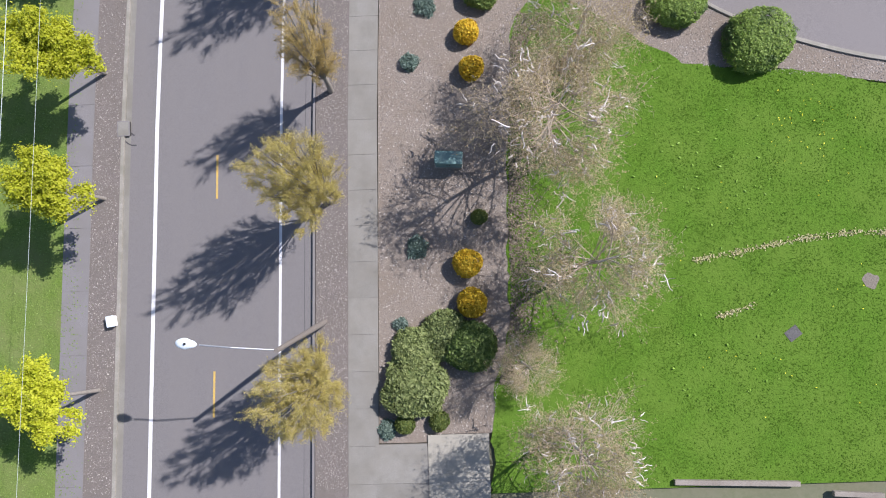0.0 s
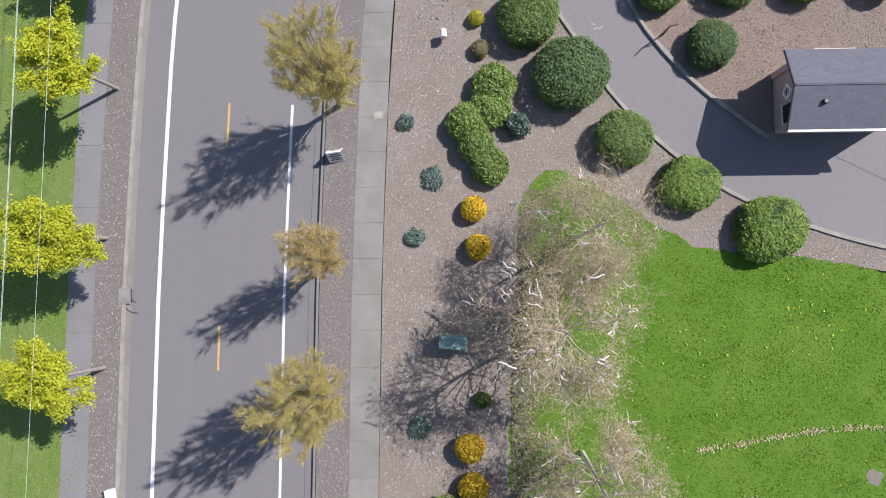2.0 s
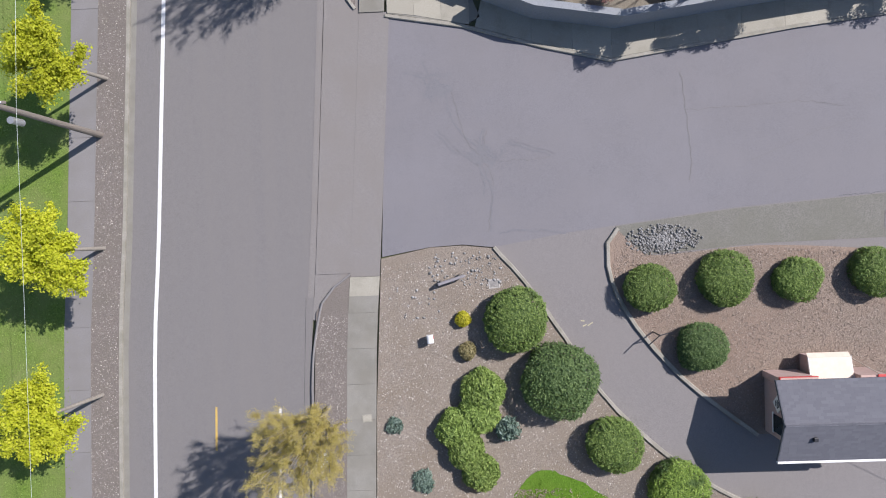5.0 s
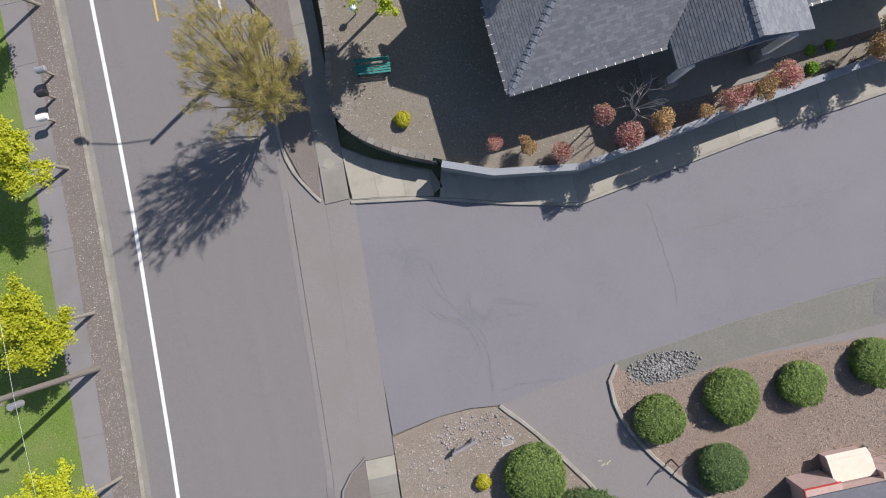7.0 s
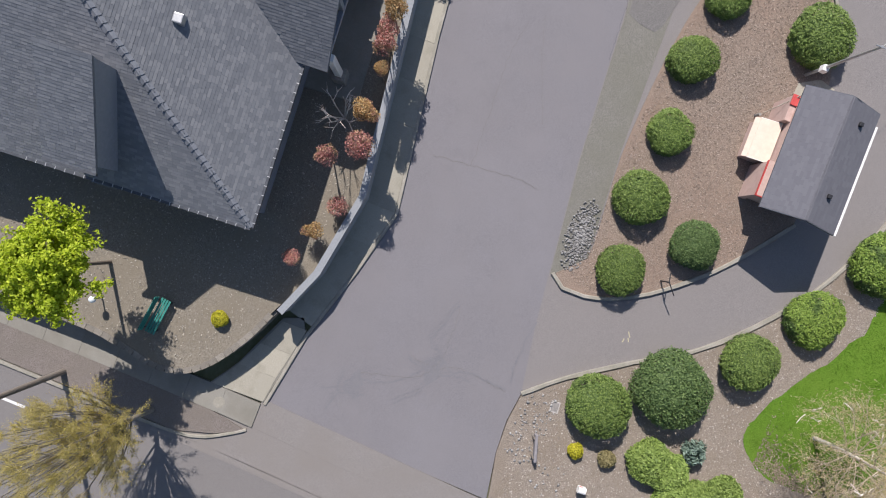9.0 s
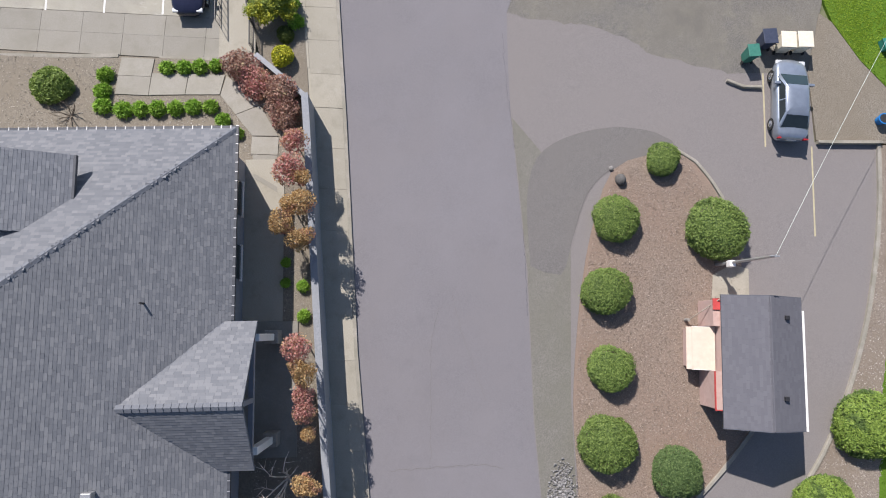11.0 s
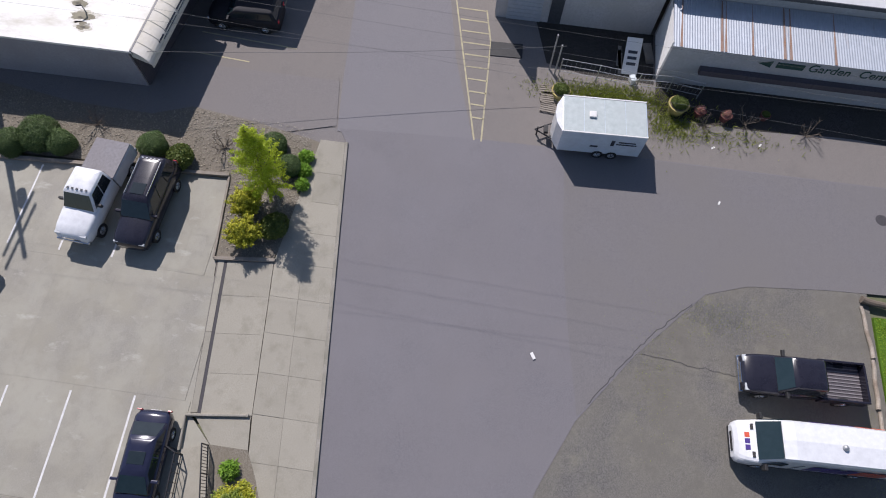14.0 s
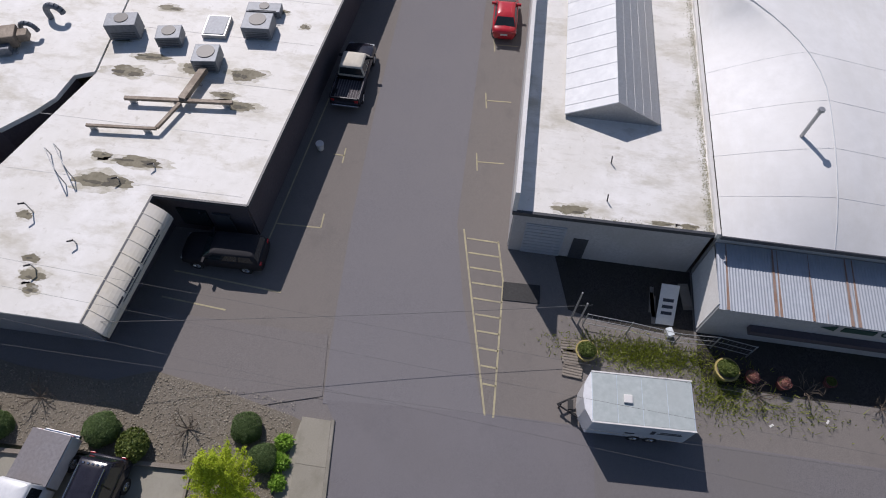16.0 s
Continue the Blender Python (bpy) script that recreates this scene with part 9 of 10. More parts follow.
flat_litter("dry_clippings", np.concatenate(Q), 0.075, 0.065, L_STRAW, 213, "line of dry straw-coloured grass clippings on the lawn", "clippings", 0.03, 0.4)
pts = [(22.66 + 0.4 * (1 + 0.18 * math.sin(3 * a)) * math.cos(a), 0.67 + 0.4 * (1 + 0.15 * math.sin(4 * a)) * math.sin(a)) for a in np.linspace(0, 2 * math.pi, 21)[:-1]]
tagged(slab("ground_bare_patch", pts, 0.068, GRAVEL_BED, 0.02), "small bare soil patch in the lawn", "bare patch", kind="structure")


def scatter(x0, x1, y0, y1, n, seed, poly=None):
    r = np.random.default_rng(seed)
    p = np.stack([r.uniform(x0, x1, n), r.uniform(y0, y1, n)], 1)
    return p if poly is None else p[in_poly(p, poly)]


BED = [way(-6.8, 11.9), way(3, 11.9), way(12, 11.9), way(20, 11.9), way(27.5, 11.9), (4.4, 28.0), (6.0, 26.3), (8.0, 23.3), (9.65, 20.55), (12.2, 17.8), (15.2, 15.4), (20, 13.2), (28.5, 11.3), (24.5, 10.9), (14.9, 12.2), (13.6, 12.7), (11.0, 14.3), (8.5, 16.0), (6.6, 16.6), (5.6, 15.9), (4.97, 14.0), (4.9, 11.5), (4.5, 4.7), (3.6, -4.5), (3.2, -6.4)]
CHIP = leafy("bark_chip", ((0.18, 0.155, 0.132), (0.27, 0.238, 0.205), (0.47, 0.43, 0.385)), trans=0.0)
CHIP_RED = leafy("bark_chip_red", ((0.17, 0.13, 0.102), (0.25, 0.198, 0.16), (0.35, 0.285, 0.238)), trans=0.0)
flat_litter("bark_chips", scatter(-2.6, 29, -6.8, 28, 70000, 221, BED), 0.05, 0.05, CHIP, 222, "loose grey-brown bark chips on the bed", "bark chips", 0.018, 0.35)
ISLE = [(11.3, 28.2), (12.4, 27.7), (18.2, 27.8), (24.1, 27.4), (27.8, 26.7), (30.2, 25.7), (31.0, 24.1), (31.2, 22.1), (29.0, 20.3), (24.8, 19.1), (21.8, 18.7), (17.9, 18.3), (15.0, 20.6), (13.3, 22.3), (12.0, 24.0), (11.1, 25.7), (10.7, 27.1)]
flat_litter("bark_chips_red", scatter(10.5, 31.3, 18, 28.5, 32000, 223, ISLE), 0.055, 0.05, CHIP_RED, 224, "loose red-brown bark chips on the island bed", "bark chips", 0.018, 0.35)
for nm, o0, o1, y0, y1, n, sd in (("strip_litter_east", 8.65, 10.25, -9, 25, 8000, 225), ("strip_litter_west", -3.4, -1.95, -9, 60, 9000, 226)):
    p = scatter(0, 1, y0, y1, n, sd)
    p[:, 0] = np.interp(p[:, 1], [w[0] for w in WAY], [w[1] for w in WAY]) + o0 + (o1 - o0) * p[:, 0]
    flat_litter(nm, p, 0.1, 0.04, CHIP, sd + 5, "bark crumbs and dry leaves on the planting strip", "litter", 0.02, 0.4)


def stones(name, P, z, size, material, seed, label, category):
    """Loose rounded stones, joined."""
    r = np.random.default_rng(seed)
    bm = bmesh.new()
    bmesh.ops.create_icosphere(bm, subdivisions=1, radius=1)
    bm.verts.ensure_lookup_table()
    base = np.array([v.co[:] for v in bm.verts])
    tri = np.array([[v.index for v in f.verts] for f in bm.faces])
    bm.free()
    V, F = [], []
    for k, (x, y) in enumerate(P):
        s = size * r.uniform(0.45, 1.4) * r.uniform(0.7, 1.3, 3) * np.array([1, 1, 0.55])
        a = r.uniform(0, 6.28)
        q = base * (1 + r.normal(0, 0.08, (len(base), 1))) * s
        q = np.stack([q[:, 0] * math.cos(a) - q[:, 1] * math.sin(a), q[:, 0] * math.sin(a) + q[:, 1] * math.cos(a), q[:, 2]], 1)
        V.append(q + np.array([x, y, z + s[2] * 0.35]))
        F.append(tri + k * len(base))
    return tagged(raw(name, np.concatenate(V).tolist(), np.concatenate(F).tolist(), material, smooth=True), label, category, kind="stuff")


PALE_STONE = leafy("pale_stone", ((0.17, 0.163, 0.155), (0.23, 0.223, 0.214), (0.33, 0.322, 0.31)), rough=0.85, trans=0.0)
heap = np.random.default_rng(231).normal(0, 1, (1100, 2))
stones("river_rocks", heap[np.hypot(heap[:, 0], heap[:, 1]) < 2.1] * (0.95, 0.38) + (13.4, 28.4), 0.05, 0.05, PALE_STONE, 232, "pale grey river rocks heaped beside the verge", "rocks")
stones("bed_stones", np.concatenate([scatter(1.2, 5.0, 26.3, 28.1, 110, 233), scatter(-1.0, 1.8, 24.6, 26.4, 26, 234)]), 0.05, 0.065, PALE_STONE, 235, "pale stones scattered on the bark bed", "rocks")
GRIT = leafy("gravel_stone", ((0.2, 0.178, 0.15), (0.28, 0.255, 0.215), (0.42, 0.385, 0.33)), rough=0.9, trans=0.0)
TERR = [(29.5, 42.1), (32.9, 42.4), (35.0, 45.0), (35.0, 60), (29.5, 60)]
p = scatter(29.5, 35.1, 42.2, 60, 5200, 236, TERR)
ob = flat_litter("terrace_gravel", p, 0.0, 0.05, GRIT, 237, "loose tan gravel on the sloping bed", "gravel", 0.014, 0.35)
vv = np.array([v.co[:] for v in ob.data.vertices])
vv[:, 2] += np.clip(1.4 - np.clip((vv[:, 0] - 29.5) / 5.7, 0, 1) * 0.95, 0, 2)
ob.data.vertices.foreach_set("co", vv.ravel())
flat_litter("back_bed_gravel", scatter(50.8, 59.6, 45.2, 62, 10000, 238, [(55.5, 49.6), (50.7, 48.7), (51.0, 46.0), (55.0, 45.1), (59.3, 45.5), (59.6, 52.5), (57.5, 53), (57.8, 62), (55.2, 62)]), 0.09, 0.045, GRIT, 239, "loose tan gravel behind the parking lot", "gravel", 0.01, 0.12)

BACKBED = [(55.6, 49.7), (51.0, 48.6), (51.2, 46.1), (55.0, 45.2), (58.3, 45.3), (59.2, 49.4), (59.6, 53.0), (58.8, 55.2), (58.9, 60), (59.5, 64.5), (55.2, 64.5)]
COBBLE = leafy("bed_cobble", ((0.2, 0.175, 0.135), (0.26, 0.23, 0.18), (0.33, 0.3, 0.24)), rough=0.9, trans=0.0)
stones("bed_cobbles", scatter(50.8, 59.7, 45.2, 64.5, 12000, 260, BACKBED), 0.085, 0.042, COBBLE, 261, "rounded tan-grey cobbles covering the bed behind the lot", "rocks")
WESTBED = [(0.9, 60), (0.85, 50.8), (0.6, 48.1), (0.3, 46.2), (0.4, 44.9), (1.2, 43.9), (2.9, 42.7), (5.0, 41.5), (11, 40.2), (20, 41.2), (29.5, 42.3), (29.5, 43.2), (8.5, 43.6), (7.2, 60)]
flat_litter("terrace_chips", scatter(0.3, 29.5, 40, 60, 15000, 262, WESTBED), 1.4, 0.055, GRIT, 263, "loose pale gravel over the house terrace", "gravel", 0.02, 0.4)

# ---- wear in the asphalt ----
CRACKS = [[(2.66, 36.5), (3.34, 34.0), (4.3, 32.75), (4.68, 31.65), (4.36, 29.1)], [(4.43, 34.4), (4.39, 33.0), (6.0, 32.75), (7.67, 32.9)], [(2.8, 33.45), (4.18, 32.5)],
          [(14.5, 37.0), (14.7, 34.9), (14.93, 32.6), (14.8, 31.4)], [(14.77, 35), (17.65, 35.1), (20.6, 35.2), (22.7, 34.9)], [(23.3, 34.2), (21.3, 33.6), (18, 32.3)],
          [(45.6, 28.85), (46.6, 28.05), (48.0, 27.0), (48.8, 26.4), (50.4, 24.9), (51.6, 23.6)], [(48.5, 26.2), (48.0, 21.4)], [(37.8, 32), (33.9, 31.55), (29.2, 30.8), (22.4, 30.3)]]
SEALED = [[(0.21, 37.46), (1.25, 37.3), (2.53, 37.31)], [(1.25, 38.12), (1.6, 37.2), (2.46, 35.95)], [(1.62, 35.93), (1.5, 36.8), (0.9, 37.5)], [(2.46, 35.95), (2.8, 34.81), (3.66, 33.79)], [(4.28, 34.43), (4.0, 33.6), (4.13, 32.12)],
          [(1.76, 34.36), (2.84, 33.34), (4.13, 32.6)], [(3.66, 33.79), (4.94, 32.98), (5.55, 33.63), (7.76, 32.96)], [(4.13, 32.12), (4.57, 31.3), (4.52, 29.1)], [(4.9, 32.9), (4.3, 32.0), (4.2, 31.0)], [(8.39, 28.9), (6.3, 29.2), (4.9, 29.0)]]
seal_rng = np.random.default_rng(241)
sealed = empty("asphalt_sealed_cracks", None, "dark tar-sealed cracks spreading in a star over the asphalt", "cracks", kind="structure")
for n, line in enumerate(SEALED):
    d = np.array(dense(line, 0.25))
    d[1:-1] += seal_rng.normal(0, 0.05, (len(d) - 2, 2))
    for off in (0.0, 0.16, -0.14)[:1 + (n in (0, 2, 4, 5, 6))]:
        w = 0.05 if not off else 0.025
        part("sealed_crack", sweep(bmesh.new(), [(p[0] + off, p[1] + off * 0.7) for p in d], (-w, w), 0.0075, 0.0095 + 0.0006 * n + 0.003 * abs(off)), PATCH_VIOLET, sealed)
for cx, cy, ra, rb in ((4.2, 33.1, 0.75, 0.5), (1.9, 36.6, 0.7, 0.45)):
    pts = [(cx + ra * math.cos(a) * (1 + 0.3 * math.sin(3 * a + cx)), cy + rb * math.sin(a) * (1 + 0.25 * math.sin(5 * a))) for a in np.linspace(0, 2 * math.pi, 25)[:-1]]
    slab("sealed_patch", pts, 0.0085, PATCH_VIOLET, 0.003, sealed)
wear = empty("asphalt_crack_web", None, "thin dark cracks wandering through the asphalt", "cracks", kind="structure")
rng = np.random.default_rng(240)
for n, line in enumerate(CRACKS):
    d = np.array(dense(line, 0.22))
    d[1:-1] += rng.normal(0, 0.035, (len(d) - 2, 2))
    w = (0.012, 0.012, 0.01, 0.014, 0.01, 0.008, 0.022, 0.009, 0.006)[n]
    part("crack", sweep(bmesh.new(), [tuple(p) for p in d], (-w, w), 0.008, 0.0115), CRACK if n > 5 else PATCH, wear)
scuff = empty("gutter_scuff_marks", None, "two dark curved tar marks beside the gutter", "road mark", kind="structure")
for pts in ([(-15.83, 10.48), (-15.73, 10.13), (-15.56, 9.86), (-15.33, 9.68)], [(-15.9, 9.47), (-15.72, 9.29), (-15.46, 9.16), (-15.2, 9.15)]):
    part("mark", sweep(bmesh.new(), dense(pts, 0.1), (-0.035, 0.035), 0.004, 0.01), CRACK, scuff)
stripes("worn_yellow_mark", [((9.1, 24.0), (9.3, 24.1)), ((9.36, 24.02), (9.62, 24.2)), ((9.0, 24.3), (9.2, 24.28))], 0.06, LINE_PALE, "worn yellow paint mark on the drive", z=0.006)


def disc(x, y, z, r, material, name, label, category="manhole cover"):
    bm = bmesh.new()
    rod(bm, (x, y, z - 0.03), (x, y, z + 0.006), r, r, 24)
    top = tagged(part(name, bm, material), label, category)
    bm = bmesh.new()
    rod(bm, (x, y, z + 0.006), (x, y, z + 0.01), r * 0.82, r * 0.8, 24)
    part("lid", bm, material, top)
    return top


disc(-7.81, 55.66, 0.0, 0.38, CRACK, "manhole_cover", "dark round iron manhole cover in the street")
disc(-1.3, 42.7, 0.11, 0.3, KERB, "manhole_cover", "grey round utility lid in the sidewalk")
disc(58.16, 12.8, 0.006, 0.35, CRACK, "manhole_cover", "dark round iron manhole cover in the asphalt")
for x, y, s, zz, mt, lab in ((-2.37, 19.53, 0.26, 0.112, KERB, "small pale square utility cover in the sidewalk"), (18.6, -1.85, 0.36, 0.07, ROCK_DARK, "dark square stone plaque set in the lawn"), (4.56, 26.4, 0.3, 0.055, ROCK, "grey square stone plaque on bark")):
    t = empty("utility_cover", pose(x, y, zz, 0, 0, 4 if s < 0.36 else 35), lab, "utility cover")
    part("rim", boxm(-s, s, -s * 0.8, s * 0.8, -0.04, 0.008, 0.004), mt, t)
    part("plate", boxm(-s * 0.8, s * 0.8, -s * 0.6, s * 0.6, 0.008, 0.016, 0.003), CONCRETE_TAN if mt == KERB else mt, t)


# ---- roadside things ----
def sandwich_sign(x, y, turn):
    t = empty("sandwich_board_sign", pose(x, y, 0.1, 0, 0, turn), "white folding sign board with dark unreadable writing", "sign board")
    for s in (-1, 1):
        bm = bmesh.new()
        lo, hi = s * 0.34, s * 0.04
        q = [(-0.4, lo, 0), (0.4, lo, 0), (0.4, hi, 0.95), (-0.4, hi, 0.95)]
        a = [bm.verts.new(p) for p in q]
        b = [bm.verts.new((p[0], p[1] - s * 0.035, p[2])) for p in q]
        bm.faces.new(a)
        bm.faces.new(b[::-1])
        for k in range(4):
            bm.faces.new((a[k], b[k], b[(k + 1) % 4], a[(k + 1) % 4]))
        bmesh.ops.recalc_face_normals(bm, faces=bm.faces)
        panel = part("panel", bm, TRIM_WHITE, t)
        for k in range(4):
            za = 0.2 + k * 0.17
            w = (0.3, 0.22, 0.33, 0.26)[k]
            ya = lo + (hi - lo) * za / 0.95
            yb = lo + (hi - lo) * (za + 0.1) / 0.95
            bm = bmesh.new()
            v = [bm.verts.new(p) for p in ((-w, ya + s * 0.004, za), (w, ya + s * 0.004, za), (w, yb + s * 0.004, za + 0.1), (-w, yb + s * 0.004, za + 0.1))]
            bm.faces.new(v if s < 0 else v[::-1])
            part("writing_bar", bm, DARK_MARK, panel)
    part("hinge", boxm(-0.38, 0.38, -0.05, 0.05, 0.94, 0.975, 0.01), TRIM_WHITE, t)


sandwich_sign(-4.6, 17.4, 8)


def letter_box(x, y, z, w, d, h, turn, mat, label, post=0.0, name="mailbox"):
    t = empty(name, pose(x, y, z, 0, 0, turn), label, "mailbox")
    if post:
        part("post", boxm(-0.05, 0.05, -0.05, 0.05, -0.05, post), WOOD_GREY, t)
    bm = bmesh.new()
    prof = [(-w / 2, 0)] + [(-w / 2 * math.cos(a), h * 0.6 + h * 0.4 * math.sin(a)) for a in np.linspace(0, math.pi, 9)] + [(w / 2, 0)]
    f = [bm.verts.new((px, -d / 2, post + pz)) for px, pz in prof]
    g = [bm.verts.new((px, d / 2, post + pz)) for px, pz in prof]
    bm.faces.new(f)
    bm.faces.new(g[::-1])
    for k in range(len(f)):
        bm.faces.new((f[k], g[k], g[(k + 1) % len(f)], f[(k + 1) % len(f)]))
    bmesh.ops.recalc_face_normals(bm, faces=bm.faces)
    part("body", bm, mat, t)
    part("door", boxm(-w * 0.42, w * 0.42, -d / 2 - 0.02, -d / 2, post + 0.02, post + h * 0.8), mat, t)
    part("flag", boxm(w / 2, w / 2 + 0.02, -0.02, 0.16, post + h * 0.5, post + h * 0.62), RED_PAINT, t)


letter_box(1.13, 23.7, 0.05, 0.34, 0.4, 0.36, 5, TRIM_WHITE, "white mailbox on a short post in bark", 0.35)
letter_box(-14.5, 50.7, 0.1, 0.3, 0.5, 0.3, 90, GALV, "grey metal mailbox on a wooden post", 0.9)
letter_box(-14.7, 49.5, 0.1, 0.3, 0.5, 0.3, 90, BLACK_METAL, "black metal mailbox on a wooden post", 0.9)
letter_box(-15.0, 48.3, 0.1, 0.34, 0.5, 0.3, 90, TRIM_WHITE, "white mailbox on a wooden post", 0.9)
t = empty("white_box", pose(-16.3, -0.2, 0.1, 0, 0, 10), "small white utility box on the planting strip", "utility box")
part("body", boxm(-0.2, 0.2, -0.28, 0.28, 0, 0.32, 0.05), TRIM_WHITE, t)
part("lid", boxm(-0.21, 0.21, -0.29, 0.29, 0.325, 0.37, 0.015), LAMP_WHITE, t)
t = empty("kerb_inlet", pose(-15.9, 10.05, 0.1, 0, 0, 2), "concrete kerb drain inlet with a worn lid", "drain inlet")
part("lid", boxm(-0.32, 0.36, -0.42, 0.42, 0, 0.03, 0.01), CONCRETE_GREY, t)
part("opening", boxm(0.365, 0.39, -0.36, 0.36, -0.08, 0.01), SEAM, t)
part("frame", boxm(-0.26, 0.3, -0.36, 0.36, 0.03, 0.036), CONCRETE, t)
t = empty("low_sign_frame", pose(2.32, 26.7, 0.05, 0, 0, 17), "low weathered grey sign panel on two short legs in bark", "sign")
part("panel", boxm(-0.7, 0.7, -0.07, 0.07, 0.22, 0.6, 0.01), STUCCO_GREY, t)
for s in (-0.5, 0.5):
    part("leg", boxm(s - 0.04, s + 0.04, 0.075, 0.14, -0.05, 0.55), POLE_WOOD, t)
t = empty("utility_cabinet_green", pose(1.5, 7.6, 0.05, 0, 0, -4), "faded green metal utility cabinet on bark", "utility box")
part("body", boxm(-0.68, 0.68, -0.3, 0.3, 0.08, 1.0, 0.02), TEAL_PALE, t)
part("plinth", boxm(-0.74, 0.74, -0.36, 0.36, -0.03, 0.08), CONCRETE_TAN, t)
part("lid", boxm(-0.71, 0.71, -0.33, 0.33, 1.004, 1.05, 0.015), TEAL_PALE, t)
for s in (-0.34, 0.34):
    d = part("door", boxm(s - 0.31, s + 0.31, -0.325, -0.305, 0.14, 0.96), TEAL_PALE, t)
    part("handle", boxm(s * 0.2 - 0.02, s * 0.2 + 0.02, -0.35, -0.327, 0.5, 0.65), BLACK_METAL, d)
t = empty("garden_bench", pose(2.23, 46.6, 1.4, 0, 0, -7), "green painted slatted bench with a backrest on the terrace", "bench")
for k in range(4):
    part("seat_slat", boxm(-0.9, 0.9, -0.32 + k * 0.13, -0.22 + k * 0.13, 0.42, 0.46, 0.006), TEAL, t)
for k in range(3):
    part("back_slat", boxm(-0.9, 0.9, 0.24 + k * 0.025, 0.28 + k * 0.025, 0.56 + k * 0.13, 0.66 + k * 0.13, 0.006), TEAL, t)
for s in (-0.75, 0.75):
    part("leg", boxm(s - 0.04, s + 0.04, -0.28, 0.22, -0.02, 0.415), BLACK_METAL, t)
    bm = bmesh.new()
    rod(bm, (s, 0.2, 0.0), (s, 0.34, 0.95), 0.03, 0.03, 6)
    part("back_post", bm, BLACK_METAL, t)
t = empty("globe_lamp", pose(2.0, 49.5, 1.4), "white globe garden lamp on a thin post", "lamp")
bm = bmesh.new()
rod(bm, (0, 0, -0.05), (0, 0, 0.75), 0.04, 0.035, 10)
part("post", bm, BLACK_METAL, t)
bm = bmesh.new()
bmesh.ops.create_uvsphere(bm, u_segments=18, v_segments=12, radius=0.17)
bmesh.ops.translate(bm, vec=(0, 0, 0.9), verts=bm.verts)
part("globe", bm, LAMP_WHITE, t, smooth=True)
t = empty("outdoor_ac_unit", pose(7.6, 51.2, 1.4, 0, 0, 5), "grey outdoor air conditioner on the terrace gravel", "air conditioner")
part("casing", boxm(-0.4, 0.4, -0.4, 0.4, 0.04, 0.8, 0.03), HVAC, t)
part("pad", boxm(-0.5, 0.5, -0.5, 0.5, -0.04, 0.038), CONCRETE, t)
bm = bmesh.new()
rod(bm, (0, 0, 0.8), (0, 0, 0.83), 0.32, 0.32, 20)
part("fan_grille", bm, BLACK_METAL, t)


def boulder(x, y, z, s, mat, label, seed):
    r = np.random.default_rng(seed)
    bm = bmesh.new()
    bmesh.ops.create_icosphere(bm, subdivisions=3, radius=1)
    k = r.normal(0, 1.6, (6, 3))
    ph = r.uniform(0, 6, 6)
    for v in bm.verts:
        f = 1 + 0.09 * float(np.sin(np.array(v.co[:]) @ k.T + ph).sum())
        v.co = Vector((v.co.x * s[0], v.co.y * s[1], max(v.co.z * s[2], -0.3 * s[2]))) * f
    ob = part("boulder", bm, mat, None, smooth=True)
    ob.matrix_basis = pose(x, y, z + 0.25 * s[2])
    return tagged(ob, label, "rock")


boulder(29.73, 25.48, 0.05, (0.32, 0.26, 0.3), ROCK_DARK, "small dark boulder at the edge of the bed", 1)
boulder(30.4, 26.0, 0.05, (0.14, 0.12, 0.1), ROCK, "small grey stone at the bed edge", 2)
t = empty("gate_rail", pose(12.7, 23.6, 0.05), "thin dark metal rail gate post with a bent top rail", "rail")
bm = bmesh.new()
rod(bm, (0, 0, -0.05), (0, 0, 1.15), 0.04, 0.04, 8)
part("post", bm, BLACK_METAL, t)
bm = bmesh.new()
rod(bm, (0, 0, 1.13), (-0.55, -0.5, 1.05), 0.03, 0.03, 8)
rod(bm, (0, 0, 1.13), (0.45, 0.1, 1.1), 0.03, 0.03, 8)
part("top_rail", bm, BLACK_METAL, t)


def beam(a, b, r, mat, label, name="timber_beam", square=True, z=0.06):
    a, b = Vector(a), Vector(b)
    m = pose(a.x, a.y, z, 0, 0, math.degrees(math.atan2((b - a).y, (b - a).x)))
    L = (b - a).length
    bm = bmesh.new()
    if square:
        box(bm, 0, L, -r, r, 0, 2 * r, 0.02)
    else:
        pts = [(L * k / 6, 0.03 * math.sin(k * 1.7 + L), r * (1 - 0.03 * k)) for k in range(7)]
        rings = [[bm.verts.new((x, y + q * math.cos(2 * math.pi * i / 10), r * 0.85 + q * math.sin(2 * math.pi * i / 10))) for i in range(10)] for x, y, q in pts]
        for p, q in zip(rings, rings[1:]):
            for i in range(10):
                bm.faces.new((p[i], q[i], q[(i + 1) % 10], p[(i + 1) % 10]))
        bm.faces.new(rings[0])
        bm.faces.new(rings[-1][::-1])
        bmesh.ops.recalc_face_normals(bm, faces=bm.faces)
    ob = part(name, bm, mat)
    ob.matrix_basis = m
    return tagged(ob, label, "log" if not square else "timber", "timber edging")


beam((12.2, -9.0), (18.3, -9.2), 0.12, WOOD_GREY, "weathered timber beam edging the lawn")
beam((19.9, -9.7), (22.3, -9.85), 0.12, WOOD_GREY, "weathered timber beam edging the lawn")
for a, b in (((40.9, 14.45), (47.25, 14.6)), ((47.35, 14.62), (49.85, 14.55)), ((49.95, 14.5), (52.7, 14.75))):
    beam(a, b, 0.11, WOOD_LOG, "bleached round log along the edge of the lot", "timber_log", False, 0.0)
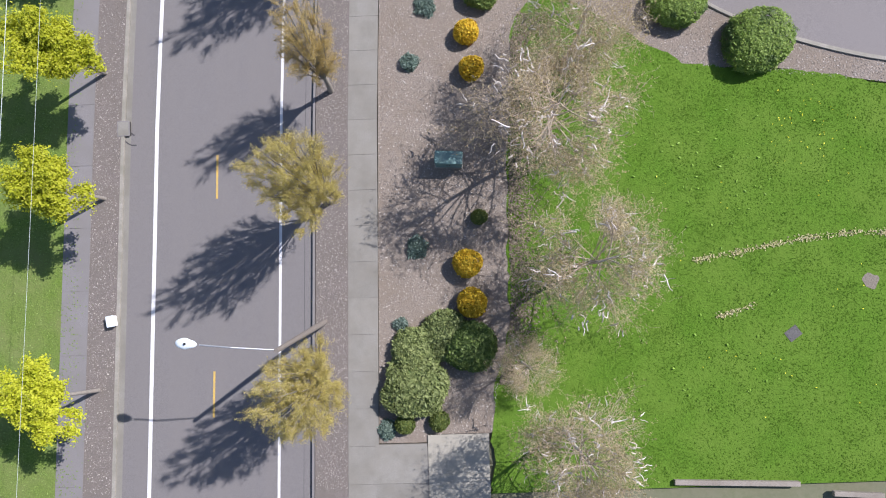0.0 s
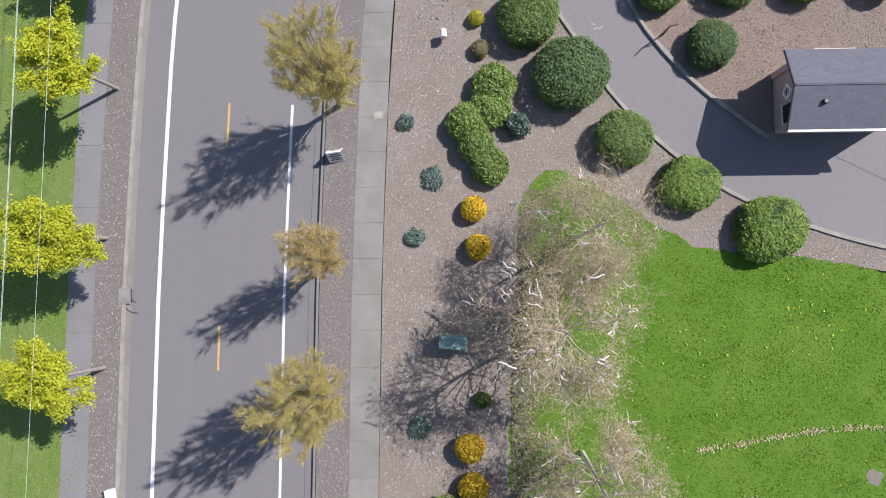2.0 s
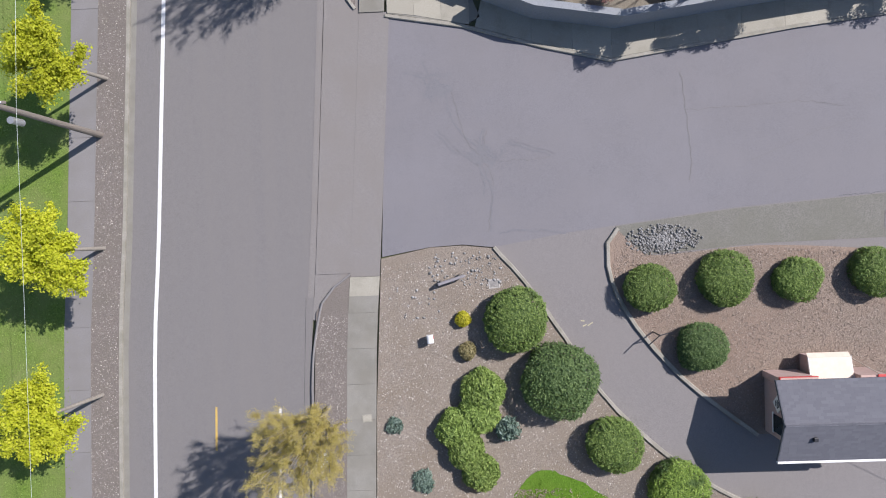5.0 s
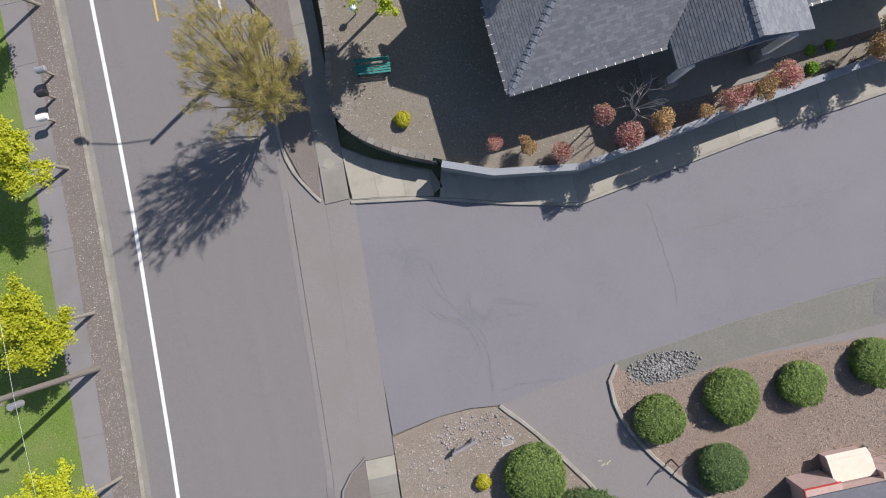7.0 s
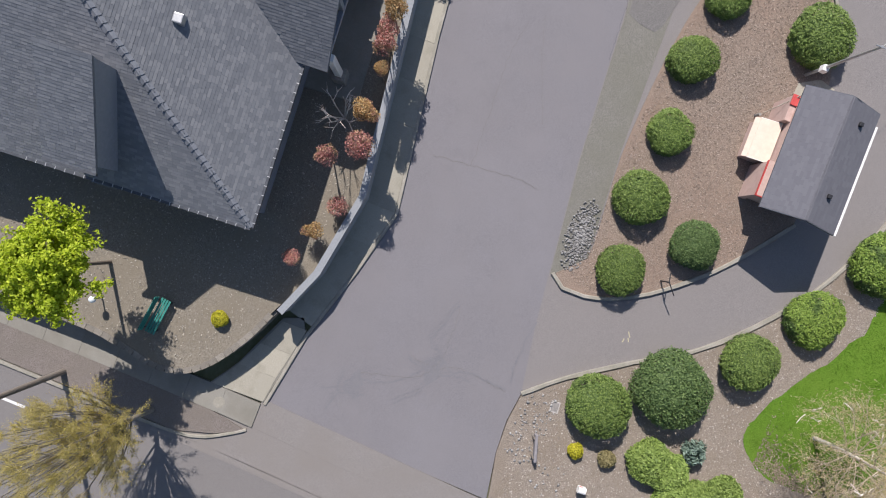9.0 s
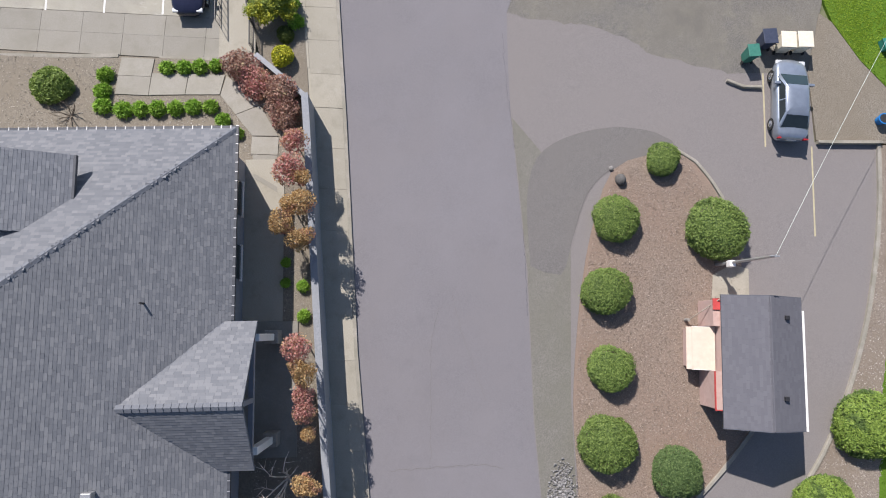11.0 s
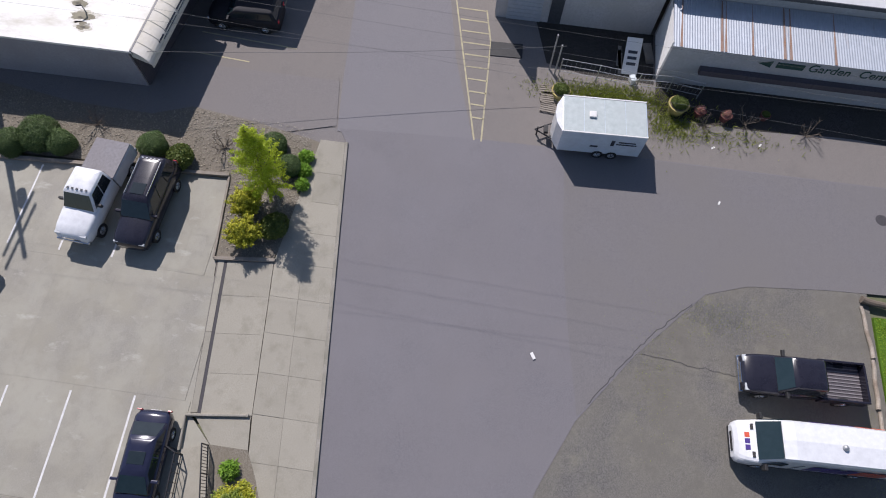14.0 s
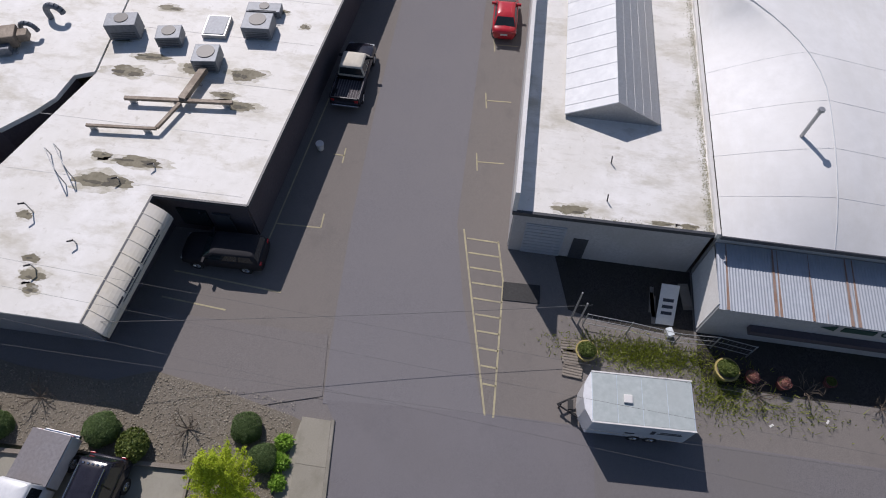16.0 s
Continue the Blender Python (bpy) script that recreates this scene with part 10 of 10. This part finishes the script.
beam((53.05, 14.75), (52.7, 12.65), 0.19, BARK, "fallen dark log beside the lot", "timber_log", False, 0.04)


# ---- bins ----
def wheelie_bin(x, y, turn, mat, label, s=1.0):
    t = empty("wheelie_bin", pose(x, y, 0.03, 0, 0, turn), label, "bin", "bins beside the drive")
    bm = box(bmesh.new(), -0.28 * s, 0.28 * s, -0.3 * s, 0.3 * s, 0.06, 0.95)
    for v in bm.verts:
        if v.co.z < 0.5:
            v.co.x, v.co.y = v.co.x * 0.8, v.co.y * 0.78 + 0.03
    bmesh.ops.bevel(bm, geom=list(bm.edges), offset=0.03, segments=2, affect='EDGES')
    part("body", bm, mat, t)
    bm = box(bmesh.new(), -0.31 * s, 0.31 * s, -0.35 * s, 0.33 * s, 0.955, 1.02, 0.025)
    for v in bm.verts:
        v.co.z += 0.05 * (1 - (v.co.x / 0.31 / s) ** 2) if v.co.z > 1.0 else 0
    part("lid", bm, mat, t)
    bm = bmesh.new()
    rod(bm, (-0.26 * s, 0.34 * s + 0.02, 0.93), (0.26 * s, 0.34 * s + 0.02, 0.93), 0.02, 0.02, 8)
    part("handle", bm, mat, t)
    for k in (-0.25 * s, 0.25 * s):
        bm = bmesh.new()
        rod(bm, (k - 0.03, 0.26 * s, 0.1), (k + 0.03, 0.26 * s, 0.1), 0.11, 0.11, 14)
        part("wheel", bm, TYRE, t)


wheelie_bin(37.0, 18.52, 97, BIN_GREEN, "dark green wheelie bin with a closed lid", 1.05)
wheelie_bin(37.86, 17.6, 96, BIN_NAVY, "dark navy wheelie bin with a closed lid", 1.25)
wheelie_bin(37.72, 16.6, 90, BIN_CREAM, "large cream wheelie bin with a closed lid", 1.34)
wheelie_bin(37.78, 15.67, 92, BIN_CREAM, "large cream wheelie bin with a closed lid", 1.34)
t = empty("plastic_tub", pose(33.75, 11.2, 0.06), "bright blue plastic tub on the grass edge", "tub")
bm = bmesh.new()
rod(bm, (0, 0, 0), (0, 0, 0.4), 0.22, 0.28, 18)
part("body", bm, BIN_BLUE, t)
bm = bmesh.new()
rod(bm, (0, 0, 0.4), (0, 0, 0.44), 0.31, 0.31, 18)
part("rim", bm, BIN_BLUE, t)
bm = bmesh.new()
rod(bm, (0, 0, 0.44), (0, 0, 0.445), 0.25, 0.25, 18)
part("contents", bm, BLACK_PLASTIC, t)
t = empty("garden_box", pose(38.1, 10.7, 0.06, 0, 0, 15), "small blue-green plastic box on the lawn", "box")
part("body", boxm(-0.3, 0.3, -0.22, 0.22, 0, 0.38, 0.03), TEAL, t)
part("lid", boxm(-0.32, 0.32, -0.24, 0.24, 0.385, 0.43, 0.015), TEAL, t)
ob = part("paper_scrap", boxm(-0.18, 0.18, -0.08, 0.08, 0.0, 0.012, 0.004), TRIM_WHITE)
for v in ob.data.vertices:
    v.co.z += 0.05 * abs(math.sin(v.co.x * 9))
ob.matrix_basis = pose(47.6, 31.7, 0.008, 0, 0, 30)
tagged(ob, "crumpled white paper scrap lying on asphalt", "litter")
# Flat black rectangle, about 1.1 by 2 m, with a strip at each end
t = empty("loading_mat", pose(67.05, 34.9, 0.0, 0, 0, 2), "flat black rectangular sheet lying on the asphalt", "mat")
part("mat", boxm(-0.58, 0.55, -1.02, 1.02, 0.0, 0.05, 0.01), BLACK_PLASTIC, t)
for s in (-0.99, 0.99):
    part("edge_strip", boxm(-0.56, 0.53, s - 0.03, s + 0.03, 0.051, 0.062), BLACK_METAL, t)
for x, y in ((61.6, 22.1), (62.2, 19.3), (57.9, 21.9)):
    ob = part("paper_scrap", boxm(-0.12, 0.12, -0.05, 0.05, 0.0, 0.012, 0.004), TRIM_WHITE)
    ob.matrix_basis = pose(x, y, 0.008, 0, 0, x * 40)
    tagged(ob, "small white scrap lying on asphalt", "litter")

# ---- yard of the garden centre ----
fence = empty("yard_fence", None, "low metal pipe fence with thin rails along the yard", "fence")
FP = [(65.6, 31.5), (65.45, 29.2), (65.2, 26.75), (65.3, 24.8), (65.05, 23.0)]
for x, y in FP:
    bm = bmesh.new()
    rod(bm, (x, y, -0.05), (x, y, 1.45), 0.035, 0.035, 8)
    part("post", bm, GALV, fence)
for zz in (0.35, 0.9, 1.42):
    bm = bmesh.new()
    for a, b in zip(FP, FP[1:]):
        rod(bm, (*a, zz), (*b, zz), 0.02, 0.02, 6)
    part("rail", bm, GALV, fence)
for (ax, ay), (bx, by) in zip(FP, FP[1:]):
    for k in range(1, 8):
        s = k / 8
        bm = bmesh.new()
        rod(bm, (ax + (bx - ax) * s, ay + (by - ay) * s, 0.35), (ax + (bx - ax) * s, ay + (by - ay) * s, 1.42), 0.006, 0.006, 4)
        part("wire_upright", bm, GALV, fence)
for x, y, h in ((65.6, 31.75, 2.5), (65.95, 32.1, 2.9)):
    bm = bmesh.new()
    rod(bm, (0, 0, -0.05), (0.05, 0, h), 0.05, 0.045, 10)
    ob = part("gate_post", bm, GALV)
    ob.matrix_basis = pose(x, y, 0)
    tagged(ob, "tall thin metal gate post beside the yard", "post", "gate posts")


def leaning_panel(x, y, w, h, turn, lean, mat, label, bars=0):
    t = empty("leaning_panel", pose(x, y, 0.0, 0, 0, turn), label, "panel")
    bm = boxm(-w / 2, w / 2, -0.03, 0.03, 0, h, 0.01)
    bmesh.ops.rotate(bm, cent=(0, 0, 0), matrix=Matrix.Rotation(radians(lean), 3, 'X'), verts=bm.verts)
    p_ = part("sheet", bm, mat, t)
    for k in range(bars):
        bm = boxm(-w * 0.3, w * 0.3, -0.04, -0.032, h * (0.25 + 0.16 * k), h * (0.33 + 0.16 * k))
        bmesh.ops.rotate(bm, cent=(0, 0, 0), matrix=Matrix.Rotation(radians(lean), 3, 'X'), verts=bm.verts)
        part("dark_bar", bm, DARK_MARK, p_)


leaning_panel(66.3, 27.15, 0.95, 2.2, -90, -52, TRIM_WHITE, "white board with dark bars leaning in the yard", 3)
t = empty("board_stack", pose(68.2, 25.95, 0.0, 0, 0, 8), "stack of grey weathered boards in the shade", "boards")
for k in range(4):
    part("board", boxm(-0.85 + 0.05 * k, 0.75 - 0.04 * k, -0.3 + 0.03 * k, 0.25 + 0.02 * k, k * 0.06, k * 0.06 + 0.05), WOOD_GREY, t)
for x, y, L, tn in ((67.1, 26.4, 1.7, 88), (67.4, 26.45, 1.5, 92), (67.7, 26.5, 1.6, 86)):
    ob = part("loose_board", boxm(-L / 2, L / 2, -0.11, 0.11, 0, 0.035, 0.006), WOOD_GREY)
    ob.matrix_basis = pose(x, y + 1.3, 0.0, 0, 0, tn - 90)
    tagged(ob, "grey weathered plank lying in the yard", "plank", "loose planks")
t = empty("white_carton", pose(65.76, 26.97, 0.0, 0, 0, 20), "small white box beside the fence", "box")
part("body", boxm(-0.22, 0.22, -0.16, 0.16, 0, 0.36, 0.015), TRIM_WHITE, t)
part("lid", boxm(-0.235, 0.235, -0.175, 0.175, 0.362, 0.4, 0.01), LAMP_WHITE, t)
for n, (x, y) in enumerate([(62.95, 31.95), (63.7, 32.0), (64.3, 32.1)]):
    t = empty("wood_pallet", pose(x, y, 0.0, 0, 0, 85 + 4 * n), "grey wooden pallet lying beside the trailer", "pallet", "pallets")
    for k in range(5):
        part("deck_board", boxm(-0.5, 0.5, -0.35 + k * 0.15, -0.25 + k * 0.15, 0.1, 0.125), WOOD_GREY, t)
    for s in (-0.45, 0.0, 0.45):
        part("bearer", boxm(s - 0.04, s + 0.04, -0.35, 0.36, 0, 0.098), WOOD_GREY, t)


def planter(x, y, r, h, mat, kit, label, plant=True):
    t = empty("planter_pot", pose(x, y, 0.0), label, "plant pot", "planter pots")
    bm = bmesh.new()
    prof = [(r * 0.72, 0), (r * 0.95, h * 0.9), (r * 1.05, h * 0.92), (r * 1.05, h), (r * 0.9, h), (r * 0.88, h * 0.85)]
    rings = [[bm.verts.new((q * math.cos(2 * math.pi * i / 18), q * math.sin(2 * math.pi * i / 18), zz)) for i in range(18)] for q, zz in prof]
    for a, b in zip(rings, rings[1:]):
        for i in range(18):
            bm.faces.new((a[i], a[(i + 1) % 18], b[(i + 1) % 18], b[i]))
    bm.faces.new(rings[0][::-1])
    part("pot", bm, mat, t)
    bm = bmesh.new()
    rod(bm, (0, 0, h * 0.8), (0, 0, h * 0.86), r * 0.88, r * 0.88, 18)
    part("soil", bm, MULCH, t)
    if plant:
        shrub(kit, "potted_plant", x, y, r * 0.8, h * 0.82, "leafy olive plant growing in a pot", "plant", "", 0.9)


YELLOW_RIM = surface("straw_basket", (0.42, 0.34, 0.12), (0.56, 0.46, 0.18), 12, 1.5, (0.3, 0.24, 0.1), 0.85, bump=0.3)
planter(63.95, 31.35, 0.55, 0.6, YELLOW_RIM, K_OLIVE[0], "round yellow-rimmed planter with an olive plant")
planter(63.95, 24.3, 0.6, 0.7, YELLOW_RIM, K_OLIVE[0], "round yellow-rimmed planter with an olive plant")
planter(63.85, 22.95, 0.35, 0.5, TERRACOTTA, K_RED[0], "dark terracotta pot with a red-leaved plant")
planter(63.75, 21.4, 0.35, 0.5, TERRACOTTA, K_RED[0], "dark terracotta pot with a red-leaved plant")
planter(64.2, 19.0, 0.3, 0.4, TERRACOTTA, K_OLIVE[0], "dark terracotta pot beside the building")
WEED = leafy("yard_weed", ((0.16, 0.19, 0.03), (0.26, 0.3, 0.05), (0.37, 0.41, 0.09)), trans=0.3)
p = np.concatenate([np.random.default_rng(251).normal(0, 1, (3600, 2)) * (0.45, 2.0) + (64.4, 28.2), np.random.default_rng(252).normal(0, 1, (1300, 2)) * (0.7, 0.9) + (62.9, 24.5), np.random.default_rng(254).normal(0, 1, (350, 2)) * (0.5, 1.6) + (62.4, 21.0)])
blades("yard_weeds", p, 0.0, 0.2, 0.02, WEED, 253, "straggly yellow-green weeds growing along the fence", "weeds")
p = np.concatenate([np.random.default_rng(255).normal(0, 1, (1500, 2)) * (0.7, 1.6) + (50.9, 22.3), np.random.default_rng(256).normal(0, 1, (900, 2)) * (1.8, 0.7) + (47.6, 25.6), np.random.default_rng(257).normal(0, 1, (500, 2)) * (1.3, 0.3) + (45.5, 15.2)])
blades("lot_weeds", p, 0.0, 0.03, 0.014, WEED, 258, "sparse olive weeds creeping over the gravel lot", "weeds")



t = empty("white_bucket", pose(75.3, 48.3, 0.0), "white plastic bucket standing beside the shop wall", "bucket")
bm = bmesh.new()
rod(bm, (0, 0, 0), (0, 0, 0.5), 0.2, 0.24, 16)
part("body", bm, TRIM_WHITE, t)
bm = bmesh.new()
rod(bm, (0, 0, 0.5), (0, 0, 0.54), 0.26, 0.26, 16)
part("lid", bm, TRIM_WHITE, t)
